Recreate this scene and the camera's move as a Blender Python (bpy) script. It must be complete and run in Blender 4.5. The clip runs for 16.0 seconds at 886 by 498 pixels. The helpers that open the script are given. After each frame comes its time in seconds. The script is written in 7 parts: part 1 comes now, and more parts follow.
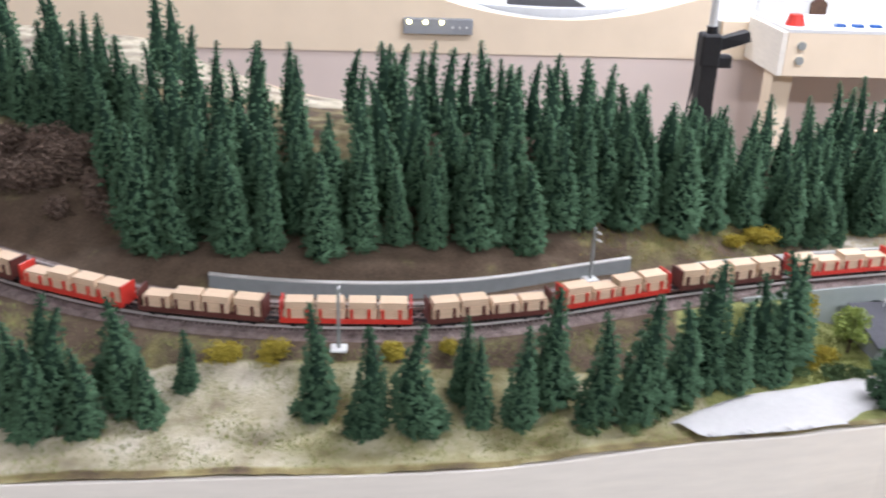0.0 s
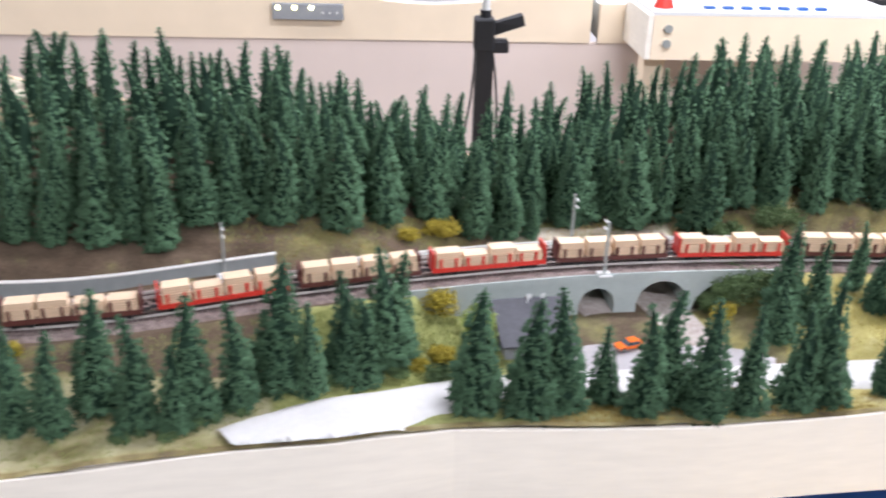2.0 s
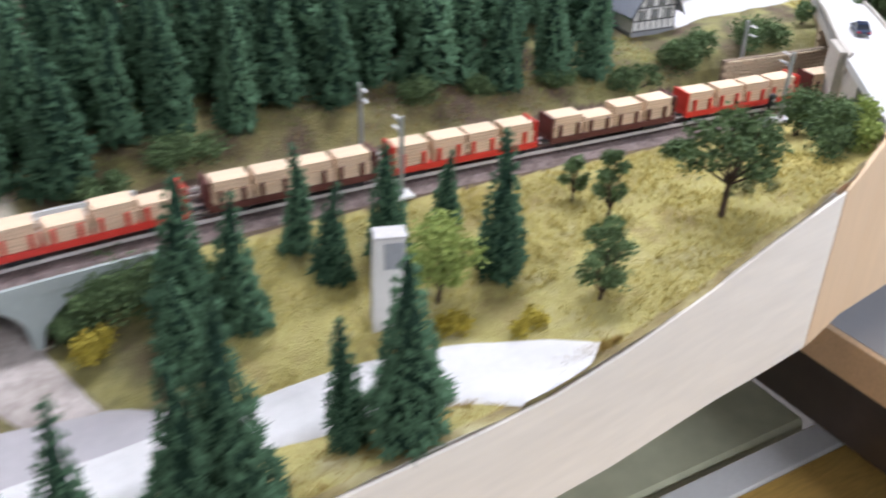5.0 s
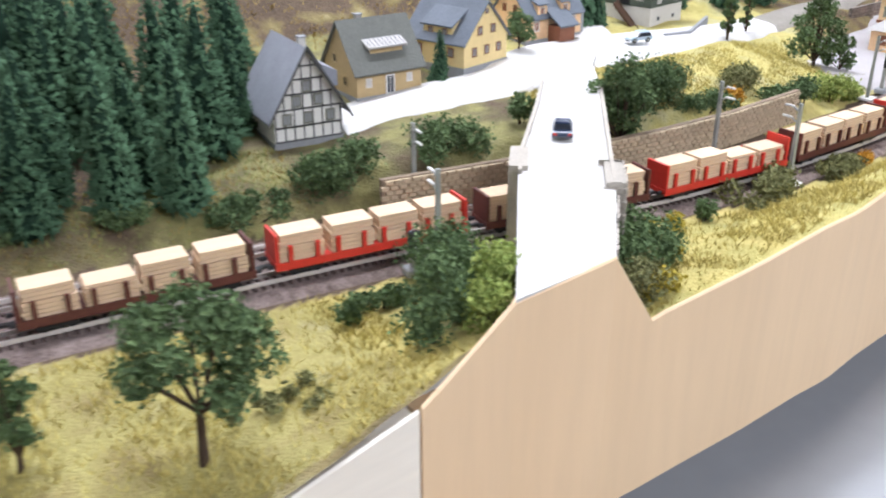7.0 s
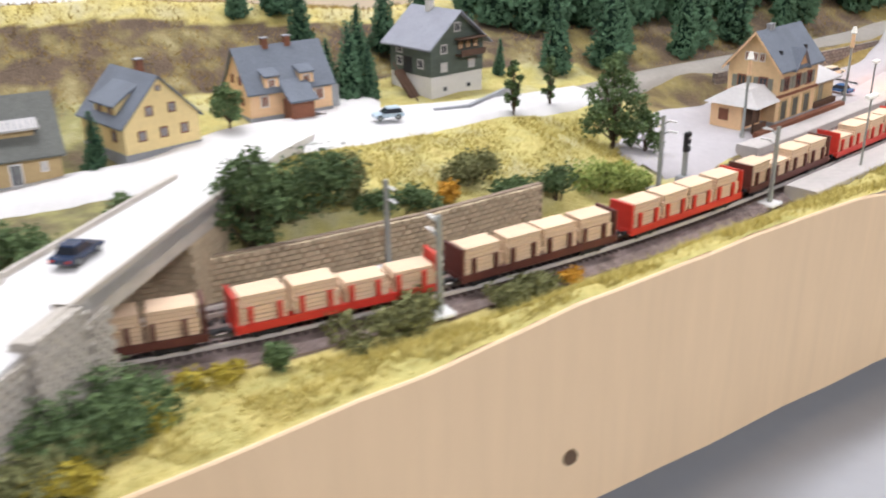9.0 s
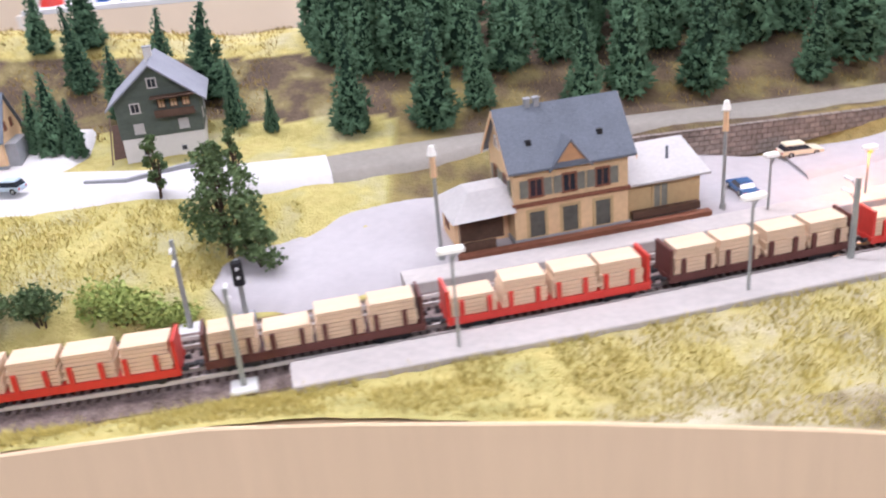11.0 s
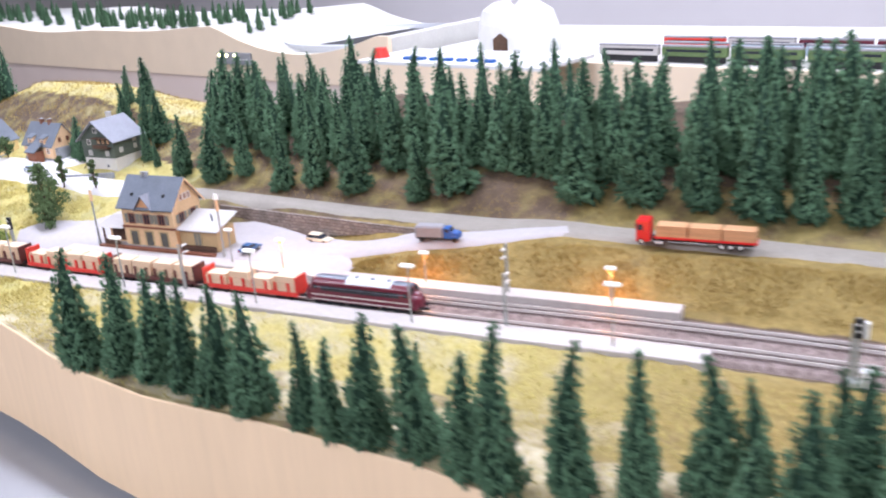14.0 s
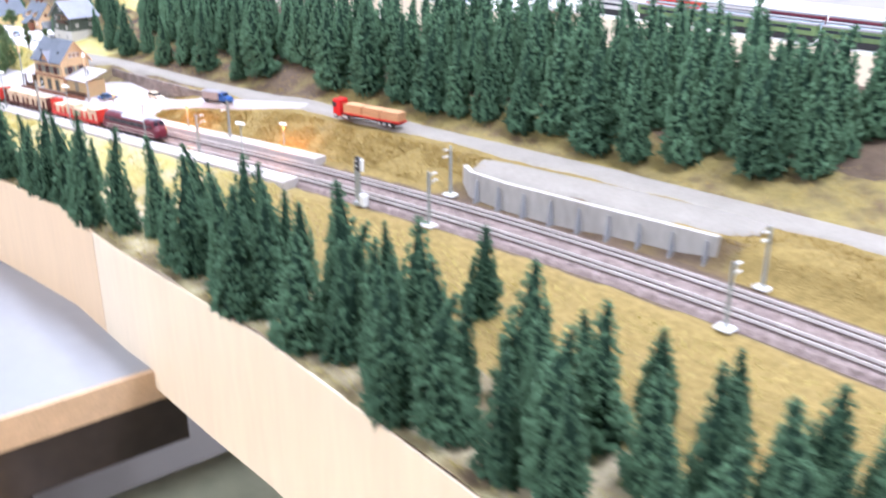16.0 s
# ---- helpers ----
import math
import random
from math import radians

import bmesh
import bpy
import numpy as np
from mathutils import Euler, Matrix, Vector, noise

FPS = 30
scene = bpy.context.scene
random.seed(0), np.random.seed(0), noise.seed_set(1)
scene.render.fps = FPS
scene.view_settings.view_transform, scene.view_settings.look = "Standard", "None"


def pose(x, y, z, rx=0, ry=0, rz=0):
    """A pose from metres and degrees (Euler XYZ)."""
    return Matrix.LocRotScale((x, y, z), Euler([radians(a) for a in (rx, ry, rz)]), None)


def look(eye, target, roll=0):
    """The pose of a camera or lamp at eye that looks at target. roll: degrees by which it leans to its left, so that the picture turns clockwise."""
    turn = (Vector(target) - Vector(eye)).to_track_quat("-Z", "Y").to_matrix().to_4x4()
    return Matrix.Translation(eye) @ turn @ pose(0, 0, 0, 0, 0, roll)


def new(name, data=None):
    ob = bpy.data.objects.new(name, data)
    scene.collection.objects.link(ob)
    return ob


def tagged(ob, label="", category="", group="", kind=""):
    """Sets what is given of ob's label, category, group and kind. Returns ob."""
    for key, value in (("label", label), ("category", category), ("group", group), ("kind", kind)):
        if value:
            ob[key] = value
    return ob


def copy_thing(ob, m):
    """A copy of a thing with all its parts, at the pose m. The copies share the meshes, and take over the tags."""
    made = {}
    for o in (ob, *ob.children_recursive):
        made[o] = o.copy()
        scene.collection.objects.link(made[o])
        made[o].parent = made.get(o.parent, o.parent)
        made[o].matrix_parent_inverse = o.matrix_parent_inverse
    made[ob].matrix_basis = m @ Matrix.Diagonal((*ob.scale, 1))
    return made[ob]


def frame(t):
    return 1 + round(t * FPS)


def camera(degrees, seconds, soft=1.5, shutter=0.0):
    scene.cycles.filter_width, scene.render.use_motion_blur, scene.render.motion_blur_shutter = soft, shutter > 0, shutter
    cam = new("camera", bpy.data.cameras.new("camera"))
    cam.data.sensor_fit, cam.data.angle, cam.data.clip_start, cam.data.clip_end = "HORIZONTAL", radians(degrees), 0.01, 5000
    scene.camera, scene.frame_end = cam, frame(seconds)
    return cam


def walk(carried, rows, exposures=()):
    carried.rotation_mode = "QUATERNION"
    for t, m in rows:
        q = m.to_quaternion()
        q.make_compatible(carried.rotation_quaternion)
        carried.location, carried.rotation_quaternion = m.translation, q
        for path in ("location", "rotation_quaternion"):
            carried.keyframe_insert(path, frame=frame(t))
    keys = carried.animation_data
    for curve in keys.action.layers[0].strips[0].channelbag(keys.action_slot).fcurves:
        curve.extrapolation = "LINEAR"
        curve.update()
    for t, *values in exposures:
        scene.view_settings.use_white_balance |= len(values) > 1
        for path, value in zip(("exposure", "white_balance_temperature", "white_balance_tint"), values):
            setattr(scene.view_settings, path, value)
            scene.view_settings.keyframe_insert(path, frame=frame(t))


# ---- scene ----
cam = camera(52.0, 16.0, soft=2.0, shutter=0.5)
EXPOSURES = [(0, 0.9, 6350, 15), (1, 0.95, 6400, 15), (2, 1.08, 6400, 15), (3.5, 1.25, 6300, 15), (4.5, 1.0, 6200, 15), (5, 0.62, 6250, 14), (7.5, 0.67, 6350, 12), (8, 0.56, 6450, 12), (8.5, 0.3, 6600, 13), (9, 0.42, 6700, 13), (9.5, 0.56, 6600, 13), (10, 0.5, 6500, 16), (12.5, 0.46, 6150, 23), (13.5, 0.74, 6000, 18), (14.5, 0.72, 6150, 20), (15, 0.92, 6150, 18), (15.5, 1.0, 6200, 19), (16, 1.16, 5900, 17)]
PATH = [
    (0, (0.182, 0.0325, 0.3583), (0.2758, 1.8612, -0.4461), 1.93),
    (0.5, (0.245, 0.0335, 0.3588), (0.3827, 1.8554, -0.4547), 1.74),
    (1, (0.3302, 0.0421, 0.357), (0.4102, 1.8636, -0.4649), 0.68),
    (1.5, (0.431, 0.0378, 0.3596), (0.4484, 1.8641, -0.4555), 0.14),
    (2, (0.5187, 0.0554, 0.3616), (0.6045, 1.8713, -0.4722), 1.41),
    (2.5, (0.5492, 0.1106, 0.353), (0.7373, 1.9091, -0.5015), 2.50),
    (3, (0.5522, 0.2064, 0.324), (0.8873, 1.9605, -0.5765), 1.97),
    (3.5, (0.559, 0.2729, 0.3007), (1.1008, 1.9491, -0.6462), 2.06),
    (4, (0.591, 0.3028, 0.291), (1.2881, 1.8981, -0.6935), 2.13),
    (4.5, (0.6625, 0.3286, 0.2815), (1.4613, 1.8566, -0.7319), 2.57),
    (5, (0.7726, 0.3565, 0.2577), (1.6535, 1.8357, -0.7602), 1.62),
    (5.2, (0.8117, 0.3706, 0.2558), (1.7163, 1.8434, -0.7505), 1.10),
    (7.3, (1.118, 0.4344, 0.18), (2.1261, 1.9643, -0.6221), 0.00),
    (7.5, (1.1288, 0.4424, 0.1693), (2.1622, 1.9664, -0.6114), -0.04),
    (8, (1.1876, 0.4525, 0.1715), (2.2528, 1.9695, -0.5798), 0.18),
    (8.5, (1.2701, 0.4316, 0.1825), (2.2626, 2.0017, -0.5591), -0.47),
    (9, (1.3867, 0.4012, 0.1988), (2.2544, 2.038, -0.5548), -0.82),
    (9.5, (1.5143, 0.4046, 0.1931), (2.2348, 2.0958, -0.5948), -1.38),
    (10, (1.7005, 0.4121, 0.2088), (2.141, 2.1598, -0.6582), -3.90),
    (10.2, (1.7581, 0.4224, 0.2197), (2.1175, 2.187, -0.6503), -4.01),
    (12.3, (2.302, 0.4723, 0.2279), (1.4783, 2.1471, -0.491), -6.16),
    (12.5, (2.3516, 0.4845, 0.2332), (1.4925, 2.1375, -0.4945), -5.72),
    (13, (2.4873, 0.4797, 0.2378), (1.457, 2.0542, -0.4401), -5.79),
    (13.5, (2.6933, 0.4412, 0.2839), (1.5607, 1.9392, -0.404), -4.86),
    (14, (2.8774, 0.428, 0.3099), (1.6421, 1.8549, -0.3519), -4.31),
    (14.5, (3.0229, 0.4763, 0.3094), (1.751, 1.8711, -0.3514), -3.68),
    (15, (3.1719, 0.5232, 0.285), (1.7562, 1.7755, -0.3689), -3.53),
    (15.5, (3.3157, 0.538, 0.2999), (1.8626, 1.7256, -0.3915), -2.85),
    (16, (3.4542, 0.55, 0.2946), (2.0029, 1.7078, -0.4493), 0.14),
]
walk(cam, [(t, look(e, g, r)) for t, e, g, r in PATH], EXPOSURES)

# ---- world, room light ----
world = bpy.data.worlds.new("hall")
world.use_nodes = True
scene.world = world
world.node_tree.nodes["Background"].inputs[0].default_value = (0.80, 0.90, 1.0, 1)
world.node_tree.nodes["Background"].inputs[1].default_value = 0.25


def ceiling_lamp(x, y, sx, sy, watts):
    data = bpy.data.lights.new("hall_lamp", "AREA")
    data.shape, data.size, data.size_y, data.energy = "RECTANGLE", sx, sy, watts
    data.color = (0.88, 0.915, 1.0)
    ob = new("hall_lamp", data)
    ob.matrix_world = pose(x, y, 1.66)
    return ob


for lx in (-0.9, 1.5, 3.6):
    for ly, watts in ((-1.2, 44.0 if lx > 2 else 33.0), (1.2 if lx > 0 else 1.95, 27.0), (3.3, 28.0)):
        ceiling_lamp(lx, ly, 1.3, 0.22, watts * (1.0 if lx > 0 or ly > 3 else 0.6 if ly > 0 else 0.6))


# ---- materials ----
def mat(name, color, rough=0.7, metal=0.0, var=0.15, scale=300.0, bump=0.0, bscale=0.0, second=None, island=0.0, spec=0.4, emit=0.0, obvar=0.0, stretch=(1, 1, 1)):
    m = bpy.data.materials.new(name)
    m.use_nodes = True
    nt = m.node_tree
    b = nt.nodes["Principled BSDF"]
    b.inputs["Roughness"].default_value, b.inputs["Metallic"].default_value = rough, metal
    b.inputs["Specular IOR Level"].default_value = spec
    co = nt.nodes.new("ShaderNodeTexCoord")
    mp = nt.nodes.new("ShaderNodeMapping")
    mp.inputs["Scale"].default_value = stretch
    nt.links.new(co.outputs["Object"], mp.inputs[0])
    n1, n2 = nt.nodes.new("ShaderNodeTexNoise"), nt.nodes.new("ShaderNodeTexNoise")
    n1.inputs["Scale"].default_value, n2.inputs["Scale"].default_value = scale, scale * 0.13
    n1.inputs["Detail"].default_value = n2.inputs["Detail"].default_value = 4
    nt.links.new(mp.outputs[0], n1.inputs["Vector"]), nt.links.new(mp.outputs[0], n2.inputs["Vector"])
    mix = nt.nodes.new("ShaderNodeMath")
    mix.operation = "ADD"
    nt.links.new(n1.outputs["Fac"], mix.inputs[0]), nt.links.new(n2.outputs["Fac"], mix.inputs[1])
    last = mix.outputs[0]
    if island:
        g = nt.nodes.new("ShaderNodeNewGeometry")
        ml = nt.nodes.new("ShaderNodeMath")
        ml.operation = "MULTIPLY_ADD"
        ml.inputs[1].default_value = island
        nt.links.new(g.outputs["Random Per Island"], ml.inputs[0]), nt.links.new(last, ml.inputs[2])
        last = ml.outputs[0]
    if obvar:
        oi = nt.nodes.new("ShaderNodeObjectInfo")
        ml = nt.nodes.new("ShaderNodeMath")
        ml.operation = "MULTIPLY_ADD"
        ml.inputs[1].default_value = obvar
        nt.links.new(oi.outputs["Random"], ml.inputs[0]), nt.links.new(last, ml.inputs[2])
        last = ml.outputs[0]
    rg = nt.nodes.new("ShaderNodeMapRange")
    top = 1.0 + (island + obvar) / 2
    rg.inputs[1].default_value, rg.inputs[2].default_value = top - 0.35 - (island + obvar) / 2, top + 0.35 + (island + obvar) / 2
    nt.links.new(last, rg.inputs[0])
    cm = nt.nodes.new("ShaderNodeMix")
    cm.data_type = "RGBA"
    a = tuple(c * (1 - var) for c in color)
    z = second or tuple(min(1, c * (1 + var)) for c in color)
    cm.inputs[6].default_value, cm.inputs[7].default_value = (*a, 1), (*z, 1)
    nt.links.new(rg.outputs[0], cm.inputs[0]), nt.links.new(cm.outputs[2], b.inputs["Base Color"])
    if bump:
        n3 = nt.nodes.new("ShaderNodeTexNoise")
        n3.inputs["Scale"].default_value = bscale or scale * 2
        nt.links.new(mp.outputs[0], n3.inputs["Vector"])
        bp = nt.nodes.new("ShaderNodeBump")
        bp.inputs["Strength"].default_value, bp.inputs["Distance"].default_value = bump, 0.002
        nt.links.new(n3.outputs["Fac"], bp.inputs["Height"]), nt.links.new(bp.outputs[0], b.inputs["Normal"])
    if emit:
        b.inputs["Emission Color"].default_value, b.inputs["Emission Strength"].default_value = (*color, 1), emit
    return m


def ground_mat():
    """Scatter over painted board: bare soil, dry straw grass and green flock, mixed by two painted cover weights."""
    m = mat("ground", (0.115, 0.08, 0.052), 0.95, var=0.35, scale=420, bump=0.8, bscale=700)
    nt = m.node_tree
    b = nt.nodes["Principled BSDF"]
    soil = b.inputs["Base Color"].links[0].from_socket
    co = nt.nodes.new("ShaderNodeTexCoord")
    last = soil
    for key, ca, cb, sc in (("straw", (0.45, 0.36, 0.11), (0.66, 0.56, 0.21), 160), ("green", (0.22, 0.24, 0.075), (0.39, 0.40, 0.15), 200), ("gold", (0.19, 0.135, 0.04), (0.33, 0.24, 0.08), 150), ("pale", (0.55, 0.48, 0.36), (0.74, 0.68, 0.55), 150)):
        at = nt.nodes.new("ShaderNodeAttribute")
        at.attribute_name = key
        n, w = nt.nodes.new("ShaderNodeTexNoise"), nt.nodes.new("ShaderNodeTexNoise")
        n.inputs["Scale"].default_value, w.inputs["Scale"].default_value = sc, 32
        n.inputs["Detail"].default_value = w.inputs["Detail"].default_value = 5
        nt.links.new(co.outputs["Object"], n.inputs["Vector"]), nt.links.new(co.outputs["Object"], w.inputs["Vector"])
        c = nt.nodes.new("ShaderNodeMix")
        c.data_type = "RGBA"
        c.inputs[6].default_value, c.inputs[7].default_value = (*ca, 1), (*cb, 1)
        sharp = nt.nodes.new("ShaderNodeMapRange")
        sharp.inputs[1].default_value, sharp.inputs[2].default_value = 0.25, 0.75
        nt.links.new(n.outputs["Fac"], sharp.inputs[0]), nt.links.new(sharp.outputs[0], c.inputs[0])
        s = nt.nodes.new("ShaderNodeMath")
        s.operation = "ADD"
        nt.links.new(at.outputs["Fac"], s.inputs[0]), nt.links.new(w.outputs["Fac"], s.inputs[1])
        r = nt.nodes.new("ShaderNodeMapRange")
        r.inputs[1].default_value, r.inputs[2].default_value = 0.70, 1.30
        nt.links.new(s.outputs[0], r.inputs[0])
        mx = nt.nodes.new("ShaderNodeMix")
        mx.data_type = "RGBA"
        nt.links.new(r.outputs[0], mx.inputs[0]), nt.links.new(last, mx.inputs[6]), nt.links.new(c.outputs[2], mx.inputs[7])
        last = mx.outputs[2]
    nt.links.new(last, b.inputs["Base Color"])
    return m


GROUND = ground_mat()
PLY = mat("birch_plywood", (0.80, 0.585, 0.36), 0.55, var=0.045, scale=28, stretch=(5, 5, 0.5), bump=0.05, bscale=200)
TANPLY = mat("tan_plywood", (0.84, 0.70, 0.50), 0.6, var=0.06, scale=30, stretch=(5, 5, 0.6), bump=0.05, bscale=150)
PALEPLY = mat("pale_plywood", (0.88, 0.82, 0.71), 0.6, var=0.06, scale=30, stretch=(1, 1, 6), bump=0.05, bscale=150)
FARPLY = mat("far_plywood", (0.88, 0.73, 0.54), 0.6, var=0.05, scale=12)
GREYTOP = mat("grey_laminate", (0.30, 0.31, 0.325), 0.35, var=0.04, scale=60)
BEECH = mat("beech_edging", (0.60, 0.42, 0.26), 0.45, var=0.12, scale=60, stretch=(1, 6, 6))
DARKBEAM = mat("dark_brown_lacquer", (0.035, 0.024, 0.02), 0.4, var=0.3, scale=60)
BALLAST = mat("brown_ballast", (0.206, 0.143, 0.124), 0.95, var=0.5, scale=1100, second=(0.46, 0.36, 0.33), bump=1.0, bscale=1400)
SLEEPER = mat("dark_brown_sleeper", (0.075, 0.05, 0.042), 0.8, var=0.3, scale=900, obvar=0.3)
RAIL = mat("nickel_silver_rail", (0.62, 0.57, 0.53), 0.45, 0.45, var=0.1, scale=500)
ROAD = mat("white_road_paint", (0.60, 0.585, 0.565), 0.8, var=0.06, scale=200, bump=0.15, bscale=900)
GREYROAD = mat("grey_road_paint", (0.275, 0.25, 0.215), 0.85, var=0.12, scale=240, bump=0.15, bscale=900)
PLAZA = mat("pale_plaza", (0.42, 0.395, 0.395), 0.8, var=0.07, scale=160, bump=0.1, bscale=900)
CONCRETE = mat("grey_concrete", (0.36, 0.40, 0.38), 0.85, var=0.08, scale=160, bump=0.15, bscale=700)
WALLCON = mat("dusty_concrete", (0.410, 0.386, 0.340), 0.9, var=0.12, scale=130, second=(0.53, 0.51, 0.465), bump=0.2, bscale=500, stretch=(1, 1, 0.35))
KNOT = mat("brown_knot", (0.16, 0.10, 0.06), 0.8, var=0.3, scale=400)
PALECON = mat("pale_concrete", (0.58, 0.57, 0.53), 0.85, var=0.08, scale=150, bump=0.1, bscale=700)
# Concrete grey darkened to put the west wall's face in shade.
SHADECON = mat("weathered_grey_concrete", (0.24, 0.26, 0.255), 0.85, var=0.12, scale=120, bump=0.15, bscale=700)
DUST = mat("dusty_soil", (0.36, 0.30, 0.26), 0.9, var=0.2, scale=200, second=(0.55, 0.49, 0.45), bump=0.2, bscale=700)
PLATFORM = mat("platform_slab", (0.45, 0.415, 0.385), 0.8, var=0.1, scale=220)
STONE = mat("buff_stone", (0.50, 0.40, 0.27), 0.9, var=0.25, scale=700, obvar=0.5, bump=0.4)
STONEGREY = mat("grey_stone", (0.47, 0.43, 0.37), 0.9, var=0.2, scale=700, obvar=0.4, bump=0.4)
def masonry_mat():
    """Small coursed stones with recessed joints."""
    m = mat("coursed_masonry", (0.20, 0.165, 0.14), 0.95, var=0.3, scale=350, second=(0.36, 0.31, 0.27))
    nt = m.node_tree
    b = nt.nodes["Principled BSDF"]
    stone = b.inputs["Base Color"].links[0].from_socket
    co, mp, br = nt.nodes.new("ShaderNodeTexCoord"), nt.nodes.new("ShaderNodeMapping"), nt.nodes.new("ShaderNodeTexBrick")
    mp.inputs["Rotation"].default_value = (radians(90), 0, 0)
    nt.links.new(co.outputs["Object"], mp.inputs[0]), nt.links.new(mp.outputs[0], br.inputs["Vector"])
    for key, value in (("Scale", 1.0), ("Brick Width", 0.0075), ("Row Height", 0.0036), ("Mortar Size", 0.0004), ("Mortar Smooth", 0.5)):
        br.inputs[key].default_value = value
    br.inputs["Color1"].default_value, br.inputs["Color2"].default_value, br.inputs["Mortar"].default_value = (0.85, 0.85, 0.85, 1), (1.15, 1.12, 1.1, 1), (0.55, 0.52, 0.5, 1)
    mx = nt.nodes.new("ShaderNodeMix")
    mx.data_type, mx.blend_type = "RGBA", "MULTIPLY"
    mx.inputs[0].default_value = 1.0
    nt.links.new(stone, mx.inputs[6]), nt.links.new(br.outputs["Color"], mx.inputs[7]), nt.links.new(mx.outputs[2], b.inputs["Base Color"])
    bp = nt.nodes.new("ShaderNodeBump")
    bp.inputs["Strength"].default_value, bp.inputs["Distance"].default_value, bp.invert = 0.7, 0.001, True
    nt.links.new(br.outputs["Fac"], bp.inputs["Height"]), nt.links.new(bp.outputs[0], b.inputs["Normal"])
    return m


MASONRY = masonry_mat()
MORTAR = mat("brown_mortar", (0.25, 0.19, 0.135), 0.95, var=0.25, scale=500)
FIR = mat("fir_flock", (0.009, 0.032, 0.019), 0.95, var=0.4, scale=120, second=(0.13, 0.235, 0.13), island=0.7, obvar=0.5, spec=0.08)
# Near-black core colour paints in the shade between the needle tufts.
FIRSHADE = mat("fir_core", (0.010, 0.024, 0.016), 0.95, var=0.35, scale=45, second=(0.035, 0.07, 0.044), spec=0.05, bump=1.0, bscale=60)
TRUNK = mat("brown_bark", (0.07, 0.045, 0.03), 0.9, var=0.3, scale=800)
LEAF = mat("leaf_green", (0.03, 0.07, 0.03), 0.85, var=0.4, scale=120, second=(0.20, 0.29, 0.12), island=0.9, obvar=0.3, spec=0.25)
LEAFBRIGHT = mat("leaf_bright", (0.22, 0.33, 0.07), 0.85, var=0.3, scale=300, second=(0.46, 0.52, 0.16), island=0.9, spec=0.25)
LEAFYEL = mat("leaf_yellow", (0.30, 0.24, 0.03), 0.85, var=0.3, scale=300, second=(0.62, 0.50, 0.08), island=0.9, spec=0.25)
LEAFOLIVE = mat("leaf_olive", (0.12, 0.13, 0.05), 0.85, var=0.35, scale=300, second=(0.30, 0.30, 0.13), island=0.9, spec=0.25)
LEAFORANGE = mat("leaf_orange", (0.50, 0.22, 0.02), 0.85, var=0.3, scale=300, second=(0.75, 0.42, 0.05), island=0.9)
SCRUB = mat("brown_scrub", (0.10, 0.066, 0.047), 0.95, var=0.4, scale=300, second=(0.25, 0.175, 0.13), island=0.9)
STRAW = mat("straw_grass", (0.45, 0.36, 0.095), 0.9, var=0.3, scale=60, second=(0.70, 0.60, 0.21), island=0.8)
GOLDGRASS = mat("golden_grass", (0.26, 0.16, 0.04), 0.9, var=0.3, scale=60, second=(0.50, 0.36, 0.11), island=0.8)
GREENGRASS = mat("green_grass", (0.16, 0.20, 0.05), 0.9, var=0.3, scale=60, second=(0.42, 0.44, 0.16), island=0.8)
MAROON = mat("maroon_paint", (0.12, 0.012, 0.025), 0.3, var=0.12, scale=200)
BANDBLACK = mat("black_band", (0.016, 0.017, 0.026), 0.35, var=0.2, scale=200)
LOCOROOF = mat("dark_roof_paint", (0.10, 0.115, 0.15), 0.35, var=0.15, scale=200)
WHITESTRIPE = mat("cream_stripe", (0.70, 0.66, 0.58), 0.4, var=0.05)
SILVERBAND = mat("light_grey_band", (0.62, 0.64, 0.66), 0.35, var=0.06, scale=200)
BLACK = mat("matt_black", (0.018, 0.018, 0.02), 0.6, var=0.3)
REDPAINT = mat("red_wagon_paint", (0.62, 0.045, 0.03), 0.4, var=0.12, scale=300)
BROWNPAINT = mat("brown_wagon_paint", (0.11, 0.035, 0.028), 0.5, var=0.2, scale=300)
TIMBER = mat("sawn_timber", (0.68, 0.50, 0.34), 0.75, var=0.14, scale=260, obvar=0.3, stretch=(1, 6, 6))
TIMBERRED = mat("orange_timber", (0.58, 0.32, 0.16), 0.75, var=0.2, scale=260, obvar=0.3, stretch=(1, 6, 6))
GLASS = mat("dark_glass", (0.03, 0.035, 0.045), 0.12, var=0.2, spec=0.6)
SLATE = mat("grey_slate", (0.14, 0.16, 0.19), 0.75, var=0.15, scale=500, bump=0.3, bscale=900)
SHEDROOF = mat("shed_roof", (0.075, 0.075, 0.085), 0.8, var=0.2, scale=300)
SLATEPALE = mat("pale_slate", (0.27, 0.28, 0.315), 0.7, var=0.12, scale=500, bump=0.3, bscale=900)
GREYWHITE = mat("grey_white_sheet", (0.48, 0.46, 0.44), 0.7, var=0.1, scale=400)
YELLOWWALL = mat("yellow_render", (0.78, 0.61, 0.30), 0.85, var=0.08, scale=300)
OCHREWALL = mat("ochre_render", (0.48, 0.35, 0.18), 0.85, var=0.1, scale=300)
PEACHWALL = mat("peach_render", (0.78, 0.52, 0.30), 0.85, var=0.08, scale=300)
STATIONWALL = mat("station_render", (0.68, 0.48, 0.27), 0.85, var=0.12, scale=300)
BRIGHTRENDER = mat("bright_white_render", (0.80, 0.785, 0.75), 0.85, var=0.06, scale=300)
OLIVESLATE = mat("olive_slate", (0.135, 0.14, 0.125), 0.75, var=0.15, scale=500, bump=0.3, bscale=900)
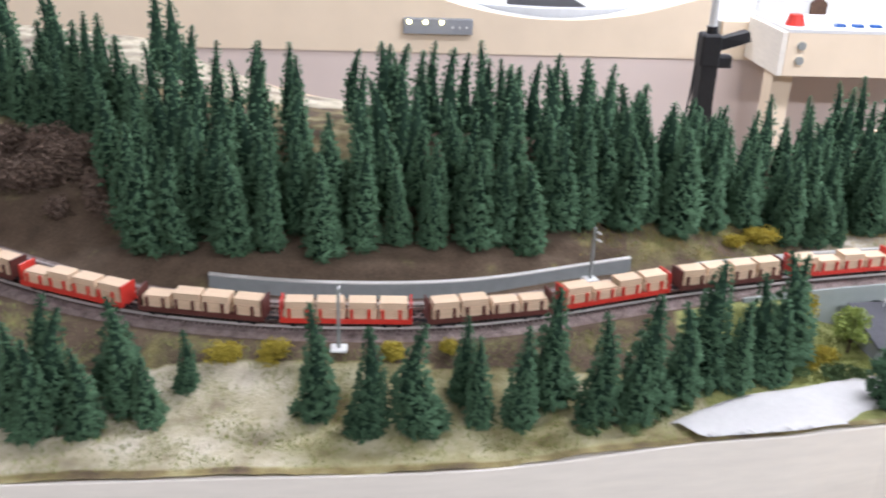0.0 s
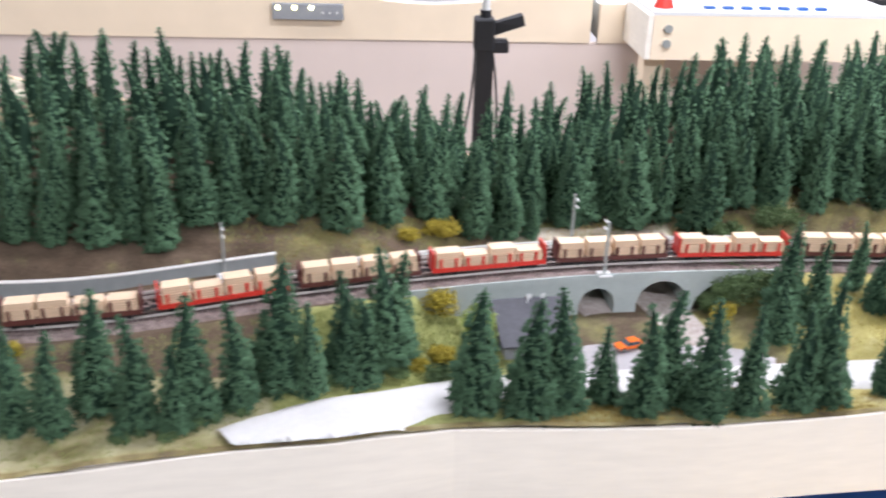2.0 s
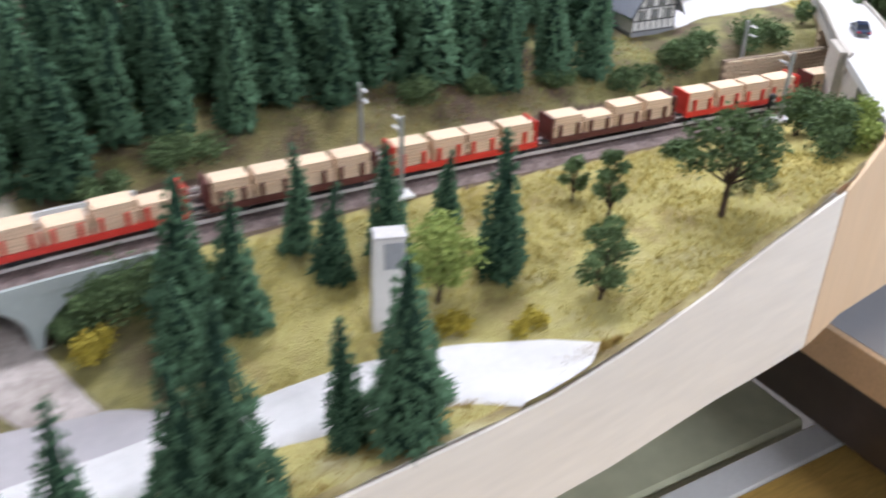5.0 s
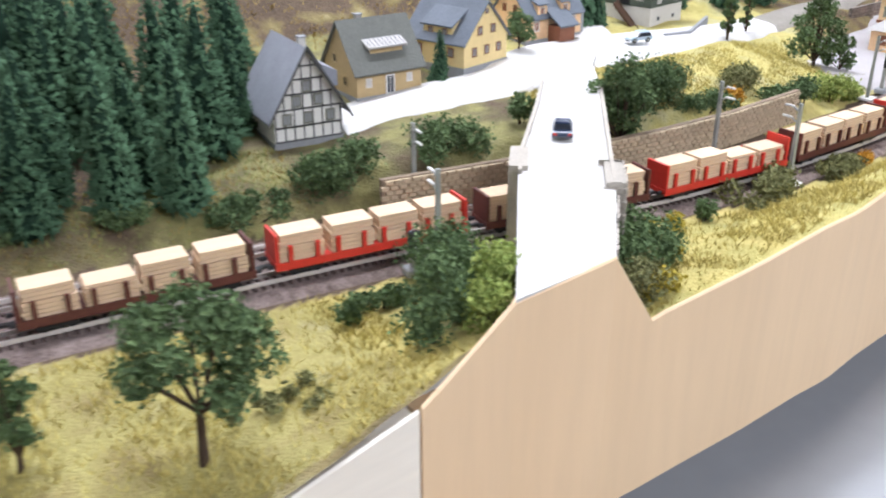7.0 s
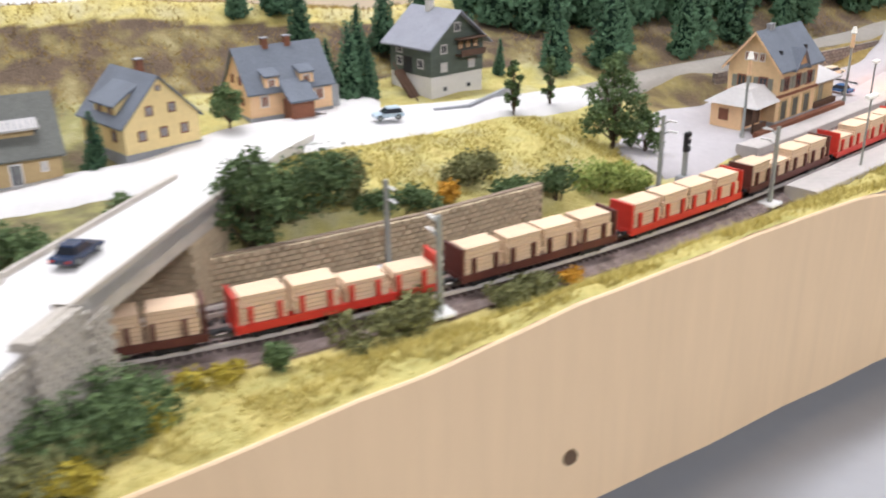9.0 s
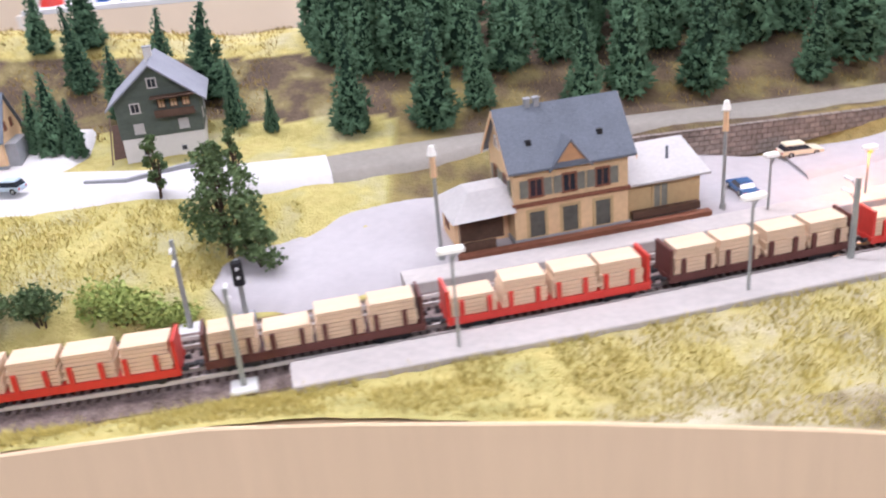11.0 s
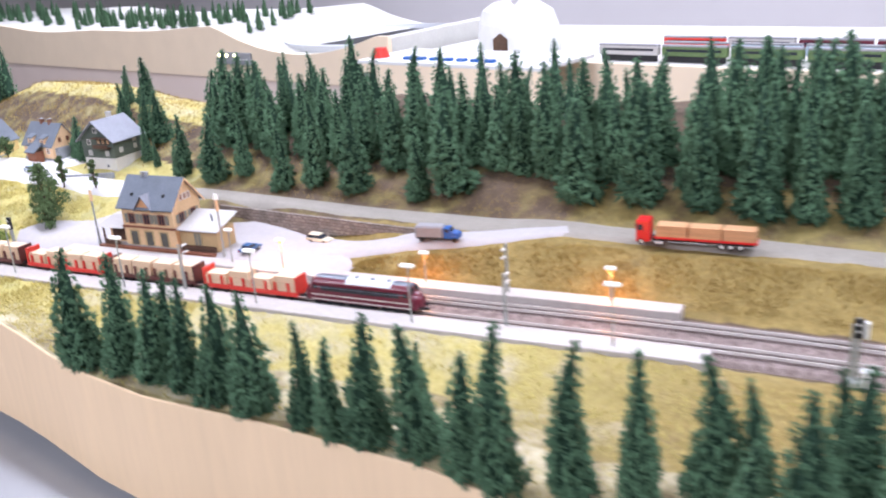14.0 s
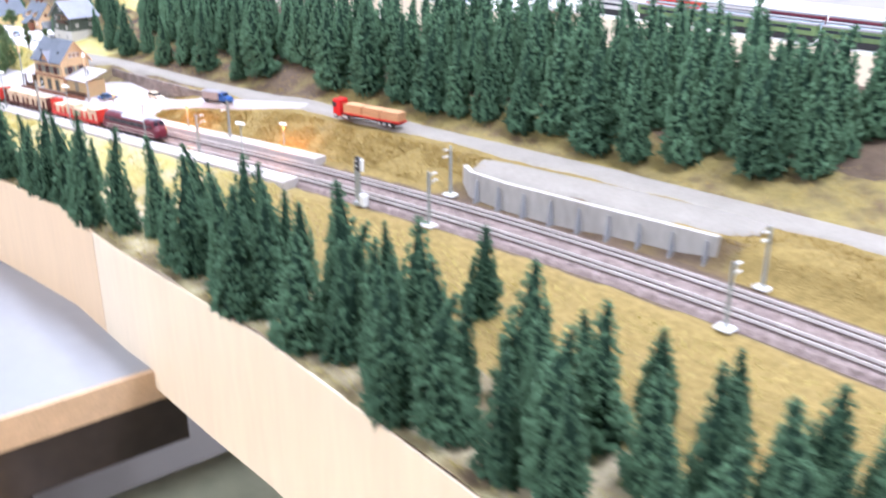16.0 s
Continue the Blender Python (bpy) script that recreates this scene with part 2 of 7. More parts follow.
WHITEWALL = mat("white_render", (0.66, 0.64, 0.60), 0.85, var=0.05, scale=300)
GREENWALL = mat("dark_green_boards", (0.085, 0.105, 0.085), 0.8, var=0.2, scale=400, stretch=(1, 1, 5))
GREYBASE = mat("grey_plinth", (0.30, 0.31, 0.32), 0.85, var=0.12, scale=300)
DARKWOOD = mat("dark_brown_wood", (0.10, 0.055, 0.035), 0.7, var=0.3, scale=400)
BEAM = mat("grey_timber_framing", (0.10, 0.10, 0.10), 0.8, var=0.2, scale=400)
SHUTTER = mat("grey_green_shutter", (0.20, 0.20, 0.16), 0.75, var=0.2, scale=300)
SHUTTERDARK = mat("dark_grey_green_door", (0.09, 0.09, 0.075), 0.7, var=0.3, scale=300)
REDWOOD = mat("red_brown_wood", (0.23, 0.09, 0.05), 0.7, var=0.2, scale=300)
MAST = mat("galvanised_mast", (0.35, 0.37, 0.35), 0.5, 0.3, var=0.12, scale=500)
MASTWHITE = mat("white_plastic", (0.74, 0.74, 0.72), 0.5, var=0.05)
CARBLUE = mat("blue_car_paint", (0.05, 0.12, 0.26), 0.25, var=0.08)
CARNAVY = mat("navy_car_paint", (0.02, 0.035, 0.075), 0.25, var=0.1)
CARWHITE = mat("cream_car_paint", (0.74, 0.66, 0.48), 0.3, var=0.05)
CARORANGE = mat("orange_car_paint", (0.85, 0.17, 0.02), 0.3, var=0.05)
VANGREY = mat("pale_blue_paint", (0.42, 0.53, 0.62), 0.4, var=0.06)
TRUCKBLUE = mat("blue_lorry_paint", (0.02, 0.10, 0.34), 0.3, var=0.08)
CANVAS = mat("grey_canvas", (0.27, 0.265, 0.275), 0.8, var=0.1, scale=300)
TRUCKRED = mat("red_lorry_paint", (0.60, 0.02, 0.02), 0.3, var=0.08)
LAMPGLOW = mat("lamp_glow", (1.0, 0.42, 0.12), 0.5, emit=0.25)
LAMPWHITE = mat("lamp_white", (0.9, 0.87, 0.8), 0.4, emit=0.12)
LEDGLOW = mat("led_glow", (1.0, 0.95, 0.45), 0.5, emit=6.0)
SKIRT = mat("beige_skirting_cloth", (0.74, 0.62, 0.55), 0.9, var=0.05, scale=6)
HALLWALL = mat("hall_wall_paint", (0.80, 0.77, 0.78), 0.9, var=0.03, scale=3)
# Ceiling, south, west and east walls: albedo lowered to weaken bounced fill light.
HALLDIM = mat("dull_hall_paint", (0.30, 0.285, 0.275), 0.9, var=0.05, scale=3)
HALLFLOOR = mat("hall_floor", (0.20, 0.18, 0.16), 0.6, var=0.1, scale=6)


# ---- mesh helpers ----
class Geo:
    def __init__(self):
        self.v, self.f = [], []

    def add(self, vs, fs):
        n = len(self.v)
        self.v += [tuple(p) for p in vs]
        self.f += [tuple(n + i for i in q) for q in fs]
        return self

    def box(self, x0, x1, y0, y1, z0, z1, tx=0.0, ty=0.0):
        """A box; tx, ty draw its top edges in."""
        vs = [(x0, y0, z0), (x1, y0, z0), (x1, y1, z0), (x0, y1, z0), (x0 + tx, y0 + ty, z1), (x1 - tx, y0 + ty, z1), (x1 - tx, y1 - ty, z1), (x0 + tx, y1 - ty, z1)]
        return self.add(vs, [(3, 2, 1, 0), (4, 5, 6, 7), (0, 1, 5, 4), (1, 2, 6, 5), (2, 3, 7, 6), (3, 0, 4, 7)])

    def rbox(self, x0, x1, y0, y1, z0, z1, r):
        """A box with chamfered upright and top edges."""
        ring = lambda a, z: [(x0 + a, y0 + r, z), (x0 + r, y0 + a, z), (x1 - r, y0 + a, z), (x1 - a, y0 + r, z), (x1 - a, y1 - r, z), (x1 - r, y1 - a, z), (x0 + r, y1 - a, z), (x0 + a, y1 - r, z)]
        return self.loft([ring(0, z0), ring(0, z1 - r), ring(r * 0.8, z1)])

    def loft(self, rings, caps=True):
        k = len(rings[0])
        vs = [p for ring in rings for p in ring]
        fs = [(a * k + i, a * k + (i + 1) % k, (a + 1) * k + (i + 1) % k, (a + 1) * k + i) for a in range(len(rings) - 1) for i in range(k)]
        if caps:
            fs += [tuple(range(k - 1, -1, -1)), tuple((len(rings) - 1) * k + i for i in range(k))]
        return self.add(vs, fs)

    def rod(self, a, b, r0, r1=None, n=6):
        a, b = Vector(a), Vector(b)
        r1 = r0 if r1 is None else r1
        w = (b - a).normalized()
        u = w.orthogonal().normalized()
        v = w.cross(u)
        ring = lambda c, r: [c + r * (math.cos(2 * math.pi * i / n) * u + math.sin(2 * math.pi * i / n) * v) for i in range(n)]
        return self.loft([ring(a, r0), ring(b, r1)])

    def prism(self, outline, y0, y1):
        """An outline of (x, z) drawn along y."""
        return self.loft([[(x, y0, z) for x, z in outline], [(x, y1, z) for x, z in outline]])

    def strip(self, left, right):
        n = len(left)
        return self.add(list(left) + list(right), [(i, i + 1, n + i + 1, n + i) for i in range(n - 1)])


def mesh_of(name, geo, material, weld=False):
    me = bpy.data.meshes.new(name)
    me.from_pydata(geo.v, [], geo.f)
    me.materials.append(material)
    bm = bmesh.new()
    bm.from_mesh(me)
    if weld:
        bmesh.ops.remove_doubles(bm, verts=bm.verts, dist=2e-5)
    bmesh.ops.recalc_face_normals(bm, faces=bm.faces)
    bm.to_mesh(me)
    bm.free()
    return me


def part(name, geo, material, parent=None, label="", smooth=False, weld=False):
    me = mesh_of(name, geo, material, weld)
    if smooth:
        me.shade_smooth()
    ob = new(name, me)
    ob.parent = parent
    if label:
        ob["label"] = label
    return ob


def raw(name, vs, fs, material, parent=None):
    me = bpy.data.meshes.new(name)
    me.from_pydata(vs, [], fs)
    me.materials.append(material)
    ob = new(name, me)
    ob.parent = parent
    return ob


def thing(name, label, category, m=None, group=""):
    ob = tagged(new(name), label, category, group)
    if m is not None:
        ob.matrix_world = m
    return ob


# ---- plan of the layout: track line, front edge, heights ----
NEAR = [(-0.75, 1.13), (-0.5, 0.97), (-0.3, 0.85), (-0.172, 0.776), (-0.085, 0.731), (0.0, 0.706), (0.09, 0.693), (0.18, 0.692), (0.25, 0.699), (0.323, 0.72), (0.4, 0.748), (0.55, 0.789), (0.7, 0.817), (0.8, 0.826), (0.9, 0.829), (1.0, 0.826),
        (1.15, 0.818), (1.337, 0.805), (1.45, 0.788), (1.6, 0.784), (1.7, 0.792), (1.8, 0.808), (1.9, 0.832), (2.01, 0.858), (2.126, 0.89), (2.25, 0.922), (2.4, 0.962), (2.55, 1.004), (2.72, 1.045), (2.83, 1.067), (2.96, 1.087), (3.11, 1.103), (3.3, 1.11), (3.6, 1.1), (3.95, 1.075)]
FRONT = [(-0.8, 0.52), (-0.4, 0.53), (0.0, 0.54), (0.2, 0.546), (0.3, 0.556), (0.37, 0.567), (0.475, 0.58), (0.56, 0.6), (0.65, 0.601), (0.75, 0.604), (0.85, 0.615), (0.95, 0.624), (1.05, 0.634), (1.14, 0.648), (1.24, 0.66),
         (1.286, 0.673), (1.346, 0.6805), (1.371, 0.6805), (1.45, 0.683), (1.53, 0.6885), (1.61, 0.705), (1.7, 0.72), (1.8, 0.735), (1.9, 0.745), (2.0, 0.746), (2.1, 0.747), (2.2, 0.744), (2.28, 0.75), (2.4, 0.778), (2.52, 0.797), (2.65, 0.801), (2.9, 0.823), (3.14, 0.825), (3.5, 0.83), (3.95, 0.835)]
TRACK_GAP = 0.0335


def smooth_line(points, step=0.006):
    """A Catmull-Rom line through plan points, resampled at even x."""
    p = np.array(points, float)
    m = np.gradient(p[:, 1], p[:, 0])
    xs = np.arange(p[0, 0], p[-1, 0], step)
    i = np.clip(np.searchsorted(p[:, 0], xs, side="right") - 1, 0, len(p) - 2)
    d = p[i + 1, 0] - p[i, 0]
    h = (xs - p[i, 0]) / d
    ys = (2 * h**3 - 3 * h**2 + 1) * p[i, 1] + (h**3 - 2 * h**2 + h) * d * m[i] + (-2 * h**3 + 3 * h**2) * p[i + 1, 1] + (h**3 - h**2) * d * m[i + 1]
    ys = np.convolve(np.pad(ys, 8, mode="reflect", reflect_type="odd"), np.ones(17) / 17, "valid")
    return xs, ys


NX, NY = smooth_line(NEAR)
FX, FY = np.array(FRONT).T
NSLOPE = np.gradient(NY, NX)


def near_y(x):
    return np.interp(x, NX, NY)


def front_y(x):
    return np.interp(x, FX, FY)


def track_point(x, off, z=0.0):
    """A point off metres beside the near track's middle (to the far side), and the track's heading there."""
    s = float(np.interp(x, NX, NSLOPE))
    k = 1 / math.hypot(1, s)
    return Vector((x - s * k * off, float(near_y(x)) + k * off, z)), math.atan(s)


SECTIONS = []


def section(x, *yz):
    SECTIONS.append((x, np.array(yz, float)))


section(-0.8, (0.5, -0.04), (0.95, -0.02), (1.1, -0.006), (1.22, -0.006), (1.3, 0.06), (1.5, 0.12), (1.8, 0.1))
section(-0.35, (0.52, -0.04), (0.75, -0.02), (0.84, -0.006), (0.96, -0.006), (1.05, 0.07), (1.25, 0.12), (1.8, 0.09))
section(-0.15, (0.53, -0.04), (0.65, -0.03), (0.73, -0.006), (0.83, -0.006), (0.9, 0.05), (1.05, 0.11), (1.3, 0.11), (1.8, 0.08))
section(0.05, (0.54, -0.036), (0.61, -0.034), (0.66, -0.007), (0.755, -0.006), (0.765, 0.016), (0.82, 0.035), (0.95, 0.085), (1.1, 0.085), (1.25, 0.05), (1.8, 0.0))
section(0.25, (0.548, -0.034), (0.61, -0.034), (0.665, -0.007), (0.758, -0.006), (0.768, 0.016), (0.81, 0.032), (0.95, 0.085), (1.05, 0.07), (1.2, 0.03), (1.8, -0.02))
section(0.4, (0.57, -0.026), (0.62, -0.03), (0.69, -0.014), (0.72, -0.006), (0.81, -0.006), (0.815, 0.012), (0.87, 0.03), (0.94, 0.08), (1.02, 0.055), (1.15, 0.0), (1.4, -0.03))
section(0.5, (0.585, -0.026), (0.66, -0.035), (0.73, -0.03), (0.76, -0.008), (0.845, -0.006), (0.87, 0.0), (0.95, 0.02), (1.05, 0.0), (1.4, -0.03))
section(0.6, (0.6, -0.03), (0.65, -0.036), (0.7, -0.046), (0.755, -0.048), (0.785, -0.042), (0.86, -0.04), (0.91, -0.015), (1.0, -0.02), (1.15, -0.02), (1.4, -0.03))
section(0.7, (0.6, -0.03), (0.64, -0.04), (0.7, -0.05), (0.755, -0.05), (0.785, -0.043), (0.86, -0.04), (0.92, -0.015), (1.0, -0.015), (1.15, 0.005), (1.4, -0.01))
section(0.8, (0.61, -0.03), (0.65, -0.042), (0.7, -0.05), (0.76, -0.05), (0.79, -0.045), (0.87, -0.04), (0.91, -0.015), (0.96, 0.0), (1.1, 0.025), (1.4, 0.02))
section(0.88, (0.62, -0.028), (0.66, -0.042), (0.7, -0.046), (0.75, -0.035), (0.8, -0.01), (0.87, -0.006), (0.9, 0.005), (0.96, 0.03), (1.1, 0.05), (1.4, 0.04))
section(1.0, (0.628, -0.028), (0.67, -0.034), (0.71, -0.03), (0.75, -0.02), (0.79, -0.006), (0.875, -0.006), (0.9, 0.01), (0.96, 0.032), (1.1, 0.06), (1.5, 0.05))
section(1.12, (0.65, -0.01), (0.7, -0.006), (0.78, -0.006), (0.87, -0.006), (0.9, 0.008), (0.95, 0.02), (1.1, 0.05), (1.5, 0.07))
section(1.23, (0.653, 0.016), (0.7, 0.006), (0.77, -0.006), (0.862, -0.006), (0.885, 0.006), (0.93, 0.018), (1.1, 0.05), (1.2, 0.09), (1.28, 0.07), (1.5, 0.04))
section(1.3, (0.66, 0.03), (0.7, 0.016), (0.765, -0.006), (0.855, -0.006), (0.88, 0.016), (0.93, 0.02), (1.02, 0.026), (1.1, 0.05), (1.2, 0.106), (1.26, 0.095), (1.34, 0.05), (1.5, 0.04))
section(1.36, (0.677, 0.0), (0.72, -0.004), (0.76, -0.006), (0.842, -0.006), (0.87, 0.018), (0.92, 0.023), (0.97, 0.024), (1.02, 0.03), (1.1, 0.05), (1.2, 0.112), (1.25, 0.104), (1.34, 0.05), (1.6, 0.03))
section(1.43, (0.681, 0.006), (0.695, 0.006), (0.735, -0.005), (0.836, -0.006), (0.856, 0.02), (0.88, 0.025), (0.92, 0.027), (0.98, 0.03), (1.1, 0.05), (1.2, 0.113), (1.25, 0.104), (1.34, 0.05), (1.6, 0.03))
section(1.5, (0.685, 0.0135), (0.698, 0.013), (0.74, -0.004), (0.837, -0.006), (0.85, 0.02), (0.867, 0.027), (0.92, 0.03), (0.99, 0.035), (1.1, 0.05), (1.2, 0.114), (1.25, 0.104), (1.34, 0.05), (1.6, 0.03))
section(1.62, (0.706, 0.0185), (0.72, 0.016), (0.748, -0.003), (0.843, -0.006), (0.855, 0.014), (0.872, 0.022), (0.94, 0.03), (1.04, 0.036), (1.12, 0.045), (1.2, 0.1), (1.25, 0.094), (1.34, 0.045), (1.6, 0.03))
section(1.75, (0.727, 0.0195), (0.742, 0.0165), (0.772, -0.003), (0.858, -0.006), (0.875, 0.004), (0.92, 0.02), (0.965, 0.028), (1.06, 0.036), (1.12, 0.05), (1.2, 0.085), (1.26, 0.08), (1.36, 0.045), (1.6, 0.03))
section(1.85, (0.74, 0.0195), (0.756, 0.015), (0.79, -0.002), (0.87, -0.005), (0.88, 0.001), (0.955, 0.002), (0.99, 0.018), (1.02, 0.026), (1.08, 0.03), (1.14, 0.06), (1.22, 0.085), (1.28, 0.08), (1.4, 0.05), (1.6, 0.04))
section(2.0, (0.746, 0.007), (0.775, 0.003), (0.81, -0.003), (0.91, -0.004), (0.92, 0.001), (1.01, 0.002), (1.035, 0.018), (1.045, 0.025), (1.1, 0.026), (1.15, 0.055), (1.3, 0.1), (1.6, 0.08))
section(2.15, (0.748, -0.01), (0.83, -0.008), (0.945, -0.004), (0.955, 0.001), (1.06, 0.003), (1.068, 0.022), (1.125, 0.024), (1.18, 0.05), (1.3, 0.09), (1.6, 0.08))
section(2.3, (0.758, -0.014), (0.87, -0.012), (0.92, -0.006), (0.985, -0.005), (1.0, 0.004), (1.04, 0.014), (1.07, 0.02), (1.145, 0.023), (1.2, 0.055), (1.3, 0.09), (1.6, 0.09))
section(2.45, (0.785, -0.016), (0.9, -0.014), (0.96, -0.006), (1.03, -0.005), (1.045, 0.001), (1.09, 0.014), (1.125, 0.021), (1.18, 0.023), (1.24, 0.055), (1.35, 0.1), (1.6, 0.1))
section(2.6, (0.8, -0.016), (0.93, -0.014), (1.0, -0.006), (1.07, -0.005), (1.085, 0.0), (1.15, 0.02), (1.215, 0.023), (1.27, 0.055), (1.4, 0.1), (1.6, 0.1))
section(2.75, (0.808, -0.016), (0.96, -0.014), (1.035, -0.006), (1.11, -0.006), (1.13, 0.0), (1.175, 0.02), (1.235, 0.023), (1.29, 0.05), (1.4, 0.09), (1.6, 0.09))
section(2.9, (0.825, -0.016), (1.0, -0.014), (1.06, -0.006), (1.14, -0.006), (1.156, 0.02), (1.19, 0.022), (1.26, 0.022), (1.3, 0.04), (1.45, 0.09), (1.6, 0.09))
section(3.05, (0.828, -0.016), (1.02, -0.014), (1.08, -0.006), (1.158, -0.006), (1.178, 0.018), (1.2, 0.022), (1.28, 0.022), (1.33, 0.04), (1.5, 0.08))
section(3.3, (0.83, -0.016), (1.03, -0.014), (1.09, -0.006), (1.165, -0.006), (1.195, 0.015), (1.25, 0.022), (1.32, 0.022), (1.4, 0.04), (1.6, 0.06))
section(3.96, (0.835, -0.016), (1.0, -0.014), (1.06, -0.006), (1.14, -0.006), (1.17, 0.015), (1.25, 0.022), (1.33, 0.022), (1.4, 0.03), (1.6, 0.05))
SX = np.array([s[0] for s in SECTIONS])


def ground_z(x, y):
    """The height of the scenery at a plan place."""
    i = int(np.clip(np.searchsorted(SX, x, side="right") - 1, 0, len(SX) - 2))
    a = (x - SX[i]) / (SX[i + 1] - SX[i])
    za, zb = (np.interp(y, s[1][:, 0], s[1][:, 1]) for s in (SECTIONS[i], SECTIONS[i + 1]))
    z = za + (zb - za) * min(1, max(0, a))
    if 1.83 < x < 2.66:
        e = -0.0365 - (y - float(near_y(x)))
        if e > 0:
            w = max(0.0, 1 - e / 0.05) * min(1.0, (x - 1.83) / 0.04, (2.66 - x) / 0.04)
            return float(z + max(0.0, 0.0008 - z) * w)
    if not 0.535 < x < 0.85:
        d = y - float(near_y(x)) - TRACK_GAP / 2
        w = min(1, max(0, (0.062 - abs(d)) / 0.02))
        z += (-0.0065 - z) * w
    return float(z)


def rough_z(x, y):
    z = ground_z(x, y)
    d = abs(y - float(near_y(x)) - TRACK_GAP / 2)
    k = min(1, max(0, (d - 0.055) / 0.03))
    return z + k * (0.003 * noise.noise((x * 14, y * 14, 0)) + 0.0012 * noise.noise((x * 60, y * 60, 3)))


# ---- structure: hall ----
def panel(name, x0, x1, y0, y1, z0, z1, material, label, category="wall"):
    ob = part(name, Geo().box(x0, x1, y0, y1, z0, z1), material)
    return tagged(ob, label, category, kind="structure")


panel("floor", -4.0, 7.0, -3.0, 5.2, -1.0, -0.95, HALLFLOOR, "dull brown-grey hall floor", "floor")
panel("ceiling", -4.0, 7.0, -3.0, 5.2, 1.7, 1.75, HALLDIM, "plain hall ceiling darkened to cut bounce light", "ceiling")
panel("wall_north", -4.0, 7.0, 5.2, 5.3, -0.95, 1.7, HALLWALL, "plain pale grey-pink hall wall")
panel("wall_south", -4.0, 7.0, -3.1, -3.0, -0.95, 1.7, HALLDIM, "plain hall wall darkened to cut bounce light")
panel("wall_west", -4.1, -4.0, -3.0, 5.2, -0.95, 1.7, HALLDIM, "plain hall wall darkened to cut bounce light")
panel("wall_east", 7.0, 7.1, -3.0, 5.2, -0.95, 1.7, HALLDIM, "plain hall wall darkened to cut bounce light")


# ---- structure: ground of the layout ----
def cover(x, y):
    """Weights of straw grass, green flock, golden grass and pale bare scatter."""
    k = min(1.0, max(0.0, (x + 0.05 * noise.noise((x * 9, y * 9, 5.0)) - 2.42) / 0.34))
    if 0 < k < 1 and y < float(near_y(x)) - 0.022 and y - float(front_y(x)) > 0.005:
        return tuple(a + (b - a) * k for a, b in zip(cover_at(2.4, y - float(near_y(x)) + float(near_y(2.4))), cover_at(2.8, y - float(near_y(x)) + float(near_y(2.8)))))
    return cover_at(x, y)


def cover_at(x, y):
    d = y - float(near_y(x))
    e = y - float(front_y(x))
    if e < 0.005 and not 1.3 < x < 2.2:
        return 0.4, 0.2, 0.0, 0.25 if x > 2.5 else 0.2
    if -0.022 < d < 0.06:
        return 0.0, 0.0, 0.0, 0.0
    if 0.6 < x < 0.8 and 0.80 < y < 0.93:
        return 0.1, 0.1, 0.0, 0.5
    if d < 0:
        if x < 0.42:
            return (0.5, 0.45, 0.0, 0.6 if x < 0.1 else 0.38) if y < 0.65 else (0.06, 0.2, 0.12, 0.0)
        if x < 0.62:
            return 0.4, 0.9, 0.0, 0.0
        if x < 0.86:
            return (0.3, 0.45, 0.1, 0.1) if y < 0.7 else (0.25, 0.45, 0.3, 0.0) if x > 0.79 else (0.1, 0.3, 0.15, 0.0)
        if x < 1.25:
            return 0.65, 0.4, 0.25, 0.15
        if x < 2.0:
            return 1.0, 0.35, 0.1, 0.05
        if x < 2.7:
            return (0.5, 0.3, 0.15, 0.45) if d < -0.11 else (0.85, 0.4, 0.3, 0.3)
        return (0.45, 0.1, 0.3, 0.4) if e < 0.09 else (0.5, 0.3, 0.9, 0.0)
    # West bank and wood floor: bare soil, kept darker for the canopy's shade.
    if x < 1.2:
        return (0.05, 0.32 if x > 0.4 else 0.1, 0.24 if x > 0.4 else 0.05, 0.0) if d < 0.13 else ((0.3, 0.25, 0.0, 0.55) if y > 1.06 and x < 0.12 else (0.3, 0.2, 0.1, 0.2) if x < 0.15 and y > 0.9 else (0.08, 0.1, 0.0, 0.0))
    if x < 1.9:
        if y > 1.1:
            return (0.9, 0.3, 0.0, 0.25) if y > 1.18 else (0.22, 0.18, 0.22, 0.1)
        return (0.85, 0.4, 0.1, 0.2) if x > 1.48 else (0.25, 0.4, 0.1, 0.1)
    if d < 0.084 and 2.74 < x < 3.07:
        return 0.05, 0.1, 0.3, 0.0
    if d < 0.17 and x > 2.15:
        return 0.4, 0.25, 0.85, 0.0
    return ((0.12, 0.2, 0.3, 0.0) if 1.95 < x < 2.4 else (0.3, 0.35, 0.5, 0.0)) if y < EDGE_EAST(x) + 0.035 else (0.06, 0.1, 0.05, 0.0)


def EDGE_EAST(x):
    return float(np.interp(x, (1.8, 2.0, 2.3, 2.6, 2.9, 3.3), (1.12, 1.12, 1.175, 1.235, 1.285, 1.37)))


def back_y(x):
    """Where the scenery ends behind."""
    return float(np.interp(x, (-0.8, -0.3, 0.0, 0.3, 0.6, 0.9, 1.2, 1.3, 1.42, 1.52, 1.8, 2.0, 2.5, 3.0, 3.9), (1.5, 1.34, 1.22, 1.17, 1.17, 1.2, 1.24, 1.3, 1.33, 1.34, 1.35, 1.38, 1.45, 1.56, 1.65)))


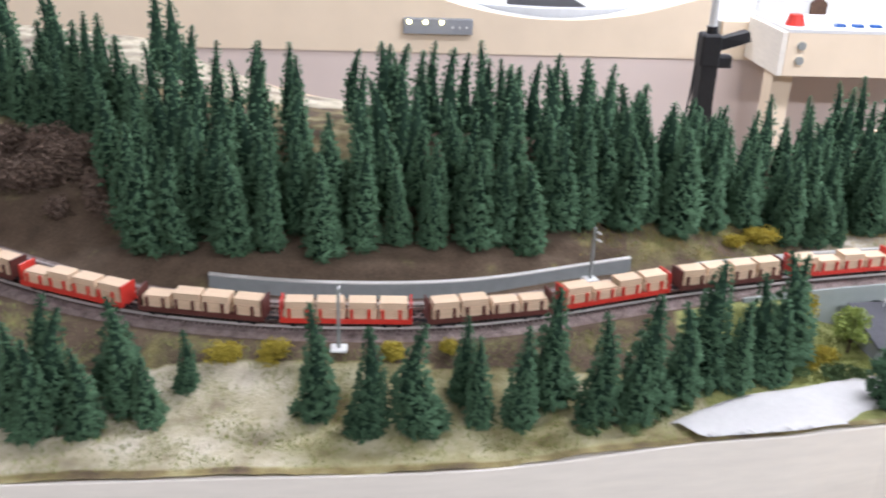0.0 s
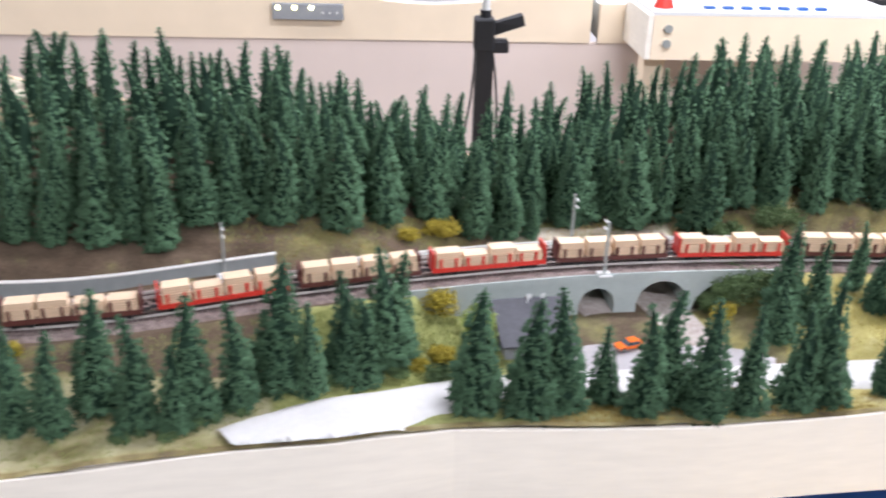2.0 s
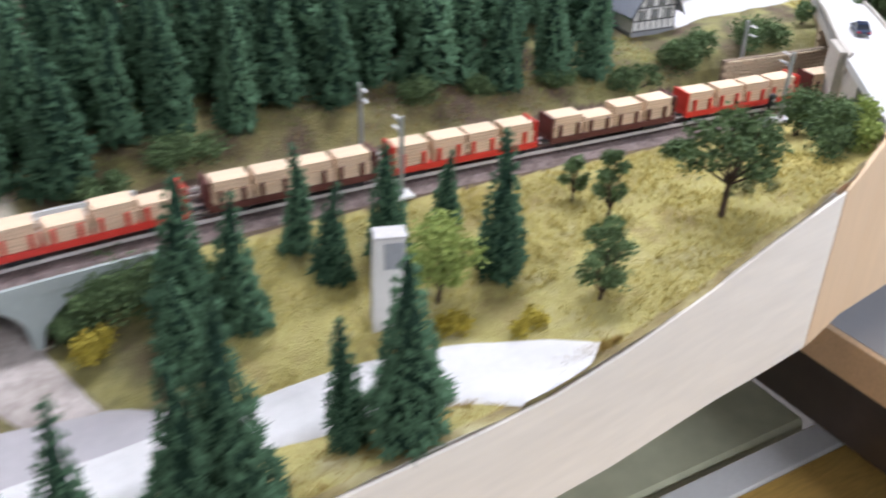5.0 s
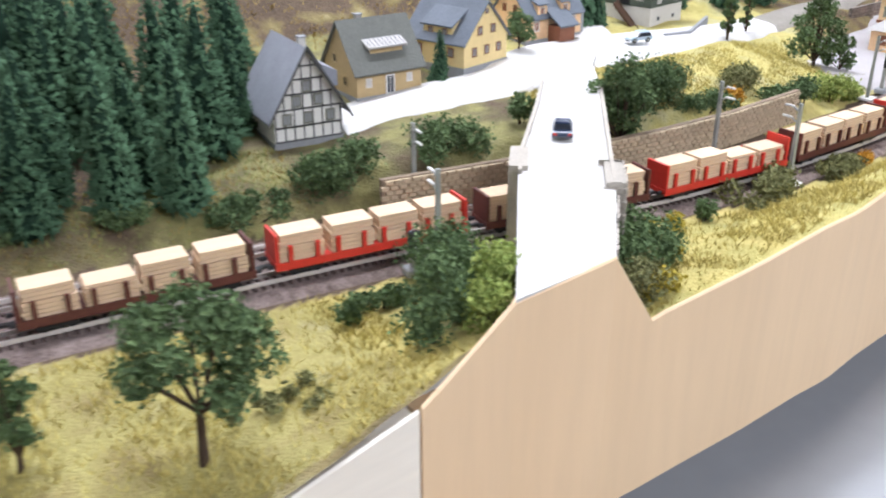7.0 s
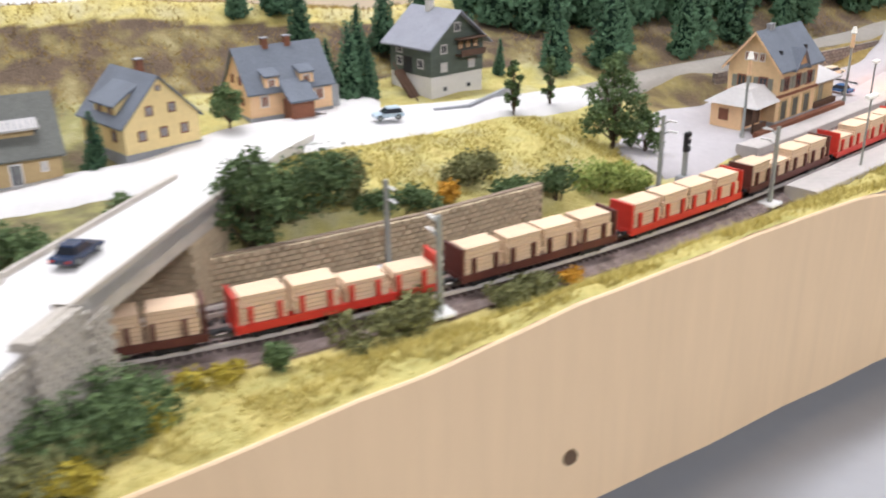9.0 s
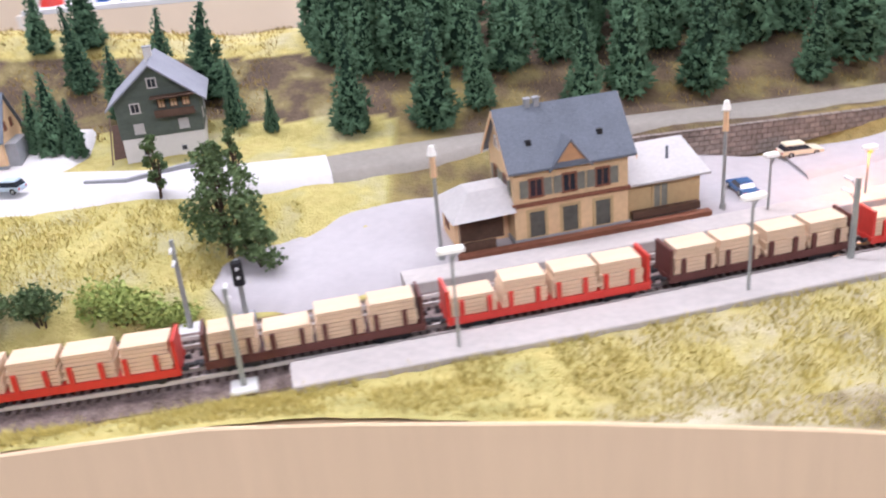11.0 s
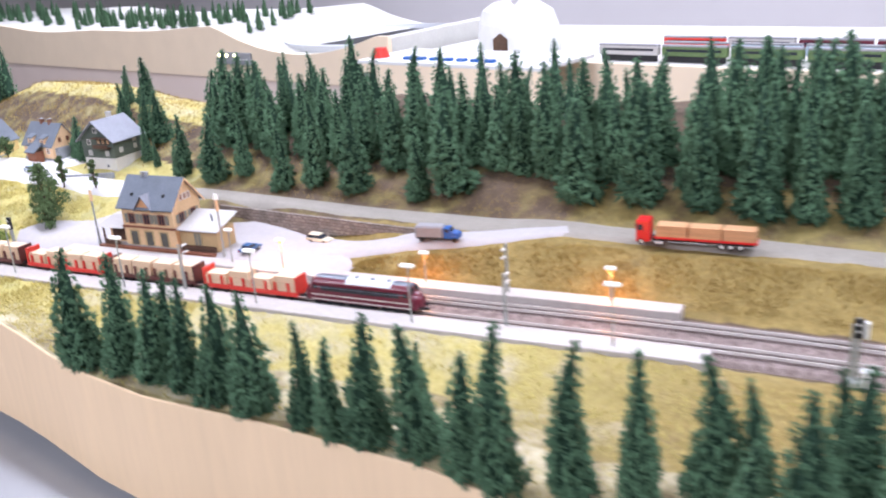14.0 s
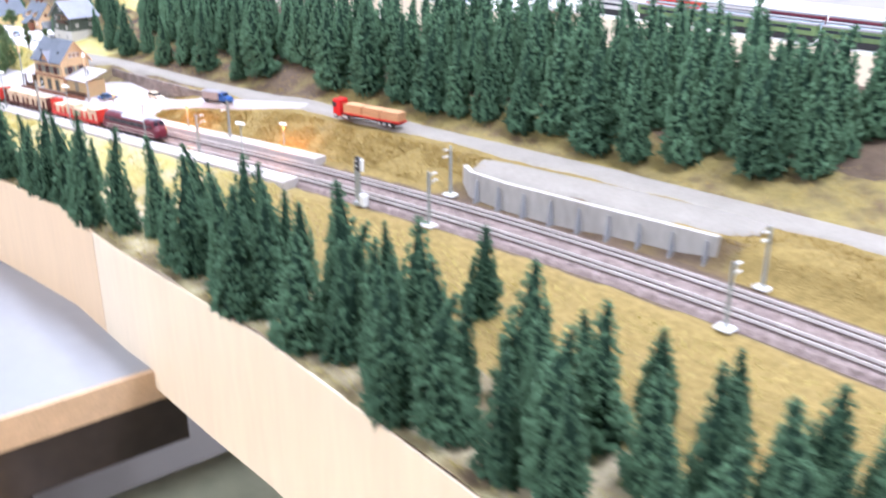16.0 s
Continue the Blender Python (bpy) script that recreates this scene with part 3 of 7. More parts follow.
def scenery():
    xs = np.arange(-0.78, 3.94, 0.0085)
    n, rows, vs, cov = 150, len(xs), [], []
    for x in xs:
        y0 = float(front_y(x)) - float(np.interp(x, (1.2, 1.235, 1.4, 2.55, 2.62), (0.0022, -0.001, 0.0012, 0.0012, 0.0022)))
        for k in range(n):
            u = k / (n - 1)
            y = y0 + (back_y(x) - y0) * (0.7 * u + 0.3 * u * u)
            vs.append((x, y, rough_z(x, y)))
            cov.append(cover(x, y))
    fs = [(a * n + k, (a + 1) * n + k, (a + 1) * n + k + 1, a * n + k + 1) for a in range(rows - 1) for k in range(n - 1)]
    ob = raw("ground", vs, fs, GROUND)
    ob.data.shade_smooth()
    for i, key in enumerate(("straw", "green", "gold", "pale")):
        ob.data.attributes.new(key, "FLOAT", "POINT").data.foreach_set("value", [c[i] for c in cov])
    tagged(ob, "hilly model scenery of soil, straw grass and green flock", "ground", kind="structure")
    rings = [[(x, back_y(x), -0.09), (x, back_y(x), ground_z(x, back_y(x)) - 0.003), (x, back_y(x) + 0.012, ground_z(x, back_y(x)) - 0.003), (x, back_y(x) + 0.012, -0.09)] for x in xs[::8]]
    back = Geo().loft(rings)
    tagged(part("layout_back_board", back, PLY), "plain plywood board closing the layout's rear", "board", kind="structure")


scenery()


def fascia_top(x):
    if 1.235 <= x <= 1.371:
        return float(np.interp(x, (1.235, 1.2865, 1.3455, 1.371), (0.014, 0.0362, 0.0378, 0.0)))
    return ground_z(x, float(front_y(x)) + 0.002) + (0.0003 if 1.3 < x < 2.6 else -0.0016)


def fascia_foot(x):
    return float(np.interp(x, (1.2, 1.3, 1.4, 1.5, 1.57, 1.65, 1.73, 1.85, 2.05, 2.6, 2.8, 3.0), (-0.104, -0.1, -0.095, -0.091, -0.0925, -0.1, -0.106, -0.109, -0.106, -0.138, -0.15, -0.155)))


def fascia(name, x0, x1, material, label):
    xs = sorted({x0, x1, *[x for x in np.arange(x0, x1, 0.012)], *[x for x in (1.2865, 1.3455, 1.371) if x0 < x < x1]})
    rings = []
    for x in xs:
        y, t, b = float(front_y(x)), fascia_top(x), fascia_foot(x)
        k, back = 0.004, 0.0015 if 1.236 < x < 1.29 else 0.008
        rings.append([(x, y - 0.003, b), (x, y - 0.003, t - 0.0008), (x, y - 0.0022, t), (x, y - 0.0014, t), (x, y - 0.0012, t - k), (x, y + back, t - k), (x, y + back, b)])
    return tagged(part(name, Geo().loft(rings), material), label, "fascia board", kind="structure")


fascia("fascia_1", -0.8, 1.2345, PALEPLY, "pale cream-painted plywood fascia with a wavy top edge")
fascia("fascia_2", 1.2357, 2.6, PLY, "bare birch plywood fascia with a raised bridge end")
fascia("fascia_3", 2.6012, 3.95, TANPLY, "pale plywood fascia with an uneven top edge")
hole = part("fascia_hole", Geo().rod((1.615, float(front_y(1.615)) - 0.0042, -0.064), (1.615, float(front_y(1.615)) + 0.004, -0.064), 0.0042, n=16), KNOT)
tagged(hole, "small round drilled cable hole in the plywood", "hole", kind="structure")


# ---- structure: track ----
def along(off, z, x0=-0.74, x1=3.9, step=0.01):
    return [track_point(x, off, z)[0] for x in np.arange(x0, x1, step)]


def sweep(name, profile, material, parent=None, x0=-0.74, x1=3.9, step=0.01):
    rings = []
    for x in np.arange(x0, x1 + 1e-6, step):
        rings.append([track_point(x, o, z)[0] for o, z in profile])
    return part(name, Geo().loft(rings), material, parent)


ballast = sweep("trackbed", [(-0.021, -0.0085), (-0.0145, -0.0032), (0.0145, -0.0034), (0.019, -0.0034), (0.048, -0.0032), (0.0555, -0.0085)], BALLAST)
tagged(ballast, "double trackbed of fine brown ballast", "trackbed", kind="structure")
track_near = tagged(new("track_near"), "model railway track with nickel silver rails on brown sleepers", "track", kind="structure")
track_far = tagged(new("track_far"), "model railway track with nickel silver rails on brown sleepers", "track", kind="structure")
for holder, mid in ((track_near, 0.0), (track_far, TRACK_GAP)):
    for side in (-0.0045, 0.0045):
        o = mid + side
        sweep("rail", [(o - 0.0009, -0.0019), (o - 0.0005, 0.0), (o + 0.0005, 0.0), (o + 0.0009, -0.0019)], RAIL, holder)


# ---- roads ----
def ribbon(name, pts, material, label, up=0.003, category="road"):
    """A draped road from rows of x, y, width."""
    p = np.array(pts, float)
    t = np.linspace(0, len(p) - 1, 12 * len(p))
    k = np.arange(len(p))
    fine = np.stack([np.interp(t, k, p[:, i]) for i in range(3)], 1)
    ker = np.ones(9) / 9
    for i in range(3):
        fine[:, i] = np.convolve(np.pad(fine[:, i], 4, mode="reflect", reflect_type="odd"), ker, "valid")
    g = np.gradient(fine[:, :2], axis=0)
    nrm = np.stack([-g[:, 1], g[:, 0]], 1) / np.linalg.norm(g, axis=1)[:, None]
    vs, n = [], 9
    for (x, y, w), (a, b) in zip(fine, nrm):
        for j in range(n):
            u = (j / (n - 1) - 0.5) * w
            px, py = x + a * u, y + b * u
            rim = py < float(front_y(px)) - 0.0028
            py = max(py, float(front_y(px)) - 0.0028)
            zz = ground_z(px, py) + up * (1 if rim or 0 < j < n - 1 else -0.4)
            vs.append((px, py, zz))
    fs = [(a * n + j, (a + 1) * n + j, (a + 1) * n + j + 1, a * n + j + 1) for a in range(len(fine) - 1) for j in range(n - 1)]
    ob = raw(name, vs, fs, material)
    ob.data.shade_smooth()
    return tagged(ob, label, category, kind="structure")


ribbon("road_valley", [(0.405, 0.563, 0.078), (0.425, 0.575, 0.085), (0.47, 0.6, 0.08), (0.55, 0.645, 0.05), (0.63, 0.675, 0.045), (0.74, 0.69, 0.045), (0.84, 0.692, 0.042), (0.92, 0.687, 0.045), (0.97, 0.668, 0.055), (1.0, 0.648, 0.062), (1.018, 0.625, 0.066)], ROAD, "white unpainted road through the valley", 0.0035)
ribbon("road_yard", [(0.655, 0.705, 0.045), (0.685, 0.72, 0.062), (0.72, 0.722, 0.066), (0.76, 0.72, 0.064), (0.8, 0.718, 0.058), (0.835, 0.705, 0.03)], PLAZA, "pale paved yard beside the grey building", 0.003)
ribbon("road_arch", [(0.8, 0.72, 0.02), (0.792, 0.74, 0.03), (0.783, 0.763, 0.038), (0.77, 0.79, 0.044), (0.76, 0.83, 0.05), (0.755, 0.9, 0.05)], DUST, "dusty brown path leading through the viaduct arch", 0.0016)
ribbon("path_arch", [(0.7, 0.79, 0.03), (0.695, 0.81, 0.036), (0.692, 0.86, 0.04), (0.69, 0.9, 0.04)], DUST, "dusty pale ground under the viaduct arch", 0.002)
ribbon("road_village", [(1.34, 0.955, 0.03), (1.4, 0.96, 0.034), (1.49, 0.955, 0.045), (1.56, 0.985, 0.06), (1.66, 0.99, 0.045), (1.76, 1.0, 0.04), (1.87, 1.03, 0.035), (1.97, 1.06, 0.032), (2.1, 1.085, 0.03), (2.2, 1.1, 0.032), (2.32, 1.125, 0.034), (2.45, 1.157, 0.036), (2.6, 1.187, 0.036), (2.72, 1.205, 0.036), (2.9, 1.232, 0.04), (3.1, 1.255, 0.042), (3.4, 1.29, 0.045), (3.9, 1.3, 0.045)], GREYROAD, "pale grey country road along the wood's edge")
ribbon("road_village_white", [(1.345, 0.955, 0.045), (1.4, 0.965, 0.05), (1.49, 0.955, 0.06), (1.56, 0.99, 0.085), (1.66, 1.0, 0.07), (1.76, 1.0, 0.045), (1.86, 1.027, 0.037)], ROAD, "white village street", 0.0042)
ribbon("road_house_yard", [(1.62, 1.03, 0.05), (1.655, 1.06, 0.055), (1.66, 1.1, 0.03)], ROAD, "white forecourt beside the dark chalet", 0.0036)
ribbon("road_shoulder", [(2.745, 1.16, 0.03), (2.78, 1.162, 0.05), (2.83, 1.168, 0.056), (2.9, 1.182, 0.056), (2.97, 1.195, 0.056), (3.04, 1.21, 0.05), (3.06, 1.215, 0.03)], GREYROAD, "dusty pale shoulder between the road and the concrete wall", 0.0024)
ribbon("road_ramp", [(2.17, 1.022, 0.06), (2.23, 1.03, 0.034), (2.3, 1.062, 0.03), (2.38, 1.115, 0.03), (2.42, 1.145, 0.02)], PLAZA, "pale ramp from the station yard to the road", 0.004)
ribbon("plaza", [(1.815, 0.885, 0.02), (1.835, 0.905, 0.07), (1.9, 0.945, 0.1), (1.98, 0.962, 0.095), (2.06, 0.985, 0.1), (2.13, 1.008, 0.1), (2.2, 1.003, 0.075), (2.26, 0.99, 0.03)], PLAZA, "pale paved station yard", 0.0022, "pavement")


# ---- platforms ----
def platform(name, x0, x1, o0, o1, z, label):
    rings = []
    for x in np.arange(x0, x1 + 1e-6, 0.01):
        rings.append([track_point(x, o, h)[0] for o, h in ((o0, -0.008), (o0, z - 0.0006), (o0 + 0.0006, z), (o1 - 0.0006, z), (o1, z - 0.0006), (o1, -0.008))])
    ob = part(name, Geo().loft(rings), PLATFORM)
    return tagged(ob, label, "platform", kind="structure")


platform("platform_near", 1.865, 2.625, -0.036, -0.0125, 0.0035, "long low platform of pale slabs")
platform("platform_far", 1.93, 2.59, 0.047, 0.066, 0.0035, "long low platform of pale slabs")


# ---- viaduct ----
def viaduct():
    top = thing("viaduct", "smooth grey-green concrete viaduct with round arches", "viaduct")
    x0, x1 = 0.505, 0.862
    arches = [(0.628, 0.0125, -0.031), (0.694, 0.0175, -0.034), (0.758, 0.025, -0.036), (0.83, 0.042, -0.046)]

    def soffit(x):
        for c, r, spring in arches:
            if abs(x - c) < r:
                return spring + math.sqrt(r * r - (x - c) ** 2) * min(1.0, (-0.012 - spring) / r)
        return None

    xs = sorted({*np.round(np.arange(x0, x1, 0.003), 4), *[c + s * (r - 1e-4) for c, r, _ in arches for s in (-1, 1) if c + s * r < x1], *[c + s * (r + 1e-4) for c, r, _ in arches for s in (-1, 1) if c + s * r < x1]})
    o0, o1, deck, foot = -0.0225, 0.056, -0.0052, -0.062
    g = Geo()
    for a, b in zip(xs, xs[1:]):
        la, lb = soffit(a), soffit(b)
        la = foot if la is None else la
        lb = foot if lb is None else lb
        low = lambda x, l: [track_point(x, o0, l)[0], track_point(x, o0, deck)[0], track_point(x, o1, deck)[0], track_point(x, o1, l)[0]]
        ra, rb = low(a, la), low(b, lb)
        g.add(ra + rb, [(0, 1, 5, 4), (2, 3, 7, 6), (3, 0, 4, 7), (1, 2, 6, 5)])
    part("arch_wall", g, CONCRETE, top, weld=True)
    for o in (o0 - 0.0012, o1 - 0.0012):
        rings = [[track_point(x, o + dx, z)[0] for dx, z in ((0, deck - 0.0045), (0, -0.0022), (0.0024, -0.0022), (0.0024, deck - 0.0045))] for x in np.arange(x0 - 0.02, x1 + 0.012, 0.01)]
        part("parapet", Geo().loft(rings), CONCRETE if o < 0 else PALECON, top)


viaduct()


# ---- retaining walls ----
def wall_run(name, pts, height, thick, material, label, cap=None):
    """An upright wall along plan points, its foot at each given z."""
    rings = []
    for i, (x, y, z) in enumerate(pts):
        a, b = pts[max(0, i - 1)], pts[min(len(pts) - 1, i + 1)]
        d = Vector((b[0] - a[0], b[1] - a[1], 0)).normalized()
        nx, ny = -d.y * thick, d.x * thick
        rings.append([(x, y, z), (x, y, z + height), (x + nx, y + ny, z + height), (x + nx, y + ny, z)])
    return tagged(part(name, Geo().loft(rings), material), label, "retaining wall", kind="structure")


# Grazing light put into colour: darkened face, added pale strip along the top.
WEST_WALL = [(*track_point(x, 0.06 - 0.002 * math.sin(x * 8))[0].xy, -0.01) for x in np.arange(0.0, 0.435, 0.02)]
west_wall = wall_run("retaining_wall_west", WEST_WALL, 0.0178, 0.005, SHADECON, "low smooth concrete retaining wall with painted shade and lit top edge")
rings = [[(x, y - 0.0003, 0.0078), (x, y - 0.0003, 0.0088), (x, y + 0.005, 0.0088), (x, y + 0.005, 0.0078)] for x, y, _ in WEST_WALL]
part("coping", Geo().loft(rings), PALECON, west_wall, "thin pale strip painted as the lit edge")
concrete_wall = wall_run("retaining_wall_concrete", [(2.752, 1.137, -0.008), (2.775, 1.126, -0.008), (2.83, 1.129, -0.008), (2.9, 1.142, -0.008), (2.97, 1.155, -0.008), (3.045, 1.17, -0.008)], 0.0305, 0.006, WALLCON, "dusty pale concrete retaining wall with dark ribs")
for i in range(9):
    x = 2.79 + i * 0.031
    y = float(np.interp(x, (2.775, 2.83, 2.9, 2.97, 3.045), (1.126, 1.129, 1.142, 1.155, 1.17)))
    rib = part("rib", Geo().box(x - 0.0011, x + 0.0011, y - 0.0075, y + 0.001, -0.008, 0.0185, 0.0003, 0.0036), GREYBASE, concrete_wall, "dark grey buttress rib")


def yard_wall():
    """A low masonry wall whose foot climbs with the ramp to meet its level top."""
    g = Geo()
    pts = [(2.015, 1.032, 0.002), (2.06, 1.0385, 0.002), (2.11, 1.046, 0.002), (2.155, 1.053, 0.003), (2.19, 1.058, 0.009), (2.23, 1.0635, 0.015), (2.27, 1.07, 0.019), (2.3, 1.0755, 0.022)]
    rings = [[(x, y, z), (x, y + 0.0012, 0.0262), (x, y + 0.005, 0.0262), (x, y + 0.005, z - 0.003)] for x, y, z in pts]
    return tagged(part("stone_wall_yard", g.loft(rings), MASONRY), "low grey-brown masonry wall tapering beside the ramp", "retaining wall", kind="structure")


yard_wall()
wall_run("garden_wall", [(1.70, 1.002, 0.028), (1.73, 1.0, 0.028), (1.79, 1.035, 0.03)], 0.010, 0.003, GREYBASE, "low grey garden wall below the chalet")


# ---- road bridge ----
def bridge():
    top = thing("road_bridge", "stone road bridge with a white deck over the tracks", "bridge")
    left = [(1.2868, 0.6705), (1.36, 0.767), (1.376, 0.788), (1.44, 0.856), (1.483, 0.905), (1.525, 0.942), (1.56, 0.978)]
    right = [(1.3455, 0.6782), (1.392, 0.730), (1.41, 0.752), (1.466, 0.820), (1.512, 0.876), (1.552, 0.93), (1.592, 0.972)]
    zs = [0.0372, 0.0448, 0.0455, 0.0458, 0.0447, 0.0432, 0.0405]
    deck = Geo().loft([[(l[0], l[1], z - 0.006), (l[0], l[1], z), (r[0], r[1], z), (r[0], r[1], z - 0.006)] for l, r, z in zip(left, right, zs)])
    part("deck", deck, ROAD, top, "white road deck")
    for line, s in ((left, -1), (right, 1)):
        run = [Vector((*line[i], zs[i])) for i in range(1, 5)]
        d = (run[-1] - run[0]).normalized()
        nx, ny = -d.y * s * 0.002, d.x * s * 0.002
        g = Geo().loft([[(p.x, p.y, p.z - 0.012), (p.x, p.y, p.z + 0.0028), (p.x + nx, p.y + ny, p.z + 0.0028), (p.x + nx, p.y + ny, p.z - 0.012)] for p in run])
        part("parapet", g, STONEGREY, top)
    # abutments: near pier block and far wing
    for (a, b, z) in (((1.363, 0.771), (1.383, 0.796), 0.0475), ((1.388, 0.7255), (1.408, 0.75), 0.0475)):
        g = Geo()
        dx, dy = (0.004, -0.003)
        g.loft([[(a[0] - dx, a[1] - dy, h), (b[0] - dx, b[1] - dy, h), (b[0] + dx, b[1] + dy, h), (a[0] + dx, a[1] + dy, h)] for h in (-0.008, z)])
        part("pier", g, STONEGREY, top, "grey stone pier")
    g = Geo()
    g.loft([[(1.338, 0.738, h), (1.368, 0.775, h), (1.42, 0.766, h), (1.374, 0.708, h)] for h in (-0.01, 0.0405)])
    part("abutment", g, STONEGREY, top, "grey stone abutment")
    g = Geo().loft([[(1.437, 0.852, h), (1.487, 0.903, h), (1.521, 0.886, h), (1.472, 0.828, h)] for h in (-0.01, 0.036)])
    part("abutment", g, STONE, top, "buff stone abutment")
    g = Geo().loft([[(1.3455, 0.6785, a), (1.388, 0.7255, b), (1.384, 0.729, b), (1.3415, 0.682, a)] for a, b in ((-0.012, -0.012), (0.0345, 0.0425))])
    part("wing_wall", g, STONEGREY, top, "grey stone wing wall")
    return top


road_bridge = bridge()


# ---- table and boards under the layout ----
def table():
    top = thing("table", "grey laminate table with beech edging and dark frame", "table")
    lv = lambda x: -0.1255
    xs = (1.305, 2.70)
    slab = lambda y0, y1, z0, z1: Geo().loft([[(x, y0, lv(x) + z0), (x, y0, lv(x) + z1), (x, y1, lv(x) + z1), (x, y1, lv(x) + z0)] for x in xs])
    part("tabletop", slab(-0.02, 0.83, -0.024, 0.0), GREYTOP, top)
    part("edging", slab(-0.026, -0.02, -0.0245, -0.0005), BEECH, top, "beech edging strip")
    for x, w in ((1.305, -0.006), (2.70, 0.006)):
        part("edging", Geo().box(min(x, x + w), max(x, x + w), -0.026, 0.83, lv(x) - 0.032, lv(x) - 0.0005), BEECH, top, "beech edging strip")
    for x in (1.302, 2.684):
        part("apron", Geo().box(x, x + 0.02, 0.0, 0.83, lv(x) - 0.085, lv(x) - 0.0245), DARKBEAM, top, "dark brown apron rail")
    part("apron", Geo().box(1.31, 2.695, 0.02, 0.04, -0.235, -0.15), DARKBEAM, top, "dark brown apron rail")
    for x in (1.4, 2.56):
        for y in (0.06, 0.66):
            part("leg", Geo().box(x, x + 0.04, y, y + 0.04, -0.95, -0.15), DARKBEAM, top)


table()
OCHRE = mat("ochre_board", (0.60, 0.38, 0.10), 0.6, var=0.2, scale=60, stretch=(1, 6, 6))
CLOTH = mat("olive_cloth", (0.46, 0.47, 0.32), 0.95, var=0.15, scale=40, bump=0.2, bscale=900)
for a, b in ((0.7, 1.385), (2.64, 3.5)):
    ob = thing("low_bench", "low bench with an ochre top and white edge", "bench", group="benches under the layout")
    part("seat", Geo().rbox(a, b, 0.42, 0.683, -0.29, -0.27, 0.002), OCHRE, ob)
    part("edge_strip", Geo().rbox(a, b, 0.683, 0.712, -0.292, -0.268, 0.002), MASTWHITE, ob, "white edge strip")
    for x in (a + 0.03, b - 0.07):
        for y in (0.44, 0.64):
            part("leg", Geo().box(x, x + 0.04, y, y + 0.04, -0.95, -0.29), DARKBEAM, ob)
    mat_ob = thing("storage_crate", "low crate covered with an olive cloth", "crate", group="crates under the layout")
    part("cloth", Geo().rbox(max(a, 1.08), b, 0.73, 1.1, -0.33, -0.285, 0.006), CLOTH, mat_ob, "olive cloth")
    part("crate_body", Geo().box(max(a, 1.08) + 0.01, b - 0.01, 0.74, 1.09, -0.95, -0.33), GREYBASE, mat_ob)
    frame_ob = thing("layout_frame", "dark brown timber frame under the layout", "frame", group="frames under the layout")
    part("beam", Geo().box(a, b, 1.12, 1.14, -0.16, -0.1), DARKBEAM, frame_ob)
    for x in (a + 0.02, b - 0.06):
        part("leg", Geo().box(x, x + 0.04, 1.14, 1.18, -0.95, -0.1), DARKBEAM, frame_ob)


blue = thing("blue_crate", "plain blue plastic crate under the layout", "crate")
part("crate_wall", Geo().rbox(0.74, 1.06, 0.80, 0.98, -0.95, -0.31, 0.006), TRUCKBLUE, blue)
part("rim", Geo().rbox(0.735, 1.065, 0.795, 0.985, -0.31, -0.295, 0.004), TRUCKBLUE, blue)


# ---- far side of the hall: another layout's fascia ----
def far_top(x):
    """The wavy top of the far fascia, with a hollow over the pond."""
    wave = 0.03 + 0.012 * math.sin(x * 3.1 + 1) + 0.006 * math.sin(x * 7.3)
    return min(wave, -0.038 + 0.055 * ((x - 0.585) / 0.336) ** 2)


def far_layout():
    xs = np.arange(-2.6, 1.02, 0.05)
    topz = far_top
    rings = [[(x, 2.42, -0.13), (x, 2.42, topz(x)), (x, 2.435, topz(x)), (x, 2.435, -0.13)] for x in xs]
    tagged(part("far_fascia_1", Geo().loft(rings), FARPLY), "tall pale plywood fascia with a wavy top across the aisle", "fascia board", kind="structure")
    tagged(part("far_fascia_2", Geo().box(1.021, 6.4, 2.42, 2.435, -0.13, -0.03), FARPLY), "pale plywood fascia of a far railway module", "fascia board", kind="structure")
    rings = [[(x, 2.436, -0.12), (x, 2.436, topz(x) - 0.006), (x, 3.2, topz(x) + 0.0), (x, 3.2, -0.12)] for x in xs]
    tagged(part("far_hill", Geo().loft(rings), PALECON), "pale bare far hillside behind the wavy fascia", "ground", kind="structure")
    tagged(part("far_module", Geo().box(1.021, 6.4, 2.436, 3.2, -0.12, -0.034), PALECON), "pale grey far railway module", "ground", kind="structure")
    tagged(part("far_skirting", Geo().box(-2.6, 6.4, 2.424, 2.44, -0.95, -0.131), SKIRT), "plain beige skirting below the far modules", "skirting", kind="structure")


far_layout()


# ---- trees ----
def tufts(rng, pts, dirs, length, width):
    """Small three-sided needle tufts: tip out, foot at the stem."""
    vs, fs = [], []
    for p, d, l, w in zip(pts, dirs, length, width):
        d = d / np.linalg.norm(d)
        u = np.cross(d, (0.3, 0.2, 1.0))
        u /= np.linalg.norm(u)
        v = np.cross(d, u)
        n = len(vs)
        a = rng.uniform(0, 6.28)
        for k in range(3):
            t = a + k * 2.094
            vs.append(tuple(p + w * (math.cos(t) * u + math.sin(t) * v)))
        vs.append(tuple(p + d * l))
        fs += [(n, n + 1, n + 3), (n + 1, n + 2, n + 3), (n + 2, n, n + 3)]
    return vs, fs


SOFT = {}


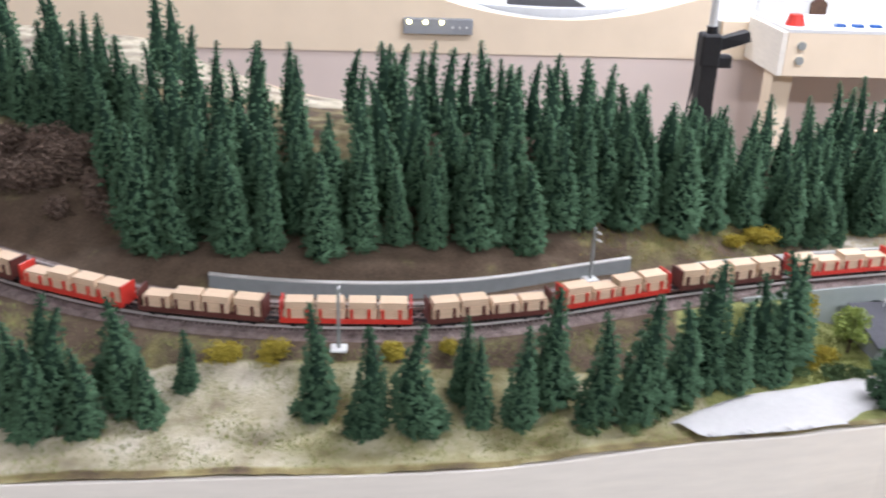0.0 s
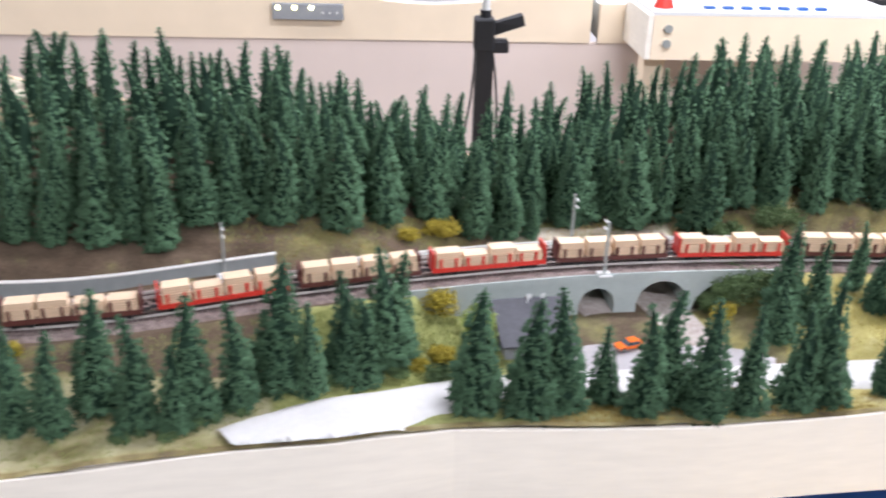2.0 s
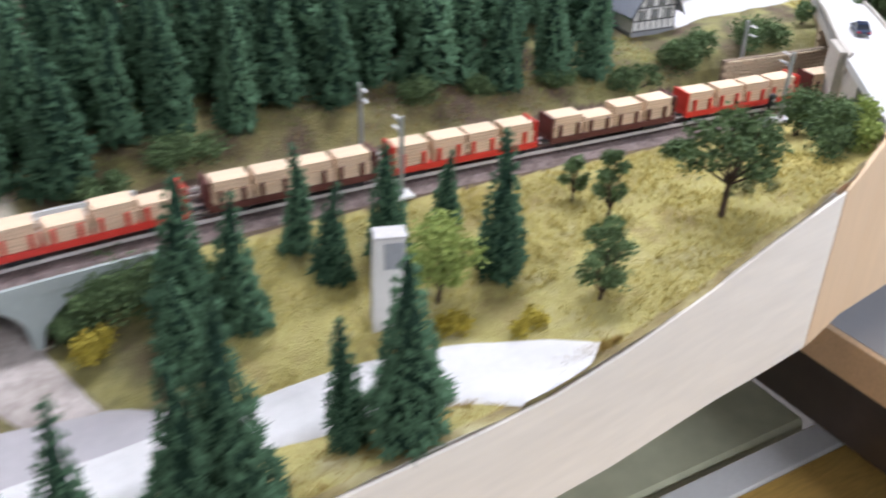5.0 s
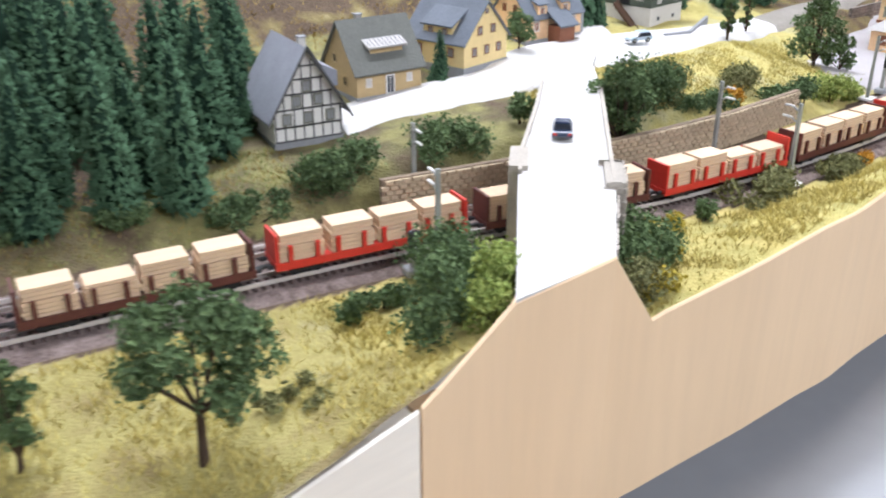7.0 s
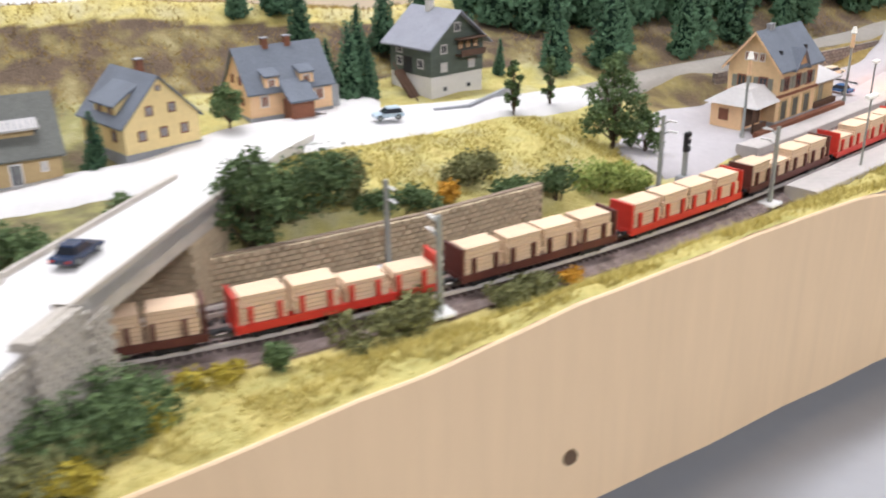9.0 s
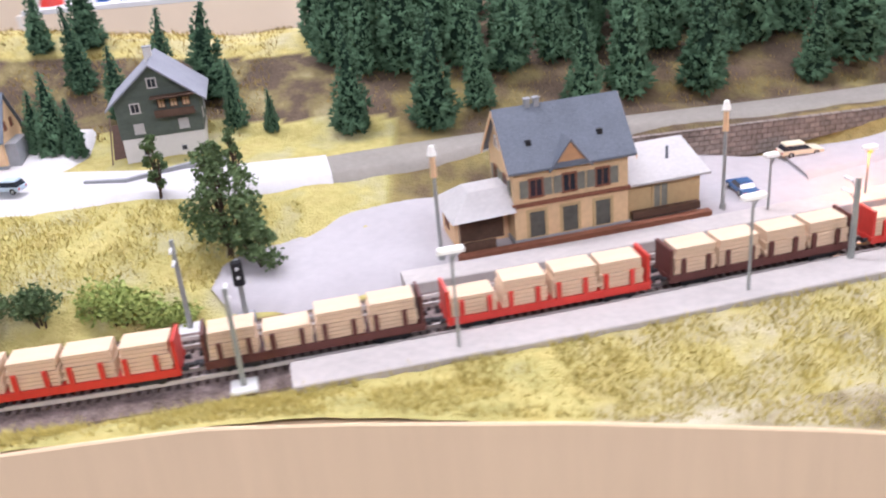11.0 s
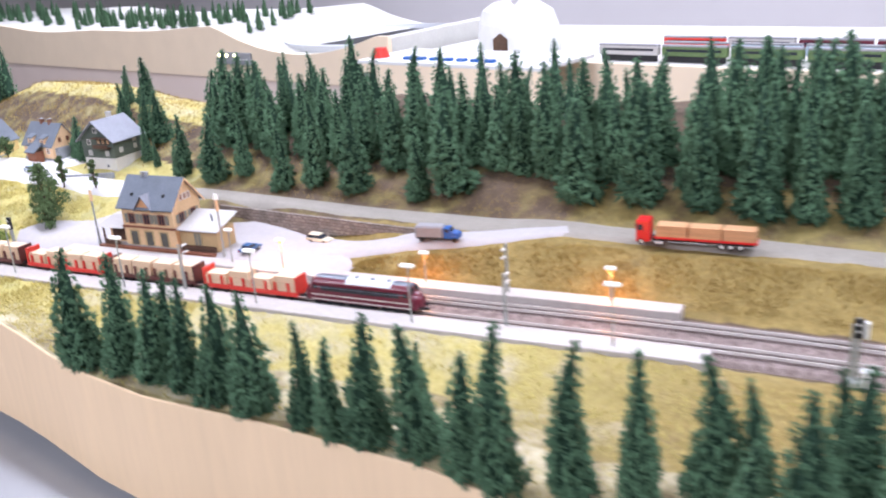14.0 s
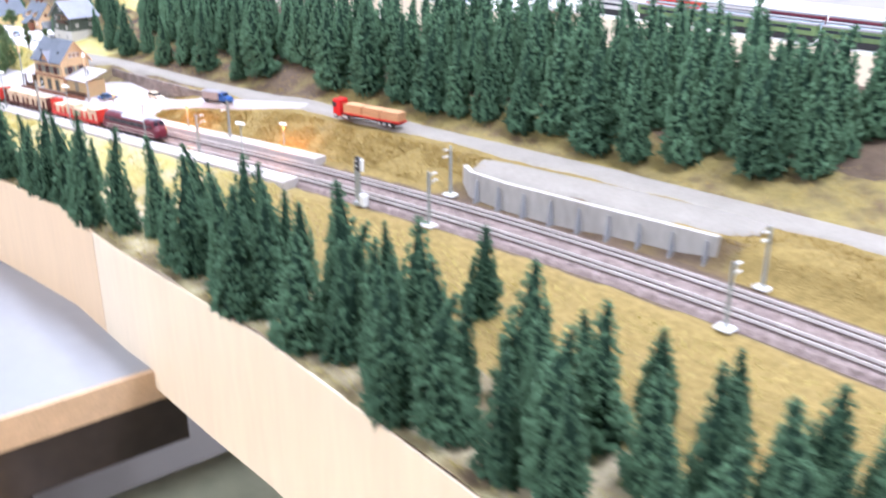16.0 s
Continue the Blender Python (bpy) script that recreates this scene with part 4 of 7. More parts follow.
def fir_meshes(seed, wide, thick, fine=62, per=5, tuft=1.0):
    """A fir one metre high, to be scaled: clumps of short flocked needles in ragged tiers round a bowed stem."""
    rng = np.random.default_rng(seed)
    bow = rng.normal(0, 0.03, 2)

    def radius(a, z):
        lump = noise.noise((1.6 * math.cos(a) + 9 * seed, 1.6 * math.sin(a), 6.5 * z)) + 0.6 * noise.noise((4 * math.cos(a), 4 * math.sin(a) + 5 * seed, 15 * z))
        foot = min(1.0, 0.55 + 4.0 * z)
        return wide * ((1 - z) ** 0.78 * (1 + 0.42 * lump) + 0.15 * (1 - z) ** 0.15) * foot

    def spine(z):
        return bow * math.sin(math.pi * z) * 1.2

    pts, dirs, ln, wd = [], [], [], []
    z = 0.04
    while z < 0.98:
        n = max(3, int(fine * 0.19 * (1 - z) ** 0.7))
        a0 = rng.uniform(0, 6.28)
        for k in range(n):
            a = a0 + 6.283 * k / n + rng.uniform(-0.3, 0.3)
            zz = min(0.985, max(0.03, z + rng.uniform(-0.018, 0.018)))
            r = radius(a, zz) * rng.uniform(0.78, 1.08)
            c = np.array((*spine(zz), zz)) + np.array((math.cos(a) * r * 0.74, math.sin(a) * r * 0.74, -0.05 * r))
            size = (0.20 * r + 0.010) * (1 if tuft == 1 else 1.15)
            for _ in range(per):
                d = np.array((math.cos(a), math.sin(a), 0.35)) + rng.normal(0, 0.62, 3)
                d /= np.linalg.norm(d)
                pts.append(c + d * size * (0.25 if tuft == 1 else rng.uniform(0.1, 0.6))), dirs.append(d)
                ln.append(size * rng.uniform(0.7, 1.35) * tuft ** 0.5), wd.append((0.005 + 0.24 * size) * thick * tuft * rng.uniform(0.7, 1.2))
        z += 0.019 + 0.008 * rng.random() + (0.012 if fine < 30 else 0)
    pts.append(np.array((0, 0, 0.965))), dirs.append(np.array((0.02, 0.02, 1.0))), ln.append(0.03), wd.append(0.022)
    vs, fs = tufts(rng, pts, dirs, ln, wd)
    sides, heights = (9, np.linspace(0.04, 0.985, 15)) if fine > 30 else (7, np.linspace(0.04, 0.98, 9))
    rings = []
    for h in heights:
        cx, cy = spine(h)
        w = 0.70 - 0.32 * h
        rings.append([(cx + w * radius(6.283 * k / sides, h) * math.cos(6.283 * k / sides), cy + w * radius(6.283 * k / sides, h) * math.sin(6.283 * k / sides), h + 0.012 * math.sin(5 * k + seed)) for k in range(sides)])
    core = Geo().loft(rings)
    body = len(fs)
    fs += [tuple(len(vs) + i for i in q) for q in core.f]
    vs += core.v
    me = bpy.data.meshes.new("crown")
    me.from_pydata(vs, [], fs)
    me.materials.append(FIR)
    me.materials.append(FIRSHADE)
    # The core faces take the painted shade colour.
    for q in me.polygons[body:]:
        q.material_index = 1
    me.shade_smooth()
    co = np.array(vs)
    out = co[:, :2] - np.array([spine(min(1, max(0, h))) for h in co[:, 2]])
    out /= np.linalg.norm(out, axis=1)[:, None] + 1e-6
    soft = np.column_stack([out * 0.8, np.full(len(co), 0.62)])
    own = np.repeat(np.array(dirs), 4, axis=0)
    soft[:len(own)] += 0.75 * own
    soft /= np.linalg.norm(soft, axis=1)[:, None]
    me.normals_split_custom_set_from_vertices(soft.tolist())
    SOFT[me.name] = soft
    stem = mesh_of("trunk", Geo().loft([[(spine(max(0, h))[0] + r * math.cos(k * 1.0472), spine(max(0, h))[1] + r * math.sin(k * 1.0472), h) for k in range(6)] for h, r in ((-0.06, 0.022), (0.2, 0.018), (0.5, 0.011), (0.8, 0.005))]), TRUNK)
    return me, stem


FIRS = [fir_meshes(k, w, t, per=8, tuft=0.78) for k, w, t in ((1, 0.185, 1.0), (2, 0.165, 1.0), (3, 0.20, 1.0), (4, 0.15, 1.0), (5, 0.175, 1.0), (6, 0.195, 0.95), (7, 0.16, 1.0), (8, 0.18, 1.0))]
NEARFIRS = [fir_meshes(k, w, 1.0, per=11, tuft=0.62) for k, w in ((21, 0.185), (22, 0.165), (23, 0.2), (24, 0.15), (25, 0.175), (26, 0.195), (27, 0.16))]
THIN = [fir_meshes(k, w, t, 26, 3) for k, w, t in ((11, 0.19, 1.4), (12, 0.165, 1.4), (13, 0.20, 1.4), (15, 0.175, 1.4))]
SPARSE = fir_meshes(14, 0.2, 1.8, 16, 3)
fir_rng = random.Random(7)


def fir(x, y, h, group, sink=0.002, z=None, lean=3.0, bend=None):
    kinds = NEARFIRS if "front" in group else FIRS
    crown, stem = kinds[fir_rng.randrange(len(kinds))]
    ob = tagged(new("fir_tree"), "dark green flocked model fir tree", "tree", group)
    for name, me in (("crown", crown), ("trunk", stem)):
        c = new(name, me)
        c.parent = ob
    w = h * (fir_rng.uniform(0.8, 1.0) if bend else fir_rng.uniform(0.92, 1.2))
    zz = ground_z(x, y) if z is None else z
    if bend:
        shear = Matrix(((1, 0, bend[0] / h, 0), (0, 1, bend[1] / h, 0), (0, 0, 1, 0), (0, 0, 0, 1)))
        ob.matrix_world = pose(x, y, zz - sink) @ shear @ Matrix.Rotation(fir_rng.uniform(0, 6.28), 4, "Z") @ Matrix.Diagonal((w, w, h, 1))
        return ob
    ob.matrix_world = pose(x, y, zz - sink, fir_rng.uniform(-lean, lean), fir_rng.uniform(-lean, lean), fir_rng.uniform(0, 360)) @ Matrix.Diagonal((w, w, h, 1))
    return ob


ROW_WEST = [(-0.036, 0.636, 0.08), (-0.078, 0.632, 0.085), (-0.122, 0.628, 0.085), (-0.082, 0.588, 0.08), (-0.14, 0.602, 0.09), (-0.022, 0.615, 0.087), (0.001, 0.6, 0.06), (0.019, 0.629, 0.055), (-0.06, 0.61, 0.09), (-0.045, 0.585, 0.075), (-0.1, 0.6, 0.085), (0.12, 0.609, 0.098), (0.156, 0.586, 0.093), (0.204, 0.594, 0.092), (0.231, 0.623, 0.075), (0.243, 0.598, 0.077), (0.271, 0.598, 0.086), (0.298, 0.621, 0.1), (0.326, 0.599, 0.099), (0.358, 0.599, 0.069), (0.368, 0.611, 0.105), (0.395, 0.624, 0.092), (0.427, 0.651, 0.106), (0.45, 0.64, 0.085), (0.469, 0.666, 0.094), (0.502, 0.694, 0.106), (0.519, 0.701, 0.1), (0.485, 0.66, 0.08)]
ROW_MIDDLE = [(0.574, 0.628, 0.105), (0.615, 0.623, 0.102), (0.639, 0.632, 0.107), (0.677, 0.648, 0.068), (0.695, 0.622, 0.1), (0.733, 0.65, 0.098), (0.745, 0.621, 0.101), (0.778, 0.62, 0.094, 0.003, 0.007), (0.816, 0.632, 0.092, 0.002, 0.006), (0.846, 0.634, 0.11, -0.003, 0.005), (0.86, 0.762, 0.099, 0.003, 0.007), (0.85, 0.744, 0.062), (0.889, 0.753, 0.085, 0.003, 0.007), (0.943, 0.761, 0.064, 0.003, 0.007), (0.928, 0.786, 0.069, 0.003, 0.007), (0.98, 0.763, 0.074, 0.003, 0.007), (0.899, 0.648, 0.074, 0.003, 0.007), (0.922, 0.635, 0.101, 0.003, 0.007), (1.025, 0.774, 0.05), (1.028, 0.723, 0.096)]
ROW_EAST = [(2.2, 0.752, 0.107, -0.003, -0.005), (2.234, 0.762, 0.107, 0.003, 0.006), (2.268, 0.77, 0.097, 0.005, 0.008), (2.278, 0.782, 0.092, 0.004, 0.006), (2.303, 0.774, 0.096, 0.006, 0.009), (2.338, 0.775, 0.097, 0.008, 0.01), (2.374, 0.783, 0.099, 0, 0), (2.422, 0.788, 0.084, 0.003, 0.002), (2.453, 0.791, 0.08, 0, 0), (2.478, 0.798, 0.098, 0.006, 0.005), (2.518, 0.807, 0.099, -0.014, -0.01)]
ROW_EAST += [(2.486, 0.842, 0.063, 0.002, 0.002), (2.557, 0.807, 0.088, 0, 0), (2.586, 0.803, 0.117, 0.001, 0.001), (2.626, 0.823, 0.106, 0.004, 0.002), (2.659, 0.839, 0.103, 0, 0), (2.689, 0.861, 0.097, -0.002, -0.001), (2.712, 0.873, 0.082, -0.005, -0.002), (2.74, 0.89, 0.055, 0, 0), (2.753, 0.907, 0.086, -0.009, -0.003)]
FRONT_EAST = [(2.933, 0.833, 0.08), (2.967, 0.848, 0.081), (2.916, 0.877, 0.104), (3.048, 0.832, 0.099), (2.991, 0.899, 0.095), (2.9, 0.937, 0.059), (2.924, 0.901, 0.057), (3.026, 0.889, 0.078), (3.095, 0.85, 0.088), (2.977, 0.968, 0.07), (3.141, 0.843, 0.076), (3.084, 0.915, 0.089), (3.166, 0.861, 0.093), (3.153, 0.909, 0.086), (3.131, 0.919, 0.073), (3.199, 0.898, 0.07), (3.156, 0.96, 0.058), (3.231, 0.914, 0.072), (3.199, 0.974, 0.06), (3.259, 0.933, 0.067), (3.262, 0.967, 0.065), (3.29, 0.972, 0.058), (2.878, 0.845, 0.09), (2.861, 0.825, 0.099), (2.773, 0.875, 0.092), (2.758, 0.834, 0.096), (2.733, 0.825, 0.067), (2.8, 0.84, 0.09), (2.83, 0.86, 0.085), (2.815, 0.89, 0.07)]
WOOD_WEST = [(-0.098, 0.886, 0.101), (-0.074, 0.847, 0.103), (-0.014, 0.802, 0.099), (-0.044, 0.81, 0.1), (0.032, 0.789, 0.095), (0.066, 0.787, 0.095), (0.112, 0.781, 0.1), (0.147, 0.791, 0.102), (0.18, 0.798, 0.072), (0.211, 0.795, 0.071), (0.253, 0.796, 0.105), (0.29, 0.833, 0.102), (0.329, 0.837, 0.101), (0.357, 0.842, 0.102), (0.399, 0.85, 0.102), (0.459, 0.87, 0.114), (0.5, 0.895, 0.112), (0.548, 0.921, 0.085)]
WOOD_WEST += [(0.592, 0.908, 0.097), (0.619, 0.909, 0.07), (0.648, 0.912, 0.05), (0.755, 0.929, 0.095), (0.789, 0.935, 0.085), (0.822, 0.917, 0.098), (0.87, 0.926, 0.085), (0.9, 0.922, 0.098), (0.941, 0.914, 0.086), (0.98, 0.93, 0.1), (1.015, 0.92, 0.09), (1.05, 0.935, 0.098), (1.09, 0.928, 0.1), (1.12, 0.925, 0.092), (1.15, 0.905, 0.085)]
WOOD_EAST = [(1.607, 1.186, 0.061), (1.646, 1.192, 0.074), (1.784, 1.095, 0.054), (1.87, 1.088, 0.082), (1.932, 1.094, 0.086), (1.965, 1.114, 0.075), (2.039, 1.109, 0.078), (2.08, 1.127, 0.111), (2.137, 1.136, 0.1), (2.224, 1.147, 0.071), (2.165, 1.182, 0.1), (2.263, 1.169, 0.115), (2.304, 1.238, 0.118), (2.356, 1.22, 0.111), (2.405, 1.196, 0.111), (2.462, 1.215, 0.125), (2.524, 1.223, 0.112), (2.58, 1.23, 0.107), (2.621, 1.238, 0.096), (2.662, 1.247, 0.11)]
WOOD_EAST += [(2.717, 1.25, 0.108), (2.758, 1.267, 0.112), (2.816, 1.261, 0.113), (2.866, 1.271, 0.11), (2.915, 1.29, 0.113), (2.987, 1.309, 0.124), (3.031, 1.334, 0.126)]
HOUSE_FIRS = [(1.23, 0.899, 0.097), (1.195, 0.905, 0.09), (1.286, 0.972, 0.07), (1.213, 0.926, 0.075), (1.262, 0.948, 0.095), (1.24, 0.985, 0.094), (1.3, 1.02, 0.09), (1.27, 1.03, 0.095), (1.16, 0.93, 0.09), (1.33, 1.08, 0.085)]
FRONT_EAST = [(x, y, h * 1.12) for x, y, h in FRONT_EAST]
for row, group in ((FRONT_EAST, "firs along the front edge"), (HOUSE_FIRS, "firs of the west wood"), (ROW_WEST, "firs along the front edge"), (ROW_MIDDLE, "firs along the front edge"), (ROW_EAST, "firs along the front edge"), (WOOD_WEST, "firs of the west wood"), (WOOD_EAST, "firs of the east wood")):
    for x, y, h, *bend in row:
        fir(x, y, h, group, bend=bend)


BACK, BACK_DARK, BACK_SOFT = Geo(), [], []


def back_fir(x, y, h, kinds=THIN):
    """One of the uncounted firs deep in the woods."""
    crown, _ = kinds[fir_rng.randrange(len(kinds))]
    a, w, z = fir_rng.uniform(0, 6.28), h * fir_rng.uniform(0.92, 1.1), ground_z(x, y) - 0.002
    c, s = math.cos(a) * w, math.sin(a) * w
    co = np.empty(len(crown.vertices) * 3, dtype=np.float32)
    crown.vertices.foreach_get("co", co)
    co = co.reshape(-1, 3)
    pts = np.stack([x + c * co[:, 0] - s * co[:, 1], y + s * co[:, 0] + c * co[:, 1], z + h * co[:, 2]], 1)
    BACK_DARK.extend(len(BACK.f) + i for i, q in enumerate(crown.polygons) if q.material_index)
    soft = SOFT[crown.name]
    BACK_SOFT.append(np.column_stack([math.cos(a) * soft[:, 0] - math.sin(a) * soft[:, 1], math.sin(a) * soft[:, 0] + math.cos(a) * soft[:, 1], soft[:, 2]]))
    BACK.add(pts.tolist(), [tuple(q.vertices) for q in crown.polygons])


def inner_fir(x, y, h):
    back_fir(x, y, h, FIRS)


def scatter(x0, x1, lo, hi, gap, heights, group, rng, keep=lambda x, y: True, tries=4000, plant=None):
    """Firs at random between two plan lines, none nearer than gap to another."""
    done = []
    for _ in range(tries):
        x = rng.uniform(x0, x1)
        y = rng.uniform(lo(x), hi(x))
        if not keep(x, y) or any((x - a) ** 2 + (y - b) ** 2 < gap * gap for a, b in done):
            continue
        done.append((x, y))
        if plant:
            plant(x, y, rng.uniform(*heights))
        else:
            fir(x, y, rng.uniform(*heights), group)
    return done


wood = random.Random(11)
scatter(2.76, 3.2, lambda x: float(front_y(x)) + 0.014, lambda x: float(front_y(x)) + 0.085, 0.029, (0.075, 0.1), "firs along the front edge", wood,
        lambda x, y: all((x - a) ** 2 + (y - b) ** 2 > 0.0007 for a, b, *_ in FRONT_EAST + ROW_EAST), 300)
scatter(3.24, 3.75, lambda x: float(front_y(x)) + 0.014, lambda x: float(front_y(x)) + 0.085, 0.026, (0.07, 0.105), "firs along the front edge", wood,
        lambda x, y: all((x - a) ** 2 + (y - b) ** 2 > 0.0008 for a, b, *_ in ROW_EAST))
# wood behind the line, west
WEST_EDGE = lambda x: float(np.interp(x, (-0.5, -0.3, -0.2, -0.12, -0.09, -0.065, 0.0, 0.3, 0.38, 0.45, 0.55, 0.66, 0.85, 0.95, 1.1, 1.22), (1.16, 1.04, 0.975, 0.93, 0.90, 0.835, 0.785, 0.79, 0.83, 0.86, 0.905, 0.92, 0.925, 0.925, 0.93, 0.975)))


def clear(x, y):
    """Leaves the open strip up the slope, and thins the crest of the west hill."""
    if y > 0.87 and abs(x - (0.112 - 0.085 * (y - 0.91))) < 0.026:
        return False
    return not (x < 0.1 and y > 1.0 and noise.noise((x * 17, y * 17, 2.0)) < 0.22)


beside = lambda x, y, rows, gap: all((x - a) ** 2 + (y - b) ** 2 > gap * gap for a, b, *_ in rows)
scatter(-0.35, 1.23, lambda x: WEST_EDGE(x) + 0.012, lambda x: WEST_EDGE(x) + 0.065, 0.0255, (0.085, 0.107), "firs of the west wood", wood, lambda x, y: clear(x, y) and beside(x, y, WOOD_WEST + HOUSE_FIRS, 0.024))
scatter(-0.65, 1.23, lambda x: WEST_EDGE(x) + 0.066, lambda x: WEST_EDGE(x) + 0.23, 0.0285, (0.078, 0.105), "firs of the west wood", wood, clear, 6000, back_fir)
# wood behind the road, east
EAST_EDGE = lambda x: float(np.interp(x, (1.8, 1.85, 2.0, 2.15, 2.3, 2.45, 2.6, 2.75, 2.9, 3.1, 3.3, 3.7), (1.13, 1.11, 1.12, 1.15, 1.175, 1.2, 1.235, 1.26, 1.285, 1.32, 1.37, 1.38)))
gap_east = lambda x, y: not 3.03 < x < 3.2
scatter(1.84, 3.06, lambda x: EAST_EDGE(x) + 0.03, lambda x: EAST_EDGE(x) + 0.085, 0.029, (0.082, 0.108), "firs of the east wood", wood, lambda x, y: gap_east(x, y) and beside(x, y, WOOD_EAST, 0.027), plant=inner_fir)
scatter(2.5, 3.06, lambda x: EAST_EDGE(x) + 0.02, lambda x: EAST_EDGE(x) + 0.12, 0.027, (0.095, 0.122), "firs of the east wood", wood, lambda x, y: gap_east(x, y) and beside(x, y, WOOD_EAST, 0.022) and y > EAST_EDGE(x) + 0.05, plant=inner_fir)
scatter(1.84, 3.7, lambda x: EAST_EDGE(x) + 0.09, lambda x: EAST_EDGE(x) + 0.17, 0.037, (0.07, 0.095), "firs of the east wood", wood, gap_east, 3500, back_fir)
fir_wood = tagged(raw("fir_wood", BACK.v, BACK.f, FIR), "dense dark green flocked fir wood", "fir wood", kind="stuff")
fir_wood.data.materials.append(FIRSHADE)
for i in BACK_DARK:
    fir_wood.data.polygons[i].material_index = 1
fir_wood.data.shade_smooth()
fir_wood.data.normals_split_custom_set_from_vertices(np.concatenate(BACK_SOFT).tolist())


# ---- shrubs and broadleaf trees ----
leaf_rng = np.random.default_rng(21)


def leaf_clumps(name, blobs, material, parent, leaf=0.0014, dense=2.0):
    """Many small bent leaves on and in uneven blobs (x, y, z, radius)."""
    vs, fs = [], []
    for bx, by, bz, r in blobs:
        n = int(dense * 150 * (r / 0.012) ** 1.6) + 24
        for _ in range(n):
            d = leaf_rng.normal(size=3)
            d /= np.linalg.norm(d)
            rr = r * (0.55 + 0.5 * leaf_rng.random()) * (1 + 0.25 * math.sin(5 * d[0] + 7 * d[1] + bx * 900))
            p = np.array((bx, by, bz)) + d * rr * np.array((1, 1, 0.85))
            o = d + 0.8 * leaf_rng.normal(size=3)
            o /= np.linalg.norm(o)
            u = np.cross(o, leaf_rng.normal(size=3))
            u /= np.linalg.norm(u)
            v = np.cross(o, u)
            s = leaf * leaf_rng.uniform(0.6, 1.4)
            k = len(vs)
            vs += [tuple(p - u * s), tuple(p + v * s * 0.6 + o * s * 0.3), tuple(p + u * s), tuple(p - v * s * 0.6 + o * s * 0.3)]
            fs += [(k, k + 1, k + 2), (k, k + 2, k + 3)]
    return raw(name, vs, fs, material, parent)


def shrub(x, y, w, h, material, label, leaf=0.0014, z=None):
    ob = thing("shrub", label, "shrub", Matrix.Translation((x, y, ground_z(x, y) if z is None else z)))
    r = min(w, h * 1.3) * 0.36
    n = max(3, int(2 + w / max(0.008, r) * 1.6))
    blobs = []
    for k in range(n):
        bx = leaf_rng.uniform(-0.5, 0.5) * max(0, w - 1.3 * r)
        by = leaf_rng.uniform(-0.4, 0.4) * max(0, w * 0.6 - r)
        rr = r * leaf_rng.uniform(0.6, 1.05)
        bz = rr * 0.5 + leaf_rng.uniform(0, 1) ** 0.8 * max(0, h - 1.5 * rr) * (1 - 1.2 * abs(bx) / max(w, 1e-3))
        blobs.append((bx, by, bz, rr))
    leaf_clumps("foliage", blobs, material, ob, leaf)
    g = Geo()
    for k in range(4):
        b = blobs[k % n]
        g.rod((b[0] * 0.3, b[1] * 0.3, -0.003), (b[0], b[1], b[2]), 0.0007, 0.0003, 5)
    part("stem", g, TRUNK, ob)
    return ob


def broadleaf(x, y, h, w, trunk_h, material, label, crown=9, leaf=0.0016, z=None, taper=0.0):
    ob = thing("broadleaf_tree", label, "tree", Matrix.Translation((x, y, ground_z(x, y) if z is None else z)))
    g = Geo().rod((0, 0, -0.004), (0.001, 0, trunk_h), 0.0022 * h / 0.07, 0.0013 * h / 0.07, 7)
    blobs = []
    for k in range(crown):
        a = 2.4 * k + leaf_rng.uniform(-0.3, 0.3)
        u = (k + 0.5) / crown
        rad = w * 0.5 * math.sin(math.pi * (0.18 + 0.75 * u)) * leaf_rng.uniform(0.35, 0.75) * (1 + 0.35 * taper - taper * u)
        b = (rad * math.cos(a), rad * math.sin(a), trunk_h + (h - trunk_h) * (0.08 + 0.8 * u), min(w, h - trunk_h) * leaf_rng.uniform(0.17, 0.25) * (1 + 0.2 * taper - 0.6 * taper * u))
        blobs.append(b)
        g.rod((0.001, 0, trunk_h * 0.8), b[:3], 0.0009 * h / 0.07, 0.0004, 5)
    part("trunk", g, TRUNK, ob)
    leaf_clumps("crown", blobs, material, ob, leaf, 2.2)
    return ob


for x, y, w, h in ((0.045, 0.653, 0.027, 0.021), (0.087, 0.652, 0.032, 0.023), (0.175, 0.652, 0.022, 0.02), (0.224, 0.661, 0.018, 0.014), (0.557, 0.893, 0.044, 0.025), (0.548, 0.704, 0.025, 0.018), (0.548, 0.762, 0.035, 0.031), (0.546, 0.893, 0.018, 0.022), (0.521, 0.876, 0.022, 0.017), (0.531, 0.685, 0.021, 0.014), (0.814, 0.777, 0.026, 0.022), (1.019, 0.68, 0.029, 0.012), (0.986, 0.7, 0.026, 0.014), (1.461, 0.757, 0.031, 0.012), (1.388, 0.697, 0.03, 0.014), (1.43, 0.728, 0.03, 0.012)):
    shrub(x, y, w, h, LEAFYEL, "yellow-green flocked model bush on the grass")
